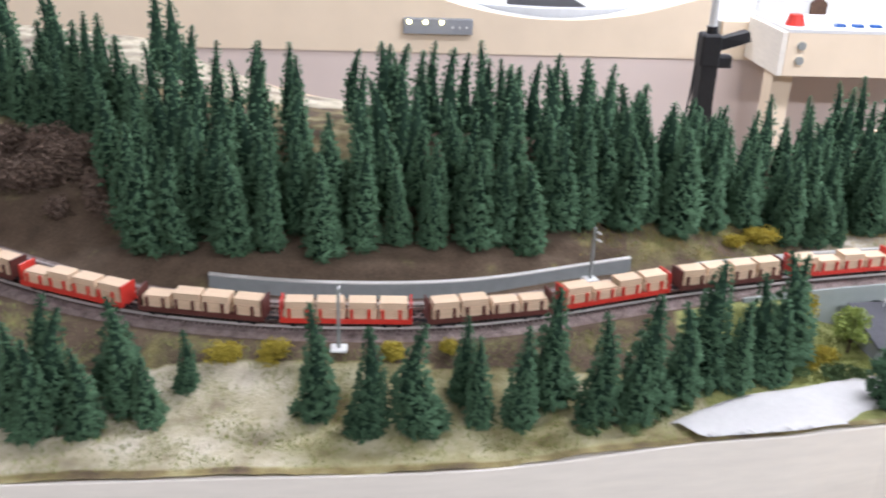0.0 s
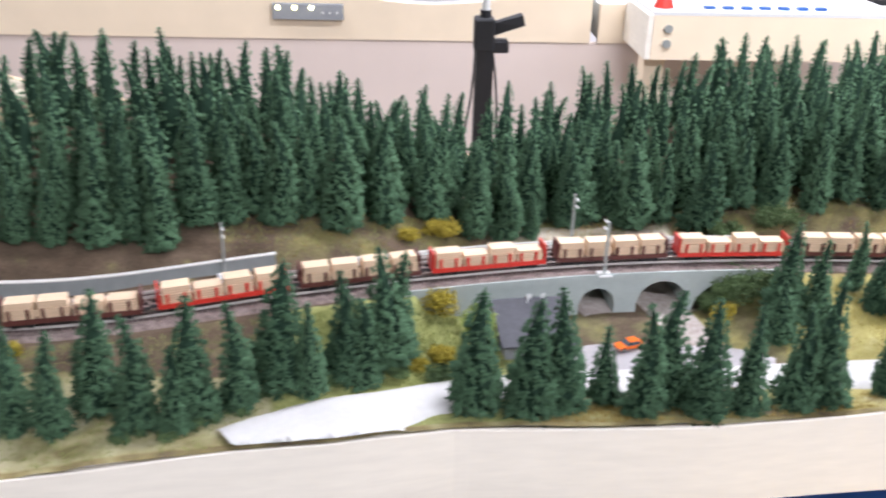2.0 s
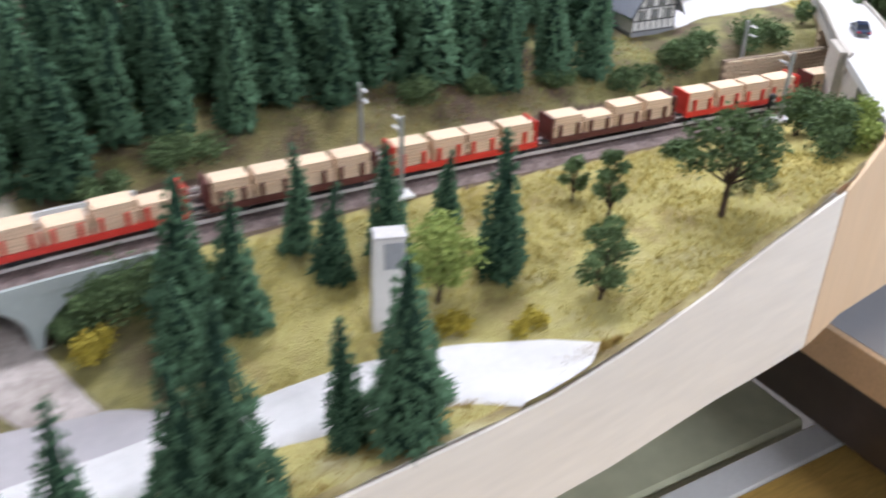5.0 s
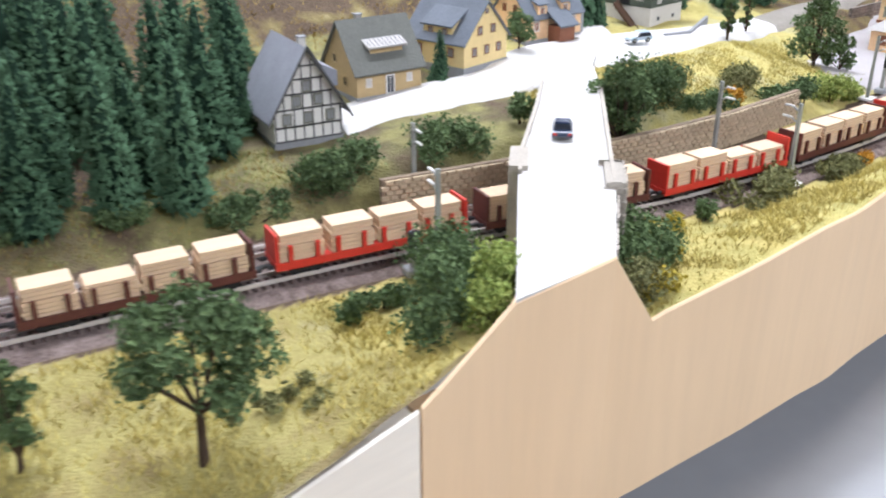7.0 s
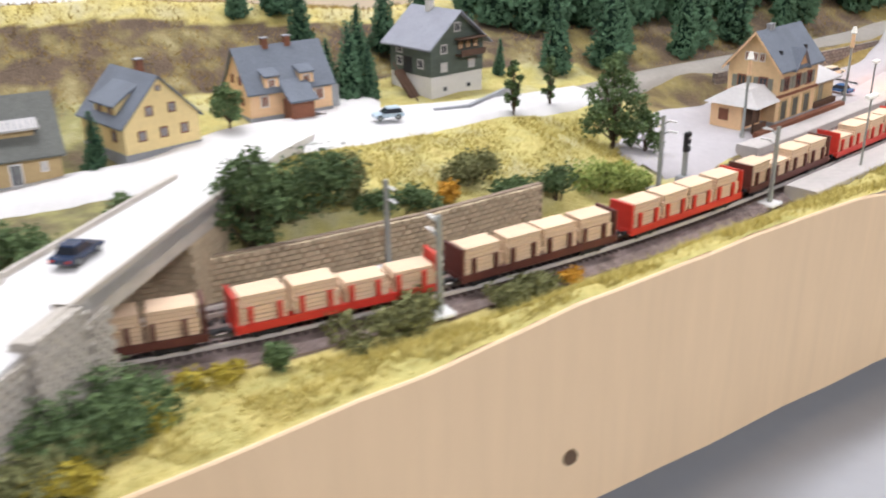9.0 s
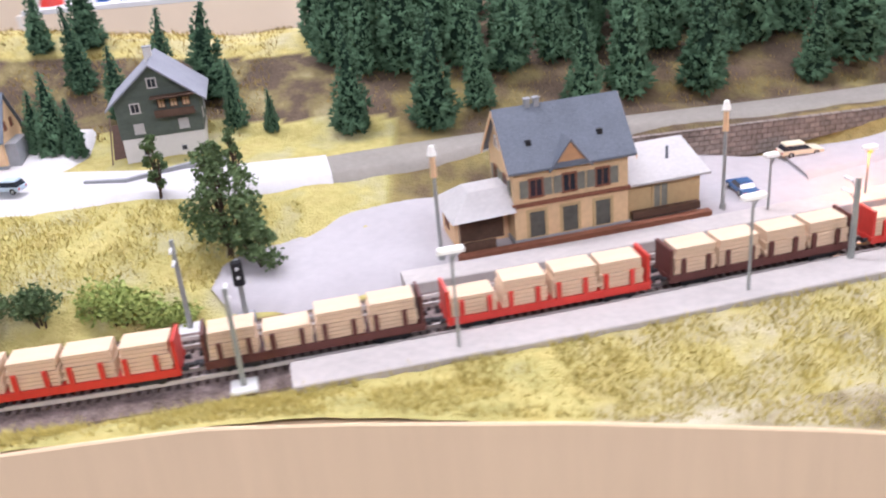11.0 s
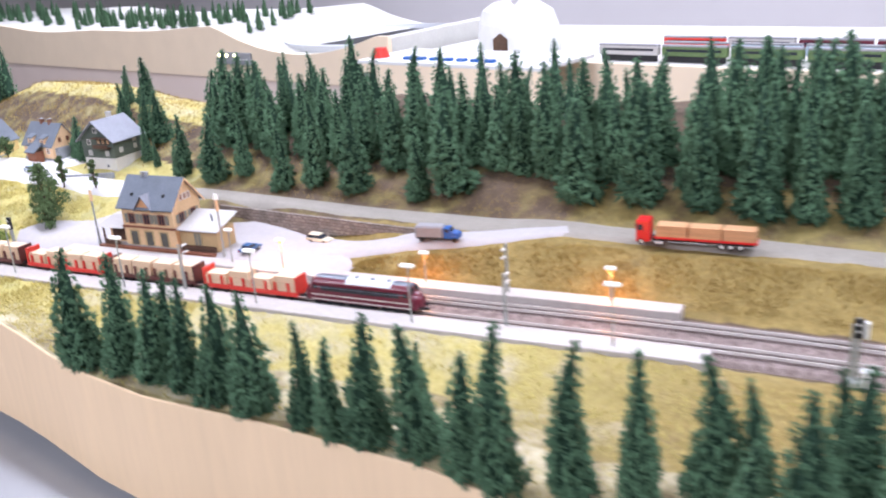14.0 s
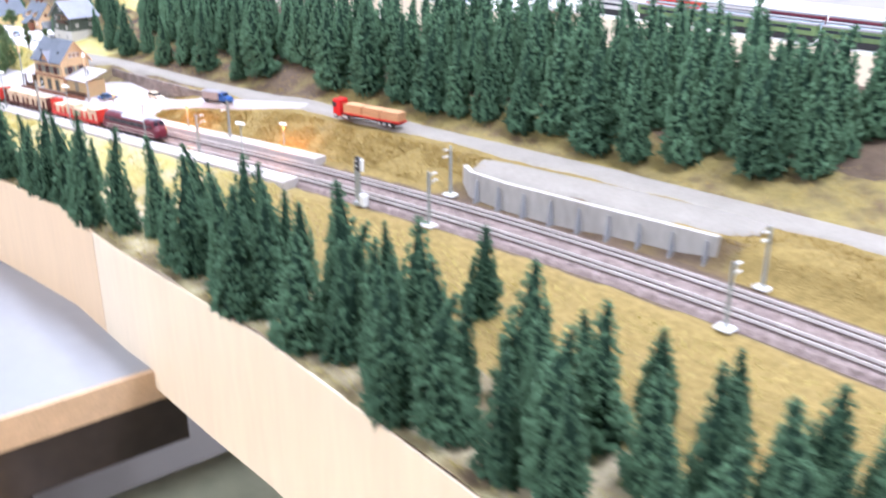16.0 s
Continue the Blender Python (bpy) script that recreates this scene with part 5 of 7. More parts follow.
for x, y, w, h in ((0.325, 0.585, 0.03, 0.008), (0.345, 0.588, 0.034, 0.010), (0.355, 0.612, 0.03, 0.009), (0.37, 0.604, 0.04, 0.012), (0.388, 0.618, 0.036, 0.013), (0.415, 0.634, 0.042, 0.013), (0.447, 0.651, 0.042, 0.014), (0.478, 0.667, 0.04, 0.013), (0.508, 0.676, 0.036, 0.011), (0.553, 0.674, 0.041, 0.014), (0.85, 0.893, 0.044, 0.019), (0.901, 0.9, 0.05, 0.028), (0.813, 0.809, 0.027, 0.025), (0.822, 0.802, 0.04, 0.036), (0.842, 0.796, 0.044, 0.034), (0.806, 0.8, 0.026, 0.022), (0.86, 0.788, 0.034, 0.024), (0.835, 0.815, 0.05, 0.034), (0.87, 0.785, 0.03, 0.02), (1.213, 0.777, 0.036, 0.014), (1.262, 0.882, 0.054, 0.018), (1.309, 0.88, 0.037, 0.03), (1.33, 0.885, 0.039, 0.022), (1.391, 0.875, 0.06, 0.028), (1.195, 0.897, 0.03, 0.016), (1.071, 0.905, 0.036, 0.026), (1.126, 0.905, 0.033, 0.018), (1.452, 0.885, 0.022, 0.025), (1.31, 0.759, 0.036, 0.05), (1.277, 0.762, 0.032, 0.014), (1.525, 0.863, 0.044, 0.049), (1.55, 0.868, 0.06, 0.046), (1.60, 0.862, 0.055, 0.017), (1.721, 0.868, 0.03, 0.03), (1.69, 0.87, 0.04, 0.016)):
    shrub(x, y, w, h, LEAF, "dark green leafy model shrub on the bank")
for x, y, w, h in ((1.267, 0.693, 0.034, 0.046), (1.283, 0.708, 0.034, 0.044), (1.298, 0.73, 0.034, 0.042), (1.257, 0.752, 0.016, 0.018), (1.364, 0.742, 0.03, 0.03), (1.385, 0.722, 0.044, 0.034), (1.404, 0.716, 0.044, 0.026), (1.42, 0.734, 0.022, 0.02), (1.412, 0.742, 0.06, 0.036), (1.488, 0.755, 0.016, 0.018), (1.299, 0.885, 0.029, 0.022), (1.396, 0.738, 0.03, 0.02)):
    shrub(x, y, w, h, LEAF, "leafy green model shrub beside the bridge")
for x, y, w, h in ((1.284, 0.684, 0.022, 0.036), (1.296, 0.697, 0.024, 0.042), (1.308, 0.712, 0.024, 0.042), (1.322, 0.73, 0.024, 0.038), (1.761, 0.872, 0.06, 0.026), (1.79, 0.872, 0.03, 0.018)):
    shrub(x, y, w, h, LEAFBRIGHT, "bright yellow-green flocked hedge on the bank")
for x, y, w, h in ((1.378, 0.699, 0.04, 0.026), (1.395, 0.712, 0.035, 0.02), (1.552, 0.757, 0.07, 0.022), (1.635, 0.766, 0.04, 0.014), (1.618, 0.76, 0.04, 0.016), (1.672, 0.89, 0.034, 0.022), (1.575, 0.872, 0.03, 0.04), (1.656, 0.88, 0.035, 0.024), (1.2, 0.7, 0.05, 0.008), (0.64, 0.765, 0.03, 0.01)):
    shrub(x, y, w, h, LEAFOLIVE, "olive-brown straggling model shrub")
for x, y, w, h in ((1.638, 0.866, 0.021, 0.014), (1.66, 0.768, 0.016, 0.01)):
    shrub(x, y, w, h, LEAFORANGE, "orange flowering model bush")
for x, y, w, h in ((-0.085, 0.852, 0.05, 0.03), (-0.1, 0.88, 0.06, 0.035), (-0.125, 0.865, 0.08, 0.03), (-0.13, 0.905, 0.08, 0.04), (-0.165, 0.89, 0.09, 0.04), (-0.165, 0.93, 0.09, 0.04), (-0.2, 0.91, 0.09, 0.035), (-0.205, 0.955, 0.09, 0.04), (-0.24, 0.93, 0.09, 0.035), (-0.25, 0.98, 0.1, 0.04), (-0.28, 0.955, 0.09, 0.035), (-0.3, 1.0, 0.1, 0.04), (-0.34, 1.0, 0.1, 0.035)):
    shrub(x, y, w, h, SCRUB, "tangled brown leafless scrub on the hillside", 0.0018)
broadleaf(1.165, 0.688, 0.068, 0.075, 0.026, LEAF, "spreading blue-green broadleaf model tree", 12)
broadleaf(0.988, 0.722, 0.055, 0.046, 0.012, LEAFBRIGHT, "lime green broadleaf model tree", 9)
broadleaf(0.584, 0.728, 0.048, 0.034, 0.012, LEAFBRIGHT, "light green broadleaf model tree", 8)
broadleaf(1.105, 0.757, 0.033, 0.022, 0.006, LEAF, "small green broadleaf model tree", 6)
broadleaf(1.11, 0.727, 0.05, 0.024, 0.008, LEAF, "slim green broadleaf model tree", 8)
broadleaf(1.062, 0.672, 0.055, 0.033, 0.006, LEAF, "bushy green broadleaf model tree", 9)
broadleaf(1.51, 0.853, 0.064, 0.045, 0.006, LEAF, "tall leafy green model tree beside the bridge", 11)
broadleaf(1.812, 0.928, 0.078, 0.05, 0.006, LEAF, "tall leafy green model tree beside the yard", 14, taper=1.0)
broadleaf(1.832, 0.915, 0.036, 0.036, 0.003, LEAF, "leafy green model tree beside the yard", 7)
for x, y, h, w in ((1.757, 0.982, 0.048, 0.016), (1.803, 1.0, 0.046, 0.013)):
    broadleaf(x, y, h, w, 0.006, LEAF, "slim green poplar-like model tree by the road", 9)
broadleaf(1.545, 1.013, 0.036, 0.03, 0.01, LEAF, "round green broadleaf model tree by a house", 8)
for x, y, h in ((1.45, 0.984, 0.042), (1.655, 1.066, 0.064), (1.672, 1.06, 0.046), (1.64, 1.07, 0.05), (1.81, 1.09, 0.034), (1.62, 1.085, 0.036), (1.69, 1.12, 0.06), (1.72, 1.14, 0.07), (1.76, 1.135, 0.075), (1.65, 1.15, 0.07)):
    fir(x, y, h, "firs among the houses")


# ---- grass ----
def grass(name, place, count, material, label, size, seed):
    """Short blades standing on the scenery wherever place(x, y) lets them."""
    rng = np.random.default_rng(seed)
    vs, fs, n = [], [], 0
    while n < count:
        x, y = place(rng)
        if x is None:
            continue
        if noise.noise((x * 28, y * 28, seed)) < -0.12:
            if rng.random() < 0.8:
                n += 1
                continue
        z = rough_z(x, y) - 0.0006
        a = rng.uniform(0, 6.283)
        h, w = size * rng.uniform(0.5, 1.25), size * 0.13
        lx, ly = rng.normal(0, 0.5 * h, 2)
        k = len(vs)
        vs += [(x - w * math.cos(a), y - w * math.sin(a), z), (x + w * math.cos(a), y + w * math.sin(a), z), (x + lx, y + ly, z + h)]
        fs.append((k, k + 1, k + 2))
        n += 1
    return tagged(raw(name, vs, fs, material), label, "grass", kind="stuff")


def near_strip(x0, x1, gap=0.026):
    def place(rng):
        x = rng.uniform(x0, x1)
        lo, hi = float(front_y(x)) + 0.002, float(near_y(x)) - gap
        return x, rng.uniform(lo, hi)
    return place


def patch(x0, x1, lo, hi):
    def place(rng):
        x = rng.uniform(x0, x1)
        return x, rng.uniform(lo(x), hi(x))
    return place


grass("grass_front", near_strip(1.375, 2.2, 0.03), 26000, STRAW, "dry yellow static grass along the front edge", 0.0042, 1)
grass("grass_front_east", near_strip(2.1, 3.5, 0.042), 22000, STRAW, "dry yellow static grass below the firs", 0.0042, 2)
grass("grass_bridge_west", near_strip(1.04, 1.27), 9000, STRAW, "dry yellow static grass west of the bridge", 0.0045, 3)
grass("grass_meadow", patch(1.48, 1.85, lambda x: float(near_y(x)) + 0.082, lambda x: 0.94 + (x - 1.48) * 0.13), 14000, STRAW, "dry yellow meadow grass below the village", 0.0038, 4)
grass("grass_slope_east", patch(2.26, 2.76, lambda x: float(near_y(x)) + 0.07, lambda x: float(np.interp(x, (2.26, 2.3, 2.42, 2.6, 2.76), (1.02, 1.035, 1.115, 1.155, 1.18)))), 16000, GOLDGRASS, "golden brown static grass on the slope", 0.004, 5)
grass("grass_slope_east_end", patch(3.04, 3.5, lambda x: float(near_y(x)) + 0.072, lambda x: float(near_y(x)) + 0.13), 6000, GOLDGRASS, "golden brown static grass on the slope", 0.004, 6)
grass("grass_bank_west", patch(0.35, 1.3, lambda x: float(near_y(x)) + 0.066, lambda x: float(near_y(x)) + 0.13), 6000, GOLDGRASS, "brown and olive grass on the bank", 0.0036, 7)
grass("grass_bank_green", patch(0.35, 1.3, lambda x: float(near_y(x)) + 0.066, lambda x: float(near_y(x)) + 0.13), 10000, GREENGRASS, "green tufts among the brown grass", 0.0036, 8)
grass("grass_knoll", patch(0.44, 0.6, lambda x: 0.66, lambda x: float(near_y(x)) - 0.03), 9000, GREENGRASS, "green static grass on the knoll", 0.004, 9)
grass("grass_front_west", near_strip(-0.3, 0.45, 0.03), 20000, GREENGRASS, "patchy green and straw static grass", 0.0036, 10)
grass("grass_valley", patch(0.62, 1.05, lambda x: float(front_y(x)) + 0.003, lambda x: float(np.interp(x, (0.62, 0.85, 1.05), (0.64, 0.66, 0.64)))), 7000, GOLDGRASS, "dry grass under the front firs", 0.0036, 11)
grass("grass_bank_valley", patch(0.85, 1.06, lambda x: 0.7, lambda x: float(near_y(x)) - 0.03), 7000, STRAW, "straw grass on the railway bank", 0.004, 12)
grass("grass_wood_east", patch(1.85, 3.4, lambda x: EAST_EDGE(x) - 0.035, lambda x: EAST_EDGE(x) + 0.06), 8000, GOLDGRASS, "olive brown grass at the wood's edge", 0.0036, 13)
grass("grass_hill_village", patch(1.2, 1.8, lambda x: 1.08, lambda x: 1.31), 12000, GOLDGRASS, "brown and straw grass on the hill", 0.0045, 14)


# ---- masts, lamps, signals ----
def catenary_mast(x, off, h=0.053, scale=1.0):
    p, a = track_point(x, off, -0.0045)
    side = -1 if off > 0 else 1
    ob = thing("catenary_mast", "grey catenary mast with white bracket arms on a base plate", "mast", Matrix.Translation(p) @ Matrix.Rotation(a, 4, "Z"), "catenary masts")
    part("base_plate", Geo().rbox(-0.0065, 0.0065, -0.006, 0.006, 0, 0.0018, 0.0006), MASTWHITE, ob, "pale base plate")
    part("post", Geo().box(-0.0013, 0.0013, -0.0013, 0.0013, 0.0012, h, 0.0003, 0.0003), MAST, ob)
    for zz, ln in ((h - 0.004, 0.011), (h - 0.011, 0.012)):
        g = Geo().rod((0, 0, zz - 0.002), (0, side * ln * 0.5, zz + 0.0012), 0.0006, n=5)
        part("bracket", g, MAST, ob)
        part("insulator_arm", Geo().box(-0.0007, 0.0007, min(side * ln * 0.4, side * ln), max(side * ln * 0.4, side * ln), zz + 0.0006, zz + 0.0016), MASTWHITE, ob, "white arm")
    return ob


for x, off in ((0.135, -0.033), (0.377, 0.054), (0.7, -0.019), (0.69, 0.051), (1.01, -0.019), (1.01, 0.045), (1.327, -0.019), (1.347, 0.058), (1.578, -0.017), (1.581, 0.0475), (1.843, -0.015), (1.815, 0.054), (2.152, -0.016), (2.467, -0.012), (2.445, 0.056), (2.812, -0.022), (2.77, 0.061), (3.118, -0.024), (3.1, 0.062), (3.45, -0.024), (3.44, 0.06)):
    catenary_mast(x, off)


def tall_lamp(x, y):
    ob = thing("yard_lamp", "tall grey yard lamp mast with its glow painted on the top", "lamp", Matrix.Translation((x, y, 0.002)), "tall yard lamps")
    part("pole", Geo().rod((0, 0, 0), (0, 0, 0.066), 0.0013, 0.0009, 8), MAST, ob)
    # Added orange sleeve: the lamp's glow on the pole, put into colour.
    part("collar", Geo().rod((0, 0, 0.050), (0, 0, 0.062), 0.0019, 0.0015, 8), PEACHWALL, ob, "pale orange sleeve painted as lamp glow")
    part("head", Geo().rod((0, 0, 0.063), (0, 0, 0.0685), 0.0028, 0.0015, 8), LAMPWHITE, ob, "white lamp head")
    part("foot", Geo().rod((0, 0, -0.001), (0, 0, 0.004), 0.0022, 0.0018, 8), MAST, ob)


tall_lamp(1.938, 0.92)
tall_lamp(2.11, 0.963)


def platform_lamp(x, off, h, glow):
    p, a = track_point(x, off, 0.0035)
    ob = thing("platform_lamp", "slender platform lamp with a flat white head", "lamp", Matrix.Translation(p) @ Matrix.Rotation(a, 4, "Z"), "platform lamps")
    part("pole", Geo().rod((0, 0, 0), (0, 0, h), 0.0009, 0.0006, 6), MAST, ob)
    s = 0.0062 if off < 0 else 0.0045
    part("head", Geo().rbox(-s, s, -0.0022, 0.0022, h - 0.0006, h + 0.0018, 0.0006), LAMPWHITE, ob, "white lamp head")
    part("arm", Geo().rod((0, 0, h - 0.006), (0.003, 0, h), 0.0005, n=5), MAST, ob)
    if glow:
        part("bulb", Geo().rod((0, 0, h - 0.0025), (0, 0, h - 0.0006), 0.0016, 0.0016, 8), LAMPGLOW, ob, "glowing orange bulb")
        data = bpy.data.lights.new("platform_bulb", "POINT")
        data.energy, data.color, data.shadow_soft_size = 0.06, (1.0, 0.32, 0.05), 0.003
        lamp = new("platform_bulb", data)
        lamp.matrix_world = Matrix.Translation(p + Vector((0, 0, h - 0.006)))


for x in (1.943, 2.088, 2.24, 2.392, 2.556):
    platform_lamp(x, -0.027, 0.05, False)
platform_lamp(2.15, 0.06, 0.034, False)
for x in (2.212, 2.366, 2.533):
    platform_lamp(x, 0.058, 0.029, True)


def light_signal(x, off, h, label, box=False):
    p, a = track_point(x, off, -0.0045)
    ob = thing("light_signal", label, "signal", Matrix.Translation(p) @ Matrix.Rotation(a, 4, "Z"))
    part("foot", Geo().rbox(-0.005, 0.005, -0.0045, 0.0045, 0, 0.004, 0.0008), MAST if box else GREYBASE, ob)
    part("post", Geo().box(-0.0014, 0.0014, -0.0014, 0.0014, 0.003, h), MAST, ob)
    if box:
        part("ladder", Geo().box(-0.0045, -0.002, -0.0012, 0.0012, 0.006, h * 0.9), MAST, ob, "grey ladder frame")
        part("back_plate", Geo().rbox(0.0032, 0.0065, -0.002, 0.002, h - 0.014, h - 0.002, 0.0005), MASTWHITE, ob, "pale back plate")
    part("head", Geo().rbox(-0.003, 0.003, -0.0022, 0.0014, h - 0.014, h, 0.0009), BLACK, ob, "black signal head")
    for k in range(2):
        part("lens", Geo().rod((0, -0.0022, h - 0.004 - 0.005 * k), (0, -0.003, h - 0.004 - 0.005 * k), 0.001, n=8), MASTWHITE, ob)
    if box:
        part("relay_box", Geo().rbox(0.003, 0.010, -0.004, 0.004, 0, 0.012, 0.001), MASTWHITE, ob, "white relay box")


light_signal(1.845, 0.054, 0.036, "black light signal on a grey post")
light_signal(1.311, -0.023, 0.024, "short black light signal beside the track")
light_signal(2.72, -0.021, 0.05, "light signal on a thick grey post with a white box", True)


# ---- vehicles ----
def car(x, y, z, heading, paint, label, length=0.0265, width=0.0108, height=0.0088, estate=False):
    ob = thing("car", label, "car", Matrix.Translation((x, y, z)) @ Matrix.Rotation(radians(heading), 4, "Z"))
    l, w, h = length / 2, width / 2, height
    side = [(-l, 0.0022), (-l, h * 0.5), (-l * 0.92, h * 0.56), (l * 0.45, h * 0.56), (l * 0.95, h * 0.46), (l, h * 0.3), (l * 0.98, 0.0022)]
    part("body", Geo().prism(side, -w, w), paint, ob)
    rear = -l * 0.9 if estate else -l * 0.62
    g = Geo().loft([[(rear - 0.0006, -w * 0.93, h * 0.55), (l * 0.42, -w * 0.93, h * 0.55), (l * 0.42, w * 0.93, h * 0.55), (rear - 0.0006, w * 0.93, h * 0.55)], [(rear + 0.0012, -w * 0.78, h * 0.92), (l * 0.1, -w * 0.78, h * 0.92), (l * 0.1, w * 0.78, h * 0.92), (rear + 0.0012, w * 0.78, h * 0.92)]])
    part("glazing", g, GLASS, ob)
    part("roof", Geo().rbox(rear + 0.0008, l * 0.12, -w * 0.8, w * 0.8, h * 0.9, h, 0.0006), paint, ob)
    for sx in (-0.6, 0.62):
        for sy in (-1, 1):
            wheel = part("wheel", Geo().rod((l * sx, sy * w * 0.72, 0.0021), (l * sx, sy * w * 1.02, 0.0021), 0.0021, n=12), BLACK, ob)
            part("rim", Geo().rod((l * sx, sy * w * 1.0, 0.0021), (l * sx, sy * w * 1.05, 0.0021), 0.0011, n=10), MAST, wheel)
    for sy in (-1, 1):
        part("headlight", Geo().box(l * 0.97, l * 1.01, sy * w * 0.72 - 0.0009, sy * w * 0.72 + 0.0009, h * 0.3, h * 0.42), MASTWHITE, ob)
        part("tail_light", Geo().box(-l * 1.01, -l * 0.97, sy * w * 0.75 - 0.0009, sy * w * 0.75 + 0.0009, h * 0.34, h * 0.48), REDPAINT, ob)
    return ob


car(1.418, 0.803, 0.0466, 50, CARNAVY, "dark blue car with pale trim on the bridge deck")
car(2.127, 0.984, 0.0045, 100, CARBLUE, "blue car parked beside the station")
car(2.18, 1.036, 0.007, 8, CARWHITE, "cream estate car in the station yard", 0.029, 0.0112, 0.0095, True)
car(0.716, 0.737, -0.046, 200, CARORANGE, "bright orange car in the valley yard", 0.026)
car(1.655, 0.99, 0.0385, 172, VANGREY, "pale blue car on the village street", 0.022, 0.0105, 0.009, True)


def lorry():
    ob = thing("lorry", "blue bonneted lorry with a grey canvas body on the ramp", "lorry", Matrix.Translation((2.32, 1.066, 0.0225)) @ Matrix.Rotation(radians(22), 4, "Z") @ Matrix.Scale(0.86, 4))
    part("cargo_body", Geo().rbox(-0.026, 0.008, -0.0075, 0.0075, 0.0055, 0.0185, 0.002), CANVAS, ob, "grey canvas tilt")
    part("chassis", Geo().box(-0.025, 0.024, -0.005, 0.005, 0.003, 0.0055), BLACK, ob)
    part("cab", Geo().prism([(0.009, 0.004), (0.009, 0.0162), (0.0155, 0.0162), (0.0175, 0.0115), (0.025, 0.0105), (0.0265, 0.0085), (0.0265, 0.004)], -0.0066, 0.0066), TRUCKBLUE, ob, "blue cab with bonnet")
    part("windscreen", Geo().add([(0.0158, -0.0058, 0.0158), (0.0158, 0.0058, 0.0158), (0.0176, 0.0058, 0.0118), (0.0176, -0.0058, 0.0118)], [(0, 1, 2, 3)]), GLASS, ob)
    for sy in (-1, 1):
        part("side_window", Geo().box(0.0105, 0.015, sy * 0.0067 - 0.0001, sy * 0.0067 + 0.0001, 0.0118, 0.0152), GLASS, ob)
        part("mudguard", Geo().box(0.0175, 0.0255, sy * 0.0066 - 0.0012, sy * 0.0066 + 0.0012, 0.0055, 0.0075), TRUCKBLUE, ob)
        for sx in (-0.0175, 0.0215):
            part("wheel", Geo().rod((sx, sy * 0.0045, 0.0031), (sx, sy * 0.0074, 0.0031), 0.0031, n=14), BLACK, ob)


lorry()


def timber_truck():
    ob = thing("timber_truck", "red articulated truck loaded with orange timber bundles", "truck", Matrix.Translation((2.548, 1.158, 0.0258)) @ Matrix.Rotation(radians(15), 4, "Z"))
    part("cab", Geo().rbox(-0.054, -0.041, -0.0078, 0.0078, 0.003, 0.0232, 0.0014), TRUCKRED, ob, "red cab")
    part("windscreen", Geo().box(-0.0545, -0.0536, -0.0066, 0.0066, 0.0135, 0.0195), GLASS, ob)
    for sy in (-1, 1):
        part("side_window", Geo().box(-0.0525, -0.0475, sy * 0.0079 - 0.0001, sy * 0.0079 + 0.0001, 0.0135, 0.019), GLASS, ob)
    part("chassis", Geo().box(-0.05, 0.05, -0.005, 0.005, 0.004, 0.0066), BLACK, ob)
    part("load_bed", Geo().box(-0.037, 0.052, -0.0078, 0.0078, 0.0066, 0.0085), TRUCKRED, ob)
    for sx in (-0.049, -0.035, -0.031, 0.022, 0.03, 0.038):
        for sy in (-1, 1):
            wheel = part("wheel", Geo().rod((sx, sy * 0.0048, 0.0031), (sx, sy * 0.0078, 0.0031), 0.0031, n=14), BLACK, ob)
            part("rim", Geo().rod((sx, sy * 0.0077, 0.0031), (sx, sy * 0.008, 0.0031), 0.0016, n=10), MASTWHITE, wheel)
    for k in range(3):
        x0 = -0.036 + 0.0295 * k
        b = thing("timber_bundle", "bundle of orange-brown sawn timber on the truck", "timber", ob.matrix_world.copy(), "timber on the truck")
        for j in range(5):
            for i in range(4):
                s = random.uniform(-0.0006, 0.0006)
                g = Geo().box(x0 + s, x0 + 0.0275 + s, -0.0073 + i * 0.00366, -0.0073 + i * 0.00366 + 0.0034, 0.0086 + j * 0.0021, 0.0086 + j * 0.0021 + 0.0019)
                part("plank", g, TIMBERRED, b)


timber_truck()


# ---- train ----
def track_pose(x):
    p, a = track_point(x, 0.0)
    return Matrix.Translation(p) @ Matrix.Rotation(a, 4, "Z")


def walk_back(x, metres):
    """The x that lies so many metres behind x along the near track."""
    while metres > 0:
        s = min(0.002, metres)
        x -= s / math.hypot(1, float(np.interp(x, NX, NSLOPE)))
        metres -= s
    return x


def wheelset(parent, x, r=0.0029):
    for sy in (-1, 1):
        part("wheel", Geo().rod((x, sy * 0.0037, r), (x, sy * 0.0053, r), r, n=14), BLACK, parent)


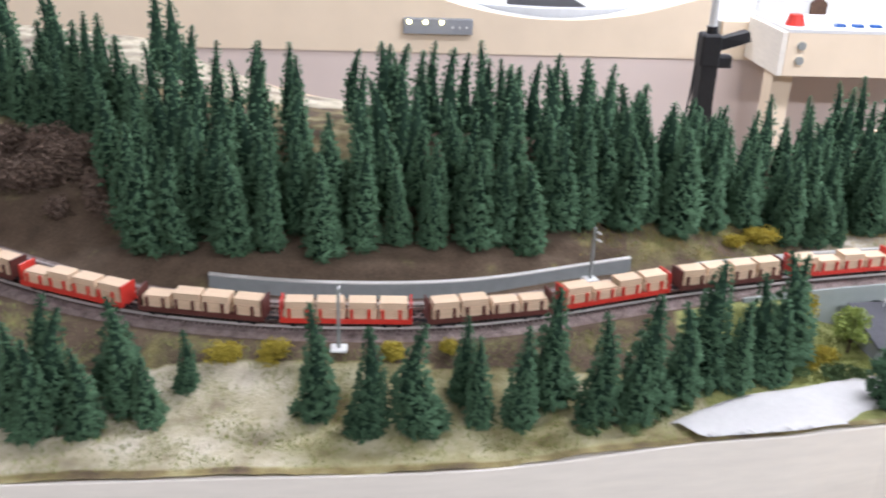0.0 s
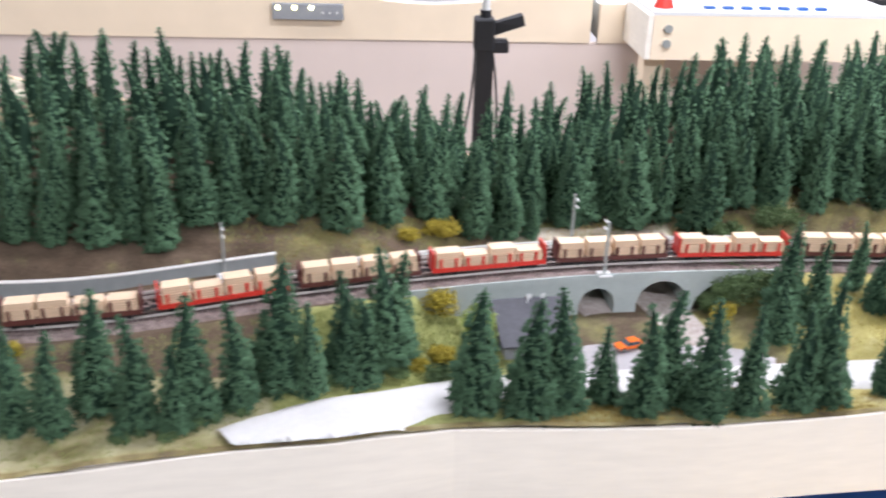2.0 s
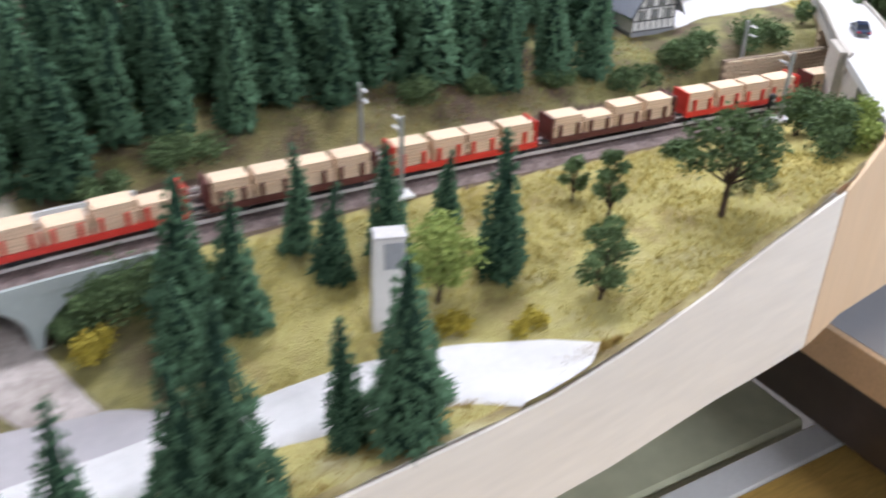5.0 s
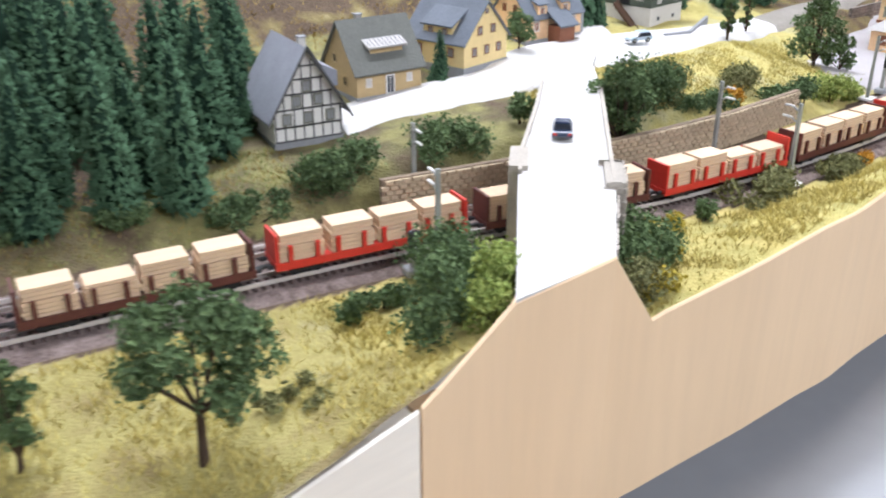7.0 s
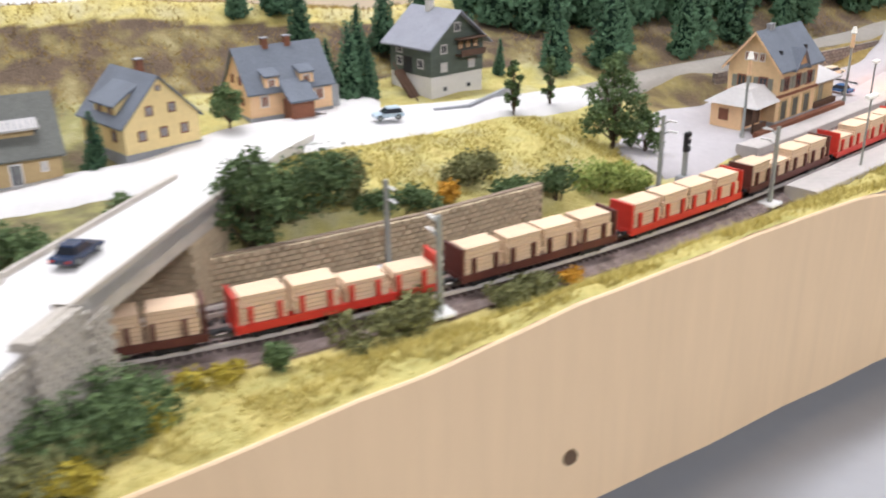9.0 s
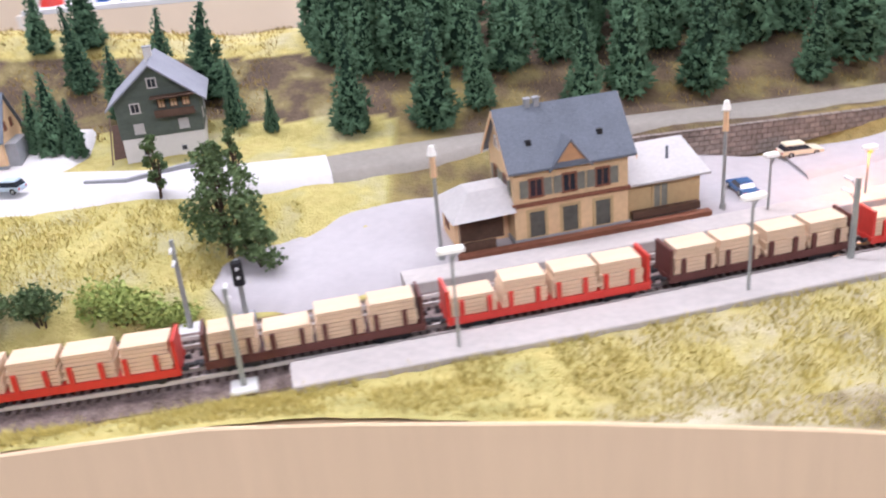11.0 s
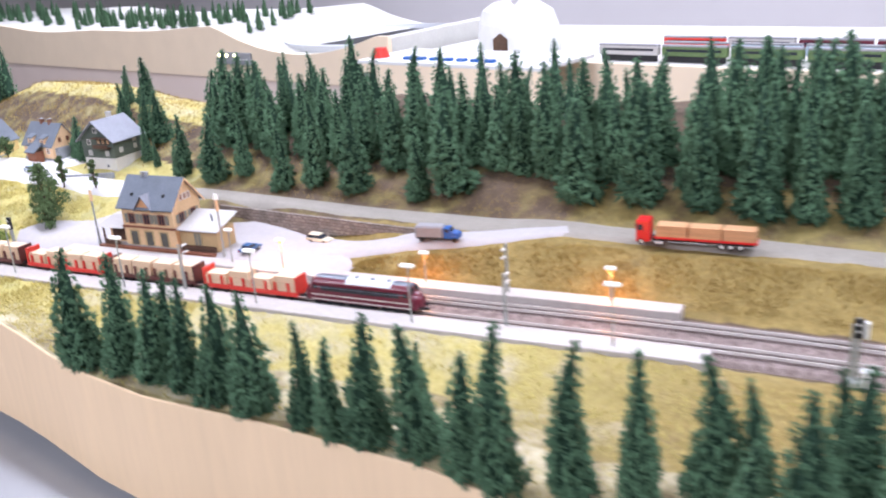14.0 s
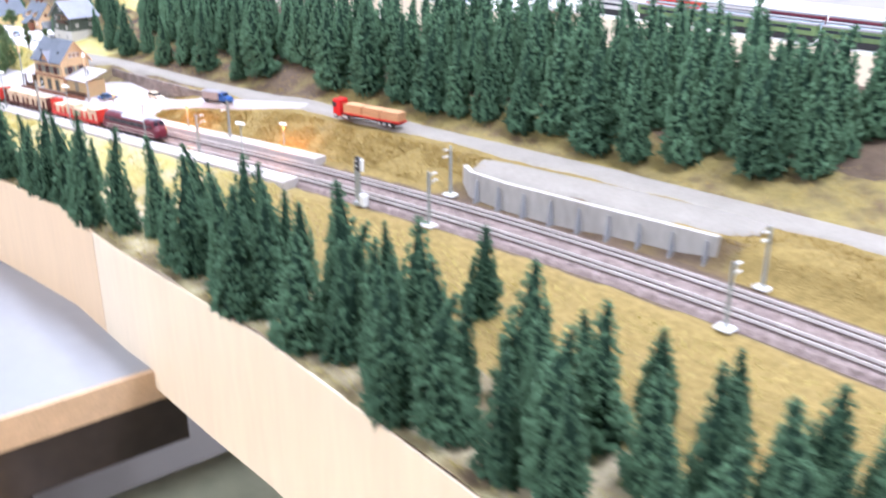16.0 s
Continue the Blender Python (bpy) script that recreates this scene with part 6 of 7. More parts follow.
def locomotive(x):
    ob = thing("diesel_locomotive", "maroon diesel locomotive with dark roof, cream stripes and rounded noses", "locomotive", track_pose(x))

    def ring(px, w, z0, z1, r):
        out = [(px, -w, z0)]
        for k in range(5):
            t = math.pi / 2 * k / 4
            out.append((px, -w + r * (1 - math.cos(t)), z1 - r + r * math.sin(t)))
        for k in range(5):
            t = math.pi / 2 * (1 - k / 4)
            out.append((px, w - r * (1 - math.cos(t)), z1 - r + r * math.sin(t)))
        return out + [(px, w, z0)]

    half = [(-0.0575, 0.0042, 0.0120, 0.003), (-0.0567, 0.0066, 0.0152, 0.0045), (-0.0548, 0.0082, 0.0174, 0.006), (-0.0525, 0.0090, 0.0187, 0.006), (-0.0505, 0.0092, 0.0194, 0.006), (-0.0490, 0.0092, 0.0248, 0.006), (-0.0470, 0.0093, 0.0262, 0.006)]
    rows = half + [(-a, b, c, d) for a, b, c, d in reversed(half)]
    part("body", Geo().loft([ring(a, b, 0.0056, c, d) for a, b, c, d in rows]), MAROON, ob, smooth=False)
    roof = [(-0.0488, 0.0080, 0.0254), (-0.0465, 0.0086, 0.0267), (0.0465, 0.0086, 0.0267), (0.0488, 0.0080, 0.0254)]

    def cap(px, w, z1):
        return [(px, -w - 0.0010, z1 - 0.0085)] + [(px, -w * math.cos(math.pi * k / 8), z1 - 0.0052 + 0.0055 * math.sin(math.pi * k / 8)) for k in range(9)] + [(px, w + 0.0010, z1 - 0.0085)]
    part("roof", Geo().loft([cap(a, b, c) for a, b, c in roof]), LOCOROOF, ob, "dark grey-blue roof", smooth=False)

    def band(px):
        return [(px, -0.0088 * math.cos(math.pi * (0.06 + 0.88 * k / 10)), 0.0268 - 0.0052 + 0.0056 * math.sin(math.pi * (0.06 + 0.88 * k / 10))) for k in range(11)]
    part("roof_band", Geo().strip(band(-0.014), band(0.031)), SILVERBAND, ob, "pale grey roof band")
    for k in range(5):
        part("roof_hatch", Geo().rbox(-0.008 + k * 0.008, -0.004 + k * 0.008, -0.0022, 0.0022, 0.0266, 0.0278, 0.0004), SILVERBAND if k % 2 else LOCOROOF, ob)
    for sy in (-1, 1):
        for z, ln in ((0.0108, 0.0475), (0.0064, 0.0495)):
            part("stripe", Geo().box(-ln, ln, sy * 0.00935 - 0.0002, sy * 0.00935 + 0.0002, z, z + 0.0008), WHITESTRIPE, ob, "cream stripe")
        part("window_band", Geo().box(-0.039, 0.039, sy * 0.00925 - 0.0002, sy * 0.00925 + 0.0002, 0.0152, 0.0200), BANDBLACK, ob, "black window band")
        for px in (-0.0452, 0.0452):
            part("cab_window", Geo().box(px - 0.0022, px + 0.0022, sy * 0.0092 - 0.0002, sy * 0.0092 + 0.0003, 0.0165, 0.0202), GLASS, ob)
        for k in range(4):
            part("grille", Geo().box(-0.03 + 0.017 * k, -0.021 + 0.017 * k, sy * 0.0094 - 0.0001, sy * 0.0094 + 0.0003, 0.0168, 0.0186), GLASS, ob)
    for sx in (-1, 1):
        g = Geo()
        for k in range(9):
            a = math.pi * (k / 8 - 0.5)
            nx, ny = 0.0475 + 0.0092 * math.cos(a) ** 0.7, 0.0094 * math.sin(a)
            g.rod((sx * (nx - 0.0002), ny * 0.98, 0.0112), (sx * (nx - 0.0002), ny * 0.98, 0.0116), 0.00035, n=4)
        pts = [Vector((sx * (0.0475 + 0.0091 * max(0, math.cos(math.pi * (k / 12 - 0.5))) ** 0.6), 0.0094 * math.sin(math.pi * (k / 12 - 0.5)), 0.0)) for k in range(13)]
        for z in (0.0108, 0.0064):
            part("nose_stripe", Geo().strip([p + Vector((0, 0, z)) for p in pts], [p + Vector((0, 0, z + 0.0008)) for p in pts]), WHITESTRIPE, ob, "cream stripe")
        for sy in (-1, 1):
            part("windscreen", Geo().add([(sx * 0.0507, sy * 0.0012, 0.0199), (sx * 0.0507, sy * 0.0076, 0.0196), (sx * 0.0493, sy * 0.0068, 0.0241), (sx * 0.0493, sy * 0.0012, 0.0244)], [(0, 1, 2, 3)]), GLASS, ob)
            part("buffer", Geo().rod((sx * 0.0555, sy * 0.0055, 0.0066), (sx * 0.0592, sy * 0.0055, 0.0066), 0.0013, 0.0016, 8), BLACK, ob)
            part("headlight", Geo().rod((sx * 0.0552, sy * 0.0052, 0.0098), (sx * 0.0566, sy * 0.0052, 0.0098), 0.0011, n=8), LAMPWHITE, ob)
        part("top_light", Geo().rod((sx * 0.0535, 0, 0.0155), (sx * 0.0556, 0, 0.0152), 0.0013, n=8), LAMPWHITE, ob)
        part("coupler", Geo().box(min(sx * 0.055, sx * 0.063), max(sx * 0.055, sx * 0.063), -0.0014, 0.0014, 0.0042, 0.006), BLACK, ob)
        bogie = part("bogie", Geo().box(sx * 0.034 - 0.0155, sx * 0.034 + 0.0155, -0.0072, 0.0072, 0.002, 0.0056, 0.001, 0.0005), BLACK, ob)
        for k in (-0.011, 0.0, 0.011):
            wheelset(bogie, sx * 0.034 + k)
    part("fuel_tank", Geo().rbox(-0.014, 0.014, -0.0078, 0.0078, 0.0018, 0.0056, 0.0008), BLACK, ob)
    return ob


LOCO_X = 2.335
locomotive(LOCO_X)


def wagon(paint, label):
    ob = thing("timber_wagon", label, "wagon", None, "timber wagons")
    part("frame", Geo().box(-0.0535, 0.0535, -0.0085, 0.0085, 0.0062, 0.0088), paint, ob)
    for sx in (-1, 1):
        part("end_board", Geo().prism([(sx * 0.0515, 0.0088), (sx * 0.0515, 0.0238), (sx * 0.0531, 0.0238), (sx * 0.0531, 0.0088)], -0.0086, 0.0086), paint, ob)
        bogie = part("bogie", Geo().box(sx * 0.037 - 0.009, sx * 0.037 + 0.009, -0.007, 0.007, 0.0022, 0.0058), BLACK, ob)
        for k in (-0.006, 0.006):
            wheelset(bogie, sx * 0.037 + k)
        part("coupler", Geo().box(min(sx * 0.053, sx * 0.0592), max(sx * 0.053, sx * 0.0592), -0.0012, 0.0012, 0.0045, 0.006), BLACK, ob)
        for sy in (-1, 1):
            part("buffer", Geo().rod((sx * 0.0535, sy * 0.0055, 0.0068), (sx * 0.0566, sy * 0.0055, 0.0068), 0.001, 0.0014, 8), BLACK, ob)
    for sy in (-1, 1):
        part("side_sill", Geo().box(-0.0535, 0.0535, sy * 0.0087 - 0.0004, sy * 0.0087 + 0.0004, 0.0052, 0.0092), paint, ob)
        for k in range(8):
            px = -0.0455 + 0.0125 * k + (0.0015 if k % 2 else 0)
            part("stake", Geo().box(px - 0.0011, px + 0.0011, sy * 0.0086 - 0.0007, sy * 0.0086 + 0.0007, 0.0088, 0.0178), paint, ob)
    return ob


def timber_stack(seed, tall):
    rng = random.Random(seed)
    ob = thing("timber_stack", "stack of pale sawn planks loaded on a wagon", "timber", None, "timber stacks on the wagons")
    for name, z0, n, inset in (("lower_load", 0.0089, 4, 0.0), ("upper_load", 0.0089 + 4 * 0.0021, 3 if tall else 1, 0.0007)):
        rings = []
        for j in range(n):
            s, w = rng.uniform(-0.0005, 0.0005), inset + rng.uniform(0, 0.0003)
            for h, d in ((0.0, 0.0), (0.00165, 0.0), (0.00175, 0.0005), (0.0021, 0.0005)):
                rings.append([(-0.0118 + s + w + d, -0.0077 + w + d, z0 + j * 0.0021 + h), (0.0118 + s - w - d, -0.0077 + w + d, z0 + j * 0.0021 + h), (0.0118 + s - w - d, 0.0077 - w - d, z0 + j * 0.0021 + h), (-0.0118 + s + w + d, 0.0077 - w - d, z0 + j * 0.0021 + h)])
        part(name, Geo().loft(rings[:-2]), TIMBER, ob)
    return ob


red, brown = wagon(REDPAINT, "bright red bogie wagon loaded with sawn timber"), wagon(BROWNPAINT, "dark brown bogie wagon loaded with sawn timber")
stacks = [timber_stack(s, t) for s, t in ((1, True), (2, True), (3, False))]
at_x, index, used = walk_back(LOCO_X, 0.1185), 0, set()
load_rng = random.Random(5)
while at_x > -0.55:
    m = track_pose(at_x)
    proto = (red, brown)[index % 2]
    if proto.name in used:
        copy_thing(proto, m)
    else:
        proto.matrix_world = m
        used.add(proto.name)
    for k in range(4):
        s = stacks[load_rng.choice((0, 0, 1, 1, 2))]
        sm = m @ Matrix.Translation((-0.0385 + 0.0257 * k + load_rng.uniform(-0.0008, 0.0008), 0, 0))
        if s.name in used:
            copy_thing(s, sm)
        else:
            s.matrix_world = sm
            used.add(s.name)
    at_x, index = walk_back(at_x, 0.1175), index + 1
for s in stacks:
    if s.name not in used:
        s.matrix_world = Matrix.Translation((-0.6, 1.0, -0.3))


# ---- houses ----
def heading_pose(a, b, z):
    """Front left and right base corners to a pose: x along the front, y into the house. Also the front's width."""
    d = math.hypot(b[0] - a[0], b[1] - a[1])
    return Matrix.Translation((a[0], a[1], z)) @ Matrix.Rotation(math.atan2(b[1] - a[1], b[0] - a[0]), 4, "Z"), d


def gabled(parent, x0, x1, y0, y1, z0, h, rise, along, wall, roof, over=0.003, thick=0.0011, wall_name="wall", wall_label="", roof_label=""):
    """Walls with two gables and two roof slabs; the ridge runs along x or y."""
    zt, zr = z0 + h, z0 + h + rise
    if along == "x":
        ym = (y0 + y1) / 2
        ring = lambda x: [(x, y0, z0), (x, y0, zt), (x, ym, zr), (x, y1, zt), (x, y1, z0)]
        part(wall_name, Geo().loft([ring(x0), ring(x1)]), wall, parent, wall_label)
        k = rise / (ym - y0)
        for s, ye in ((-1, y0 - over), (1, y1 + over)):
            ze = zt - over * k
            g = Geo().loft([[(x, ym, zr), (x, ym, zr + thick), (x, ye, ze + thick), (x, ye, ze)] for x in (x0 - over, x1 + over)])
            part("roof", g, roof, parent, roof_label)
    else:
        xm = (x0 + x1) / 2
        ring = lambda y: [(x0, y, z0), (x0, y, zt), (xm, y, zr), (x1, y, zt), (x1, y, z0)]
        part(wall_name, Geo().loft([ring(y0), ring(y1)]), wall, parent, wall_label)
        k = rise / (xm - x0)
        for s, xe in ((-1, x0 - over), (1, x1 + over)):
            ze = zt - over * k
            g = Geo().loft([[(xm, y, zr), (xm, y, zr + thick), (xe, y, ze + thick), (xe, y, ze)] for y in (y0 - over, y1 + over)])
            part("roof", g, roof, parent, roof_label)


def opening(parent, face, at, u, z, a, b, frame_mat=MASTWHITE, pane_mat=GLASS, name="window", shutters=None, bars=True):
    """A window or door in a wall face: frame, pane and cross bar, standing a little proud. face: f, b (y = at) or l, r (x = at)."""
    s = -1 if face in "fl" else 1

    def slab(u0, u1, z0, z1, p0, p1):
        lo, hi = sorted((at + s * p0, at + s * p1))
        return Geo().box(u0, u1, lo, hi, z0, z1) if face in "fb" else Geo().box(lo, hi, u0, u1, z0, z1)
    w = part(name, slab(u - a / 2, u + a / 2, z - b / 2, z + b / 2, -0.0004, 0.0003), pane_mat, parent)
    t = min(a, b) * 0.13
    for q in ((u - a / 2 - t, u - a / 2 + t * 0.3, z - b / 2, z + b / 2), (u + a / 2 - t * 0.3, u + a / 2 + t, z - b / 2, z + b / 2), (u - a / 2 - t, u + a / 2 + t, z + b / 2 - t * 0.3, z + b / 2 + t), (u - a / 2 - t * 1.3, u + a / 2 + t * 1.3, z - b / 2 - t, z - b / 2 + t * 0.3)):
        part("frame_bar", slab(*q, -0.0004, 0.0006), frame_mat, w)
    if bars:
        part("frame_bar", slab(u - t * 0.3, u + t * 0.3, z - b / 2, z + b / 2, 0.0003, 0.0005), frame_mat, w)
    if shutters:
        for q in (u - a * 0.95, u + a * 0.95):
            part("shutter", slab(q - a * 0.33, q + a * 0.33, z - b / 2, z + b / 2, -0.0004, 0.0007), shutters, w)
    return w


def chimney(parent, x, y, z0, z1, r=0.0022, material=REDWOOD):
    c = part("chimney", Geo().box(x - r, x + r, y - r, y + r, z0, z1), material, parent)
    part("cap", Geo().box(x - r * 1.25, x + r * 1.25, y - r * 1.25, y + r * 1.25, z1, z1 + 0.0008), GREYBASE, c)


def half_timbered():
    m, w = heading_pose((1.300, 0.937), (1.3455, 0.934), 0.020)
    ob = thing("half_timbered_house", "white half-timbered house with a steep grey slate roof", "house", m)
    d, h, rise = 0.055, 0.022, 0.036
    part("plinth", Geo().box(-0.0006, w + 0.0006, -0.0006, d, -0.006, 0.004), GREYBASE, ob)
    gabled(ob, 0, w, 0, d, 0.0035, h, rise, "y", BRIGHTRENDER, SLATEPALE, 0.005)
    part("side_wing", Geo().loft([[(w - 0.012, y, 0.03), (w - 0.012, y, 0.049), (w + 0.007, y, 0.040), (w + 0.007, y, 0.030)] for y in (0.022, d + 0.003)]), SLATEPALE, ob, "grey side dormer roof")

    def beam(x0, z0, x1, z1, t=0.00055):
        a = Vector((x1 - x0, 0, z1 - z0)).normalized()
        nx, nz = -a.z * t, a.x * t
        part("beam", Geo().loft([[(x0 + nx, y, z0 + nz), (x1 + nx, y, z1 + nz), (x1 - nx, y, z1 - nz), (x0 - nx, y, z0 - nz)] for y in (-0.0005, 0.0004)]), BEAM, ob)
    for z in (0.0045, 0.0135, 0.0245, 0.034, 0.043, 0.051):
        half = w / 2 if z < 0.0255 else w / 2 * max(0.05, 1 - (z - 0.0255) / rise)
        beam(w / 2 - half + 0.0006, z, w / 2 + half - 0.0006, z)
    for k in range(8):
        x = 0.001 + (w - 0.002) * k / 7
        top = 0.0255 + rise * (1 - abs(x - w / 2) / (w / 2))
        beam(x, 0.004, x, max(0.025, top - 0.002), 0.00036)
    for x, z in ((0.0085, 0.0185), (0.0225, 0.0185), (0.0375, 0.0185), (0.0155, 0.0295), (0.030, 0.0295), (0.0225, 0.0385)):
        opening(ob, "f", -0.0003, x, z, 0.0048, 0.0062, SHUTTER, GREYBASE)
    chimney(ob, w * 0.56, 0.012, 0.052, 0.066, material=WHITEWALL)
    for s in (-1, 1):
        g = Geo().loft([[(w / 2, y, 0.0624), (w / 2, y, 0.0646), (w / 2 + s * (w / 2 + 0.005), y, 0.0182), (w / 2 + s * (w / 2 + 0.005), y, 0.016)] for y in (-0.0062, -0.0050)])
        part("barge_board", g, BEAM, ob)


def ochre_house():
    m, w = heading_pose((1.379, 0.977), (1.432, 0.979), 0.0295)
    ob = thing("ochre_house", "ochre house with a dark slate roof and solar dormer", "house", m)
    d = 0.046
    part("plinth", Geo().box(-0.0005, w + 0.0005, -0.0005, d, -0.006, 0.003), GREYBASE, ob)
    gabled(ob, 0, w, 0, d, 0.0025, 0.0195, 0.030, "x", OCHREWALL, OLIVESLATE, 0.003)
    dz = 0.022
    part("dormer", Geo().loft([[(x, 0.006, dz + 0.005), (x, 0.006, dz + 0.0125), (x, 0.019, dz + 0.0185), (x, 0.019, dz + 0.005)] for x in (0.015, 0.041)]), OCHREWALL, ob, "ochre dormer wall")
    panel_ob = part("solar_roof", Geo().loft([[(x, 0.0035, dz + 0.0125), (x, 0.0035, dz + 0.0138), (x, 0.0205, dz + 0.0215), (x, 0.0205, dz + 0.0202)] for x in (0.012, 0.044)]), GREYWHITE, ob, "pale grey solar panel roof")
    for k in range(9):
        x = 0.0145 + k * 0.0034
        part("panel_joint", Geo().loft([[(x + e, 0.004, dz + 0.0140), (x + e, 0.004, dz + 0.0143), (x + e, 0.0202, dz + 0.0217), (x + e, 0.0202, dz + 0.0214)] for e in (-0.0002, 0.0002)]), SLATE, panel_ob)
    opening(ob, "f", 0, 0.027, 0.0095, 0.0058, 0.0125, MASTWHITE, GLASS, "door")
    for x in (0.0095, 0.043):
        opening(ob, "f", 0, x, 0.0125, 0.0036, 0.0056, WHITEWALL, GREYWHITE)
    opening(ob, "l", 0, 0.016, 0.012, 0.005, 0.006, OCHREWALL, GLASS)
    opening(ob, "l", 0, 0.03, 0.026, 0.005, 0.006, OCHREWALL, GLASS)
    chimney(ob, 0.017, 0.026, 0.045, 0.055, material=GREYWHITE)


def yellow_house():
    m, w = heading_pose((1.4705, 0.9805), (1.521, 0.9965), 0.0375)
    ob = thing("yellow_house", "bright yellow gabled house with a grey slate roof", "house", m)
    d = 0.058
    part("plinth", Geo().box(-0.0005, w + 0.0005, -0.0005, d, -0.007, 0.0032), GREYBASE, ob)
    gabled(ob, 0, w, 0, d, 0.003, 0.019, 0.027, "y", YELLOWWALL, SLATE, 0.0025)
    for x in (0.012, 0.027, 0.042):
        opening(ob, "f", 0, x, 0.0135, 0.0044, 0.0058, REDWOOD, GREYBASE)
    for x in (0.0185, 0.0345):
        opening(ob, "f", 0, x, 0.0285, 0.0042, 0.0055, REDWOOD, GREYBASE)
    opening(ob, "f", 0, w / 2, 0.042, 0.0028, 0.003, REDWOOD, GREYBASE, bars=False)
    for y in (0.013, 0.044):
        opening(ob, "l", 0, y, 0.0135, 0.0046, 0.006, REDWOOD, GREYBASE)
    part("dormer", Geo().loft([[(0.003, y, 0.024), (0.003, y, 0.0315), (0.016, y, 0.039), (0.016, y, 0.024)] for y in (0.014, 0.042)]), YELLOWWALL, ob, "yellow dormer wall")
    part("dormer_roof", Geo().loft([[(0.0005, y, 0.0312), (0.0005, y, 0.0324), (0.0205, y, 0.0438), (0.0205, y, 0.0426)] for y in (0.012, 0.044)]), SLATE, ob)
    for y in (0.021, 0.035):
        opening(ob, "l", 0.003, y, 0.0275, 0.0038, 0.0042, REDWOOD, GREYBASE)
    chimney(ob, w * 0.62, 0.033, 0.04, 0.055)


def peach_house():
    m, w = heading_pose((1.566, 1.03), (1.632, 1.0385), 0.036)
    ob = thing("peach_house", "peach-coloured house with dark mansard roof, dormers and porch", "house", m)
    d = 0.042
    part("plinth", Geo().box(-0.0005, w + 0.0005, -0.0005, d, -0.008, 0.0055), GREYBASE, ob)
    gabled(ob, 0, w, 0, d, 0.005, 0.02, 0.027, "x", PEACHWALL, SLATE, 0.0025)
    for x, a in ((0.018, 0.011), (0.046, 0.011)):
        part("dormer", Geo().loft([[(q, 0.0005, 0.024), (q, 0.0005, 0.0335), (q, 0.012, 0.0375), (q, 0.012, 0.024)] for q in (x - a / 2, x + a / 2)]), PEACHWALL, ob, "peach dormer wall")
        part("dormer_roof", Geo().loft([[(q, -0.0015, 0.0332), (q, -0.0015, 0.0344), (q, 0.0145, 0.0402), (q, 0.0145, 0.039)] for q in (x - a / 2 - 0.001, x + a / 2 + 0.001)]), SLATE, ob)
        opening(ob, "f", 0.0005, x, 0.0285, 0.0044, 0.0055, WHITEWALL, REDWOOD, shutters=PEACHWALL)
    porch = part("porch", Geo().box(0.026, 0.044, -0.014, 0.0, -0.006, 0.0165), REDWOOD, ob, "dark red-brown porch")
    part("porch_roof", Geo().loft([[(q, -0.017, 0.0158), (q, -0.017, 0.0172), (q, 0.004, 0.0305), (q, 0.004, 0.0292)] for q in (0.0235, 0.0465)]), SLATE, porch)
    for x in (0.0115, 0.056):
        opening(ob, "f", 0, x, 0.0165, 0.005, 0.0075, WHITEWALL, REDWOOD)
    for y, z in ((0.012, 0.016), (0.03, 0.016), (0.014, 0.0305), (0.027, 0.0305)):
        opening(ob, "l", 0, y, z, 0.0036, 0.0055, REDWOOD, REDWOOD)
        opening(ob, "r", w, y, z, 0.0036, 0.0055, REDWOOD, REDWOOD)
    chimney(ob, 0.024, 0.021, 0.047, 0.0575), chimney(ob, 0.042, 0.021, 0.047, 0.0575)
    part("annex", Geo().box(w, w + 0.008, 0.004, 0.03, -0.006, 0.02), GREYBASE, ob, "dark annex")


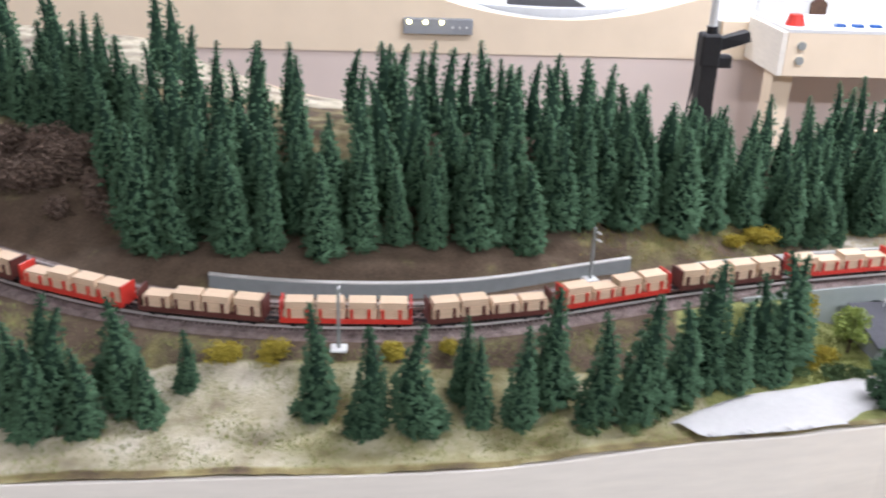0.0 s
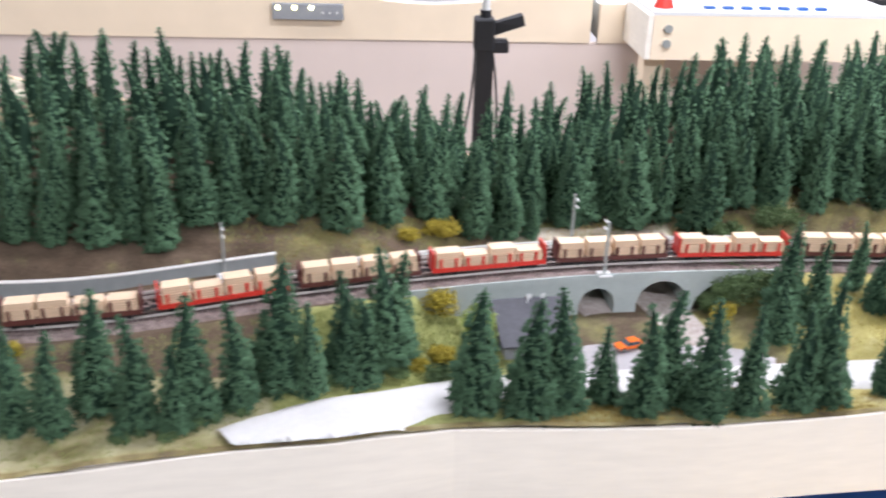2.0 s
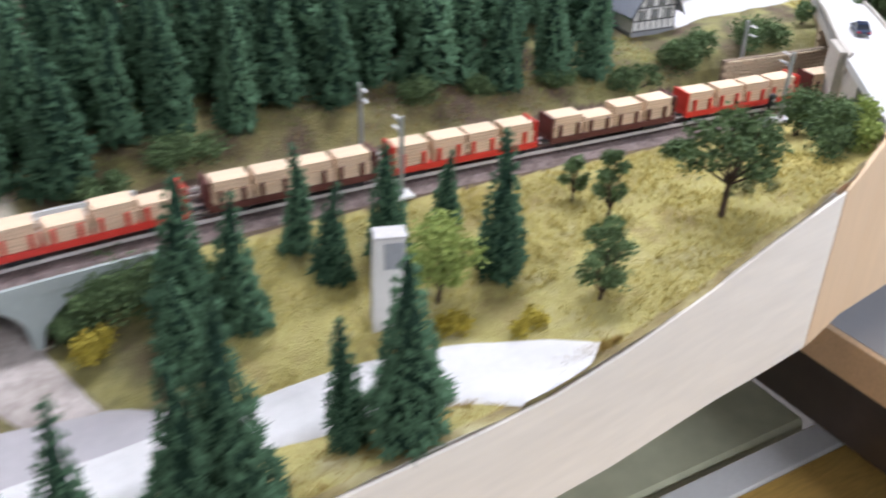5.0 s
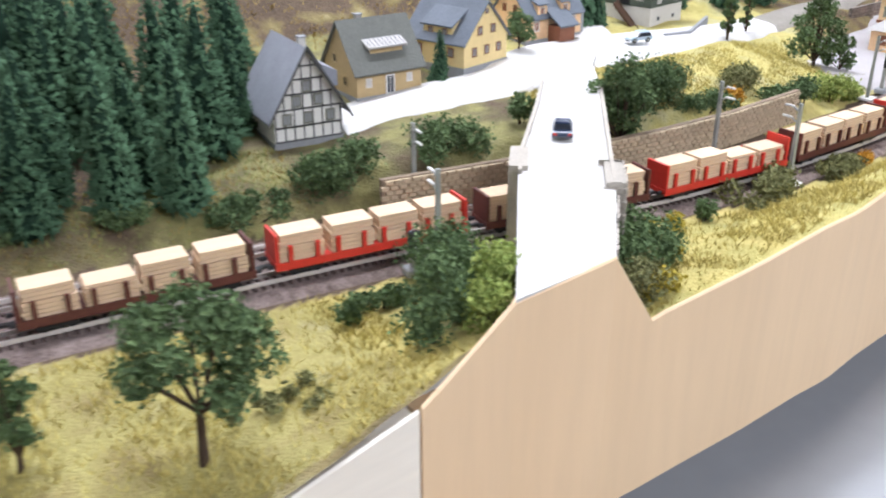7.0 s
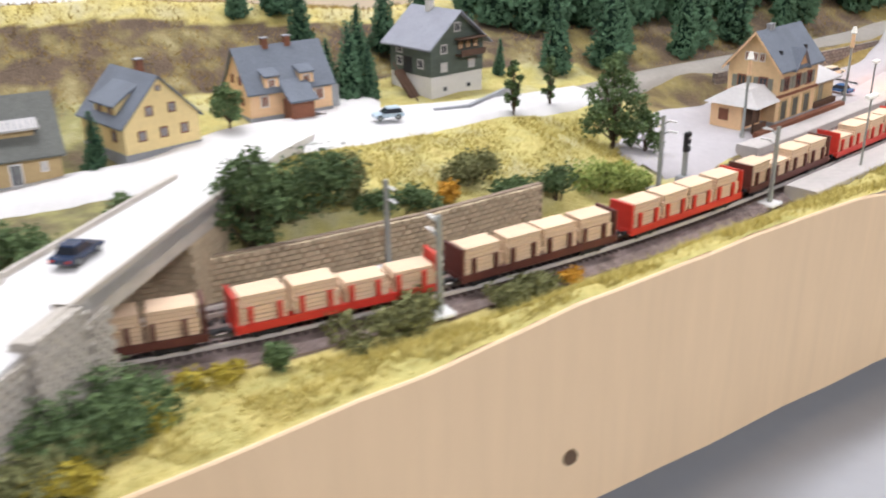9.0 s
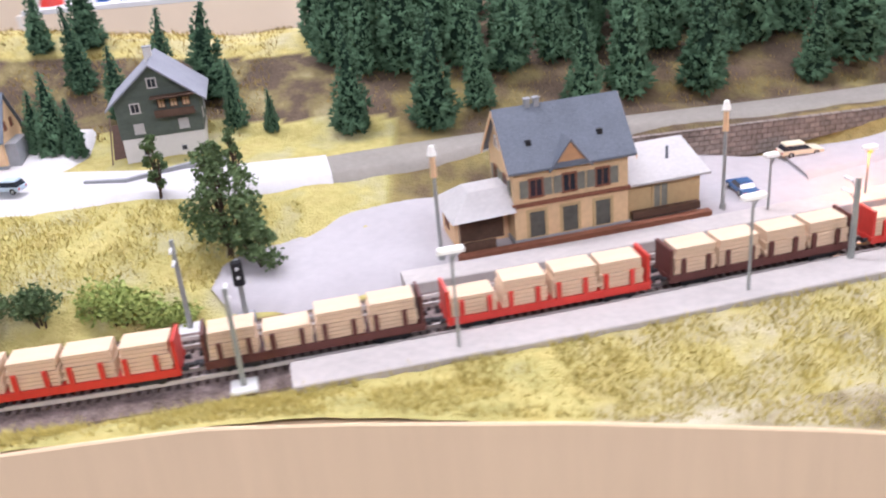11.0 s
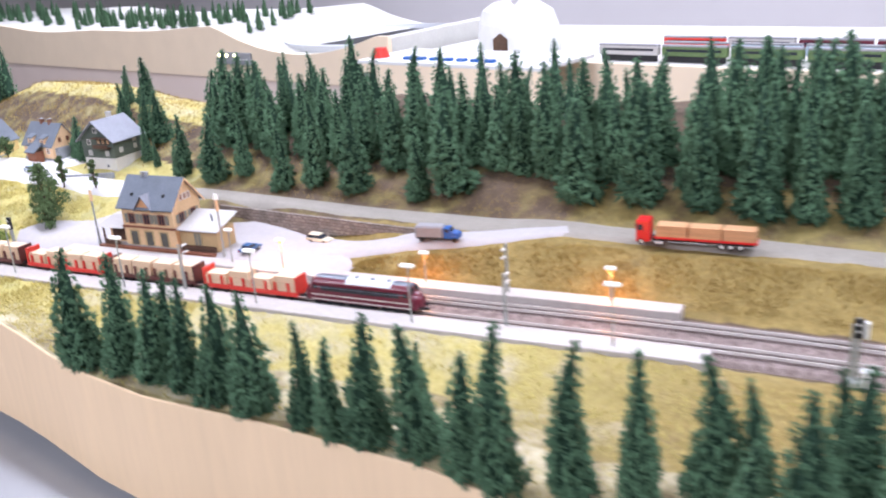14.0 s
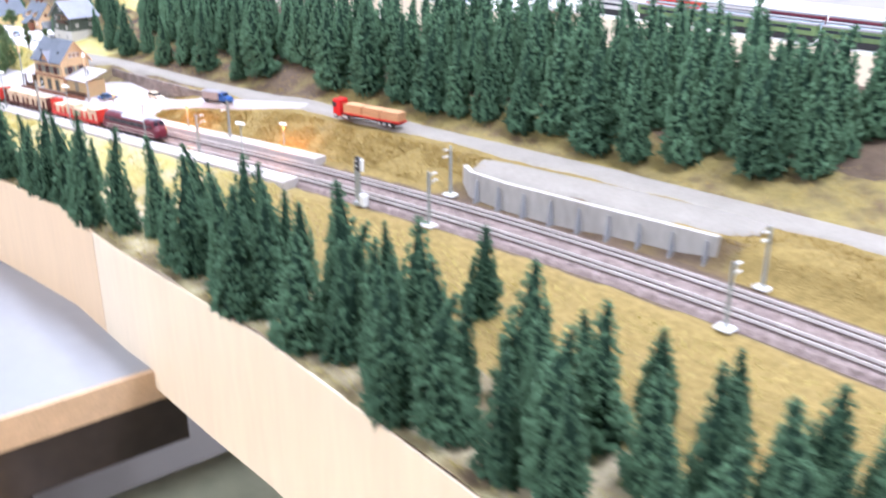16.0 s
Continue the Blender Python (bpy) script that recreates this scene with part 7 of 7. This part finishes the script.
def chalet():
    m, w = heading_pose((1.717, 1.040), (1.771, 1.053), 0.036)
    ob = thing("chalet", "dark green boarded chalet with a pale slate roof and balcony", "house", m)
    d, k = 0.05, 0.72
    part("plinth", Geo().box(0, w, 0, d, -0.017, 0.017), WHITEWALL, ob, "white rendered plinth")
    gabled(ob, -0.0006, w + 0.0006, -0.0006, d + 0.0006, 0.017, 0.026, 0.023, "y", GREENWALL, SLATEPALE, 0.0055, 0.0014)
    for x, z in ((0.018 * k, 0.0235), (0.018 * k, 0.038), (0.06 * k, 0.0235), (0.038 * k, 0.054)):
        opening(ob, "f", -0.0006, x, z, 0.0055, 0.006, GREYWHITE, GREYWHITE if z < 0.03 else GLASS)
    for x in (0.02 * k, 0.056 * k):
        opening(ob, "f", 0, x, 0.006, 0.003, 0.0028, GREYBASE, BLACK, bars=False)
    balcony = part("balcony", Geo().box(0.036 * k, 0.073 * k, -0.0075, -0.0006, 0.031, 0.0322), DARKWOOD, ob, "dark wooden balcony")
    part("railing", Geo().box(0.036 * k, 0.073 * k, -0.0078, -0.0070, 0.0322, 0.0362), DARKWOOD, balcony)
    part("canopy", Geo().box(0.034 * k, 0.075 * k, -0.0085, -0.0006, 0.0442, 0.0452), DARKWOOD, balcony)
    for x in (0.043 * k, 0.0545 * k, 0.066 * k):
        opening(ob, "f", -0.0006, x, 0.0392, 0.0045, 0.0055, DARKWOOD, PEACHWALL)
    for y, z in ((0.012, 0.0265), (0.038, 0.0265), (0.038, 0.0365)):
        opening(ob, "l", -0.0006, y, z, 0.0058, 0.0062, GREYWHITE, GLASS)
        opening(ob, "r", w + 0.0006, y, z, 0.005, 0.0055, GREYWHITE, GREYWHITE)
    stair = part("stair", Geo().loft([[(x, 0.004, -0.01), (x, 0.004, -0.008), (x, 0.034, 0.02), (x, 0.034, 0.017)] for x in (-0.0105, -0.001)]), DARKWOOD, ob, "dark wooden outside stair")
    for k in range(9):
        part("step", Geo().box(-0.0105, -0.001, 0.005 + k * 0.0033, 0.008 + k * 0.0033, -0.008 + k * 0.0031, -0.0072 + k * 0.0031), DARKWOOD, stair)
    part("stair_rail", Geo().loft([[(x, 0.003, -0.002), (x, 0.003, -0.0008), (x, 0.034, 0.0268), (x, 0.034, 0.0255)] for x in (-0.0112, -0.0104)]), DARKWOOD, ob)
    opening(ob, "l", -0.0006, 0.028, 0.0245, 0.008, 0.0105, BLACK, BLACK, "door", bars=False)
    chimney(ob, w * 0.46, 0.03, 0.058, 0.073, 0.0026, WHITEWALL)


def station():
    m, w = heading_pose((1.982, 0.9285), (2.050, 0.9475), 0.0025)
    ob = thing("station_building", "two-storey ochre station with slate roof and low annexes", "station", m)
    d = 0.046
    part("plinth", Geo().box(-0.001, w + 0.001, -0.001, d + 0.001, -0.004, 0.0035), GREYBASE, ob)
    part("front_step", Geo().box(-0.036, w + 0.052, -0.0065, -0.001, -0.004, 0.0022), REDWOOD, ob, "brown paved strip")
    gabled(ob, 0, w, 0, d, 0.003, 0.0465, 0.0262, "x", STATIONWALL, SLATE, 0.004, 0.0014)
    part("floor_band", Geo().box(-0.0012, w + 0.0012, -0.0012, d + 0.0012, 0.0235, 0.0258), REDWOOD, ob, "brown band between the storeys")
    for x in (0.0135, 0.034, 0.0545):
        opening(ob, "f", 0, x, 0.0118, 0.0102, 0.0165, OCHREWALL, SHUTTERDARK, "door", bars=False)
        opening(ob, "f", 0, x, 0.0342, 0.0076, 0.0104, REDWOOD, GLASS, shutters=SHUTTER)
    for y in (0.0135, 0.033):
        opening(ob, "l", 0, y, 0.0342, 0.0068, 0.0104, REDWOOD, GLASS, shutters=SHUTTER)
        opening(ob, "r", w, y, 0.0342, 0.0068, 0.0104, REDWOOD, GLASS, shutters=SHUTTER)
    for y in (0.0165, 0.023, 0.0295):
        opening(ob, "l", 0, y, 0.056, 0.004, 0.006, WHITEWALL, REDWOOD)
        opening(ob, "r", w, y, 0.056, 0.004, 0.006, WHITEWALL, REDWOOD)
    for x in (-0.0042, w + 0.0034):
        for s in (-1, 1):
            g = Geo().loft([[(q, d / 2, 0.0744), (q, d / 2, 0.0767), (q, d / 2 + s * (d / 2 + 0.004), 0.0455), (q, d / 2 + s * (d / 2 + 0.004), 0.0430)] for q in (x, x + 0.0008)])
            part("barge_board", g, PEACHWALL, ob)
    # small cross gable over the front
    xm = 0.034
    part("cross_gable", Geo().loft([[(xm - 0.0105, y, 0.0462), (xm, y, 0.0600), (xm + 0.0105, y, 0.0462)] for y in (-0.0025, 0.018)]), TIMBERRED, ob, "light brown boarded gable front")
    # Right slope in paler slate, left in darker: lit and shaded sides by colour.
    for s in (-1, 1):
        part("cross_roof", Geo().loft([[(xm, y, 0.0603), (xm, y, 0.0617), (xm + s * 0.013, y, 0.0446), (xm + s * 0.013, y, 0.0432)] for y in (-0.0048, 0.02)]), SLATEPALE if s > 0 else SLATE, ob)
    for x in (0.018, 0.0235):
        chimney(ob, x, d / 2, 0.072, 0.0802, 0.0016, GREYBASE)
    for x in (0.0125, 0.056):
        part("skylight", Geo().box(x - 0.0016, x + 0.0016, 0.006, 0.009, 0.0565, 0.0608), BLACK, ob)
    # left annex with open porch
    annex = part("annex", Geo().box(-0.034, -0.0005, 0.012, 0.04, 0.0, 0.022), PEACHWALL, ob, "low pink-walled annex")
    opening(annex, "l", -0.034, 0.028, 0.0125, 0.0068, 0.0078, REDWOOD, REDWOOD)
    part("porch_post", Geo().box(-0.0335, -0.0318, 0.0005, 0.0022, 0.0, 0.022), DARKWOOD, annex)
    part("porch_back", Geo().box(-0.03, -0.004, 0.0112, 0.0118, 0.003, 0.02), DARKWOOD, annex)
    part("porch_parapet", Geo().box(-0.0335, -0.012, 0.0005, 0.0015, 0.0, 0.007), DARKWOOD, annex)
    part("annex_roof", Geo().loft([[(-0.0385, -0.004, 0.0215), (0.0, -0.004, 0.0225), (0.0, 0.045, 0.0225), (-0.0385, 0.045, 0.0215)], [(-0.024, 0.012, 0.0335), (0.0, 0.012, 0.034), (0.0, 0.028, 0.034), (-0.024, 0.028, 0.0335)]]), GREYWHITE, annex, "pale grey hipped roof")
    # right annex
    east = part("annex", Geo().box(w + 0.0005, w + 0.05, 0.006, 0.036, 0.0, 0.0245), OCHREWALL, ob, "low ochre annex")
    part("annex_roof", Geo().loft([[(w + 0.0002, 0.0005, 0.0235), (w + 0.0545, 0.0005, 0.0235), (w + 0.0545, 0.0005, 0.0248), (w + 0.0002, 0.0005, 0.0248)], [(w + 0.0002, 0.040, 0.0355), (w + 0.0545, 0.040, 0.0355), (w + 0.0545, 0.040, 0.0368), (w + 0.0002, 0.040, 0.0368)]]), GREYWHITE, east, "pale sheet roof")
    opening(east, "f", 0.006, w + 0.024, 0.0115, 0.0095, 0.0185, OCHREWALL, SHUTTER, "door")
    part("bench", Geo().box(w + 0.004, w + 0.048, 0.001, 0.005, 0.002, 0.0065), DARKWOOD, east, "dark brown bench")
    part("vent_pipe", Geo().rod((w + 0.035, 0.02, 0.029), (w + 0.035, 0.02, 0.0385), 0.0009, n=7), SLATE, east)


def grey_shed():
    ob = thing("shed", "dark grey lean-to building below the viaduct", "building", Matrix.Translation((0.603, 0.712, -0.047)) @ Matrix.Rotation(radians(6), 4, "Z"))
    part("wall", Geo().loft([[(x, 0.006, 0), (x, 0.006, 0.018), (x, 0.05, 0.031), (x, 0.05, 0)] for x in (0.003, 0.057)]), GREYBASE, ob)
    part("roof", Geo().loft([[(x, -0.002, 0.0155), (x, -0.002, 0.0172), (x, 0.053, 0.0345), (x, 0.053, 0.0328)] for x in (-0.002, 0.063)]), SHEDROOF, ob, "dark grey slab roof")
    opening(ob, "f", 0.006, 0.046, 0.008, 0.008, 0.012, WHITEWALL, GLASS, "door")
    part("side_post", Geo().box(0.0605, 0.0635, 0.004, 0.007, 0, 0.016), MASTWHITE, ob)
    for x in (0.030, 0.043):
        mast = part("antenna", Geo().rod((x, 0.047, 0.031), (x, 0.047, 0.041), 0.0006, n=6), MASTWHITE, ob)
        part("dish", Geo().loft([[(x + r * math.cos(a) * 0.9, 0.045 - y, 0.0405 + r * math.sin(a)) for a in [k * math.pi / 4 for k in range(8)]] for r, y in ((0.003, 0.0018), (0.002, 0.0008), (0.0006, 0.0002))]), MASTWHITE, mast)


def white_tower():
    ob = thing("tower", "slim white rendered tower with a grey louvre panel", "tower", Matrix.Translation((0.958, 0.7225, -0.034)) @ Matrix.Rotation(radians(-18), 4, "Z"))
    part("shaft", Geo().box(-0.0105, 0.0095, -0.0068, 0.0068, -0.004, 0.058, 0.0022, 0.0012), WHITEWALL, ob)
    part("louvre_panel", Geo().box(-0.0035, 0.0068, -0.0064, -0.0050, 0.040, 0.0555), GREYBASE, ob, "grey louvre panel")
    part("cap", Geo().box(-0.0088, 0.0088, -0.0062, 0.0062, 0.058, 0.0592), GREYWHITE, ob)


half_timbered()
ochre_house()
yellow_house()
peach_house()
chalet()
station()
grey_shed()
white_tower()


# ---- far side of the hall: fittings ----
def led_strip():
    ob = thing("indicator_strip", "small grey indicator strip with three lit lamps", "indicator", Matrix.Translation((0.272, 2.419, -0.059)))
    part("housing", Geo().rbox(-0.09, 0.09, -0.012, 0, -0.02, 0.02, 0.003), GREYBASE, ob)
    for k in range(6):
        part("lamp", Geo().rod((-0.075 + 0.042 * k if k < 3 else 0.02 + 0.018 * (k - 2), -0.012, 0.01 if k < 3 else -0.002), (-0.075 + 0.042 * k if k < 3 else 0.02 + 0.018 * (k - 2), -0.0145, 0.01 if k < 3 else -0.002), 0.0055 if k < 3 else 0.003, n=10), LEDGLOW if k < 3 else MASTWHITE, ob)


def control_box():
    ob = thing("control_box", "wooden control box with a white sloping panel and red button", "control box", Matrix.Translation((1.10, 2.185, -0.13)))
    part("side_panel", Geo().box(-0.014, -0.001, 0.0, 0.23, 0.012, 0.116), PALEPLY, ob, "pale side panel")
    part("front_panel", Geo().box(0, 0.6, 0, 0.012, 0.012, 0.115), FARPLY, ob)
    part("top_panel", Geo().box(-0.002, 0.6, 0.0, 0.23, 0.1155, 0.124), MASTWHITE, ob, "white panel")
    part("button", Geo().rod((0.035, 0.06, 0.124), (0.035, 0.06, 0.15), 0.024, 0.016, 14), REDPAINT, ob, "red push button")
    for k in range(7):
        part("switch", Geo().rbox(0.13 + 0.045 * k, 0.155 + 0.045 * k, 0.04, 0.06, 0.124, 0.131, 0.002), TRUCKBLUE, ob)
    for z in (0.05, 0.085):
        part("screw", Geo().rod((0.035, 0, z), (0.035, -0.006, z), 0.01, n=10), MAST, ob)
    part("support", Geo().box(0.0, 0.05, 0.05, 0.11, -0.82, 0.012), FARPLY, ob)


def post_signal():
    ob = thing("hall_post", "black stand with a clip-on lamp and hanging cables", "stand", Matrix.Translation((0.633, 1.36, -0.95)))
    part("post", Geo().loft([[(-w, -w, z), (w, -w, z), (w, w, z), (-w, w, z)] for z, w in ((0.0, 0.014), (0.98, 0.0125), (1.045, 0.0125))]), BLACK, ob)
    part("socket", Geo().rbox(-0.016, 0.013, -0.016, 0.016, 1.03, 1.075, 0.003), BLACK, ob)
    part("neck", Geo().rod((0, 0, 1.075), (0, 0, 1.085), 0.008, n=10), BLACK, ob)
    part("pole", Geo().rod((0, 0, 1.085), (0, 0, 1.5), 0.006, n=10), MASTWHITE, ob, "white pole")
    part("lamp_head", Geo().loft([[(0.012, -0.008, 1.05), (0.012, 0.008, 1.05), (0.012, 0.008, 1.068), (0.012, -0.008, 1.068)], [(0.055, -0.014, 1.066), (0.055, 0.014, 1.066), (0.052, 0.012, 1.08), (0.052, -0.012, 1.08)]]), BLACK, ob, "black lamp head")
    part("clip", Geo().rbox(0.010, 0.034, -0.01, 0.01, 1.026, 1.044, 0.003), BLACK, ob, "black spring clip")
    for dx in (-0.03, 0.03):
        pts = [Vector((dx * (0.4 + k / 8) + 0.003 * math.sin(k), 0.016, 1.03 - 0.04 * k)) for k in range(9)]
        tube = Geo().loft([[(p.x + 0.0018 * math.cos(k * 1.2566), p.y + 0.0018 * math.sin(k * 1.2566), p.z) for k in range(5)] for p in pts])
        part("cable", tube, BLACK, ob)


def far_things():
    tunnel = thing("tunnel_mound", "white plaster tunnel mound with a dark portal", "tunnel", Matrix.Translation((1.32, 2.62, -0.034)))
    g = Geo()
    rings = []
    for r, z in ((0.13, 0), (0.125, 0.07), (0.11, 0.105), (0.07, 0.125), (0.02, 0.13)):
        rings.append([(r * math.cos(a) * (1.05 + 0.08 * math.sin(3 * a)), 0.6 * r * math.sin(a), z * (1 + 0.1 * math.sin(2 * a))) for a in [k * math.pi / 10 for k in range(20)]])
    part("mound", g.loft(rings), MASTWHITE, tunnel)
    part("portal", Geo().prism([(-0.022, 0), (-0.022, 0.04), (0, 0.055), (0.022, 0.04), (0.022, 0)], -0.084, -0.05), DARKWOOD, tunnel, "dark tunnel portal")
    for x0, y, z, cols, n in ((1.9, 2.56, -0.034, (TRUCKRED, VANGREY, VANGREY), 10), (1.75, 2.50, -0.034, (GREYWHITE, LEAF, LEAF), 9), (1.85, 2.66, -0.034, (REDPAINT, GREYWHITE, MAROON), 9)):
        for k in range(n):
            car_ob = thing("far_coach", "small far railway coach standing on a module", "coach", Matrix.Translation((x0 + k * 0.175, y, z + 0.012)), "far coaches")
            part("body", Geo().rbox(-0.083, 0.083, -0.009, 0.009, 0.004, 0.026, 0.003), cols[min(k, 1) if k < 2 else 2], car_ob)
            part("roof", Geo().rbox(-0.083, 0.083, -0.0085, 0.0085, 0.026, 0.03, 0.002), CANVAS, car_ob)
            part("window_band", Geo().box(-0.07, 0.07, -0.0094, -0.009, 0.014, 0.02), GLASS, car_ob)
            part("underframe", Geo().box(-0.075, 0.075, -0.006, 0.006, -0.012, 0.004), BLACK, car_ob)
    oval = thing("oval_tray", "large black oval tray with a pale rim", "tray", Matrix.Translation((0.6, 2.80, -0.05)))
    ring = lambda r, z: [(0.36 * r * math.cos(k * math.pi / 20), 0.3 * r * math.sin(k * math.pi / 20), z) for k in range(40)]
    part("rim", Geo().loft([ring(1.0, 0.0), ring(1.03, 0.03), ring(0.97, 0.032), ring(0.95, 0.012)]), SILVERBAND, oval, "pale rim")
    part("floor", Geo().loft([ring(0.95, 0.004), ring(0.95, 0.014)]), BLACK, oval)


led_strip()
control_box()
post_signal()
far_things()
far_rng = random.Random(3)
far_wood = Geo()
for k in range(190):
    x = far_rng.uniform(-2.4, 1.0)
    y = far_rng.uniform(2.52, 2.9)
    if (x - 0.6) ** 2 / 0.17 + (y - 2.8) ** 2 / 0.12 < 1:
        continue
    crown, _ = SPARSE
    h = far_rng.uniform(0.06, 0.09)
    co = np.empty(len(crown.vertices) * 3, dtype=np.float32)
    crown.vertices.foreach_get("co", co)
    co = co.reshape(-1, 3) * (h, h, h) + (x, y, far_top(x) - 0.008)
    far_wood.add(co.tolist(), [tuple(q.vertices) for q in crown.polygons])
tagged(raw("far_firs", far_wood.v, far_wood.f, FIR), "row of small dark firs along the far module", "fir wood", kind="stuff")


# ---- stone by stone: retaining wall; sleepers ----
def stone_wall(name, pts, h0, label, lean=0.25):
    """A leaning wall of courses of single stones."""
    body = wall_run(name, [(x, y + 0.0022, z) for x, y, z in pts], h0 - 0.0006, 0.0035, MORTAR, label)
    p = np.array(pts)
    s = np.r_[0, np.cumsum(np.linalg.norm(np.diff(p[:, :2], axis=0), axis=1))]
    lx, lz = 0.0056, 0.0031
    g = Geo()
    a, c = lx * 0.475, lz * 0.46
    g.add([(-a, 0.0012, -c), (a, 0.0012, -c), (a, 0.0012, c), (-a, 0.0012, c), (-a + 0.0004, -0.0006, -c + 0.0003), (a - 0.0004, -0.0006, -c + 0.0003), (a - 0.0004, -0.0006, c - 0.0003), (-a + 0.0004, -0.0006, c - 0.0003)], [(0, 1, 5, 4), (1, 2, 6, 5), (2, 3, 7, 6), (3, 0, 4, 7), (4, 5, 6, 7)])
    me = mesh_of("stone", g, STONE)
    rest = Geo()
    rows, count, singles = int(h0 / lz), int(s[-1] / lx), 0
    for i in reversed(range(count)):
        for j in range(rows):
            u = (i + 0.5 * (j % 2) + 0.3 + random.uniform(-0.06, 0.06)) * lx
            if u > s[-1] - 0.003:
                continue
            k = min(len(p) - 2, int(np.searchsorted(s, u, side="right") - 1))
            a = (u - s[k]) / (s[k + 1] - s[k])
            q = p[k] + (p[k + 1] - p[k]) * a
            ang = math.atan2(p[k + 1][1] - p[k][1], p[k + 1][0] - p[k][0])
            m = pose(q[0], q[1] + 0.0012 - random.uniform(0, 0.0004), q[2] + 0.002 + j * lz, 0, 0, math.degrees(ang))
            if singles < 300:
                ob = new("stone", me)
                ob.parent = body
                ob.matrix_basis = m
                singles += 1
            else:
                rest.add([m @ Vector(v) for v in g.v], g.f)
    if rest.v:
        tagged(raw("stones", rest.v, rest.f, STONE, body), "", "", kind="stuff")
    return body



stone_wall("stone_wall", [(1.33, 0.853, -0.006), (1.37, 0.848, -0.006), (1.415, 0.843, -0.006), (1.455, 0.839, -0.006), (1.53, 0.837, -0.006), (1.61, 0.841, -0.006), (1.7, 0.854, -0.006)], 0.0265, "retaining wall of buff stone courses")


def stone_face(parent, a, b, z0, z1, me, fall=0.0):
    """Courses of single stones on an upright face from a to b, its outer side to the right."""
    (ax, ay), (bx, by) = a, b
    long, ang = math.hypot(bx - ax, by - ay), math.atan2(by - ay, bx - ax)
    for j in range(int((z1 - z0) / 0.0034)):
        for i in range(int(long / 0.0062) + 1):
            u = (i + 0.5 * (j % 2) + 0.1) * 0.0062
            if u > long or 0.0035 + j * 0.0034 + z0 > z1 - fall * (1 - u / long):
                continue
            ob = new("stone", me)
            ob.parent = parent
            ob.matrix_basis = Matrix.Translation((ax + (bx - ax) * u / long, ay + (by - ay) * u / long, z0 + 0.0019 + j * 0.0034)) @ Matrix.Rotation(ang, 4, "Z")


pale_stone = mesh_of("stone", Geo().add([(-0.0029, 0.0006, -0.0015), (0.0029, 0.0006, -0.0015), (0.0029, 0.0006, 0.0015), (-0.0029, 0.0006, 0.0015), (-0.0026, -0.0005, -0.0013), (0.0026, -0.0005, -0.0013), (0.0026, -0.0005, 0.0013), (-0.0026, -0.0005, 0.0013)], [(0, 1, 5, 4), (1, 2, 6, 5), (2, 3, 7, 6), (3, 0, 4, 7), (4, 5, 6, 7)]), STONEGREY)
buff_stone = pale_stone.copy()
buff_stone.materials[0] = STONE
stone_face(road_bridge, (1.3475, 0.6795), (1.389, 0.7245), -0.006, 0.0455, pale_stone, 0.008)
stone_face(road_bridge, (1.392, 0.7225), (1.412, 0.747), -0.006, 0.049, pale_stone)
stone_face(road_bridge, (1.412, 0.747), (1.404, 0.753), -0.006, 0.049, pale_stone)
stone_face(road_bridge, (1.385, 0.728), (1.392, 0.7225), -0.006, 0.049, pale_stone)
stone_face(road_bridge, (1.413, 0.752), (1.423, 0.7655), -0.006, 0.04, pale_stone)
stone_face(road_bridge, (1.42, 0.766), (1.368, 0.775), -0.006, 0.038, buff_stone)
stone_face(road_bridge, (1.437, 0.852), (1.472, 0.828), -0.006, 0.034, buff_stone)
stone_face(road_bridge, (1.472, 0.828), (1.521, 0.886), -0.006, 0.034, buff_stone)


def sleepers():
    g = Geo().box(-0.0009, 0.0009, -0.0078, 0.0078, -0.0042, -0.0019, 0.0002, 0.0002)
    me = mesh_of("sleeper", g, SLEEPER)
    rest = Geo()
    for holder, mid in ((track_near, 0.0), (track_far, TRACK_GAP)):
        x, singles = -0.72, 0
        while x < 3.88:
            p, a = track_point(x, mid)
            if mid == 0.0 and 1.45 < x < 3.0 and singles < 300:
                ob = new("sleeper", me)
                ob.parent = holder
                ob.matrix_basis = Matrix.Translation(p) @ Matrix.Rotation(a, 4, "Z")
                singles += 1
            else:
                c, s = math.cos(a), math.sin(a)
                rest.add([(p.x + c * q[0] - s * q[1], p.y + s * q[0] + c * q[1], q[2]) for q in g.v], g.f)
            x += 0.0046 * math.cos(a)
    tagged(raw("sleepers", rest.v, rest.f, SLEEPER, None), "rows of small dark brown sleepers", "sleepers", kind="stuff")


sleepers()
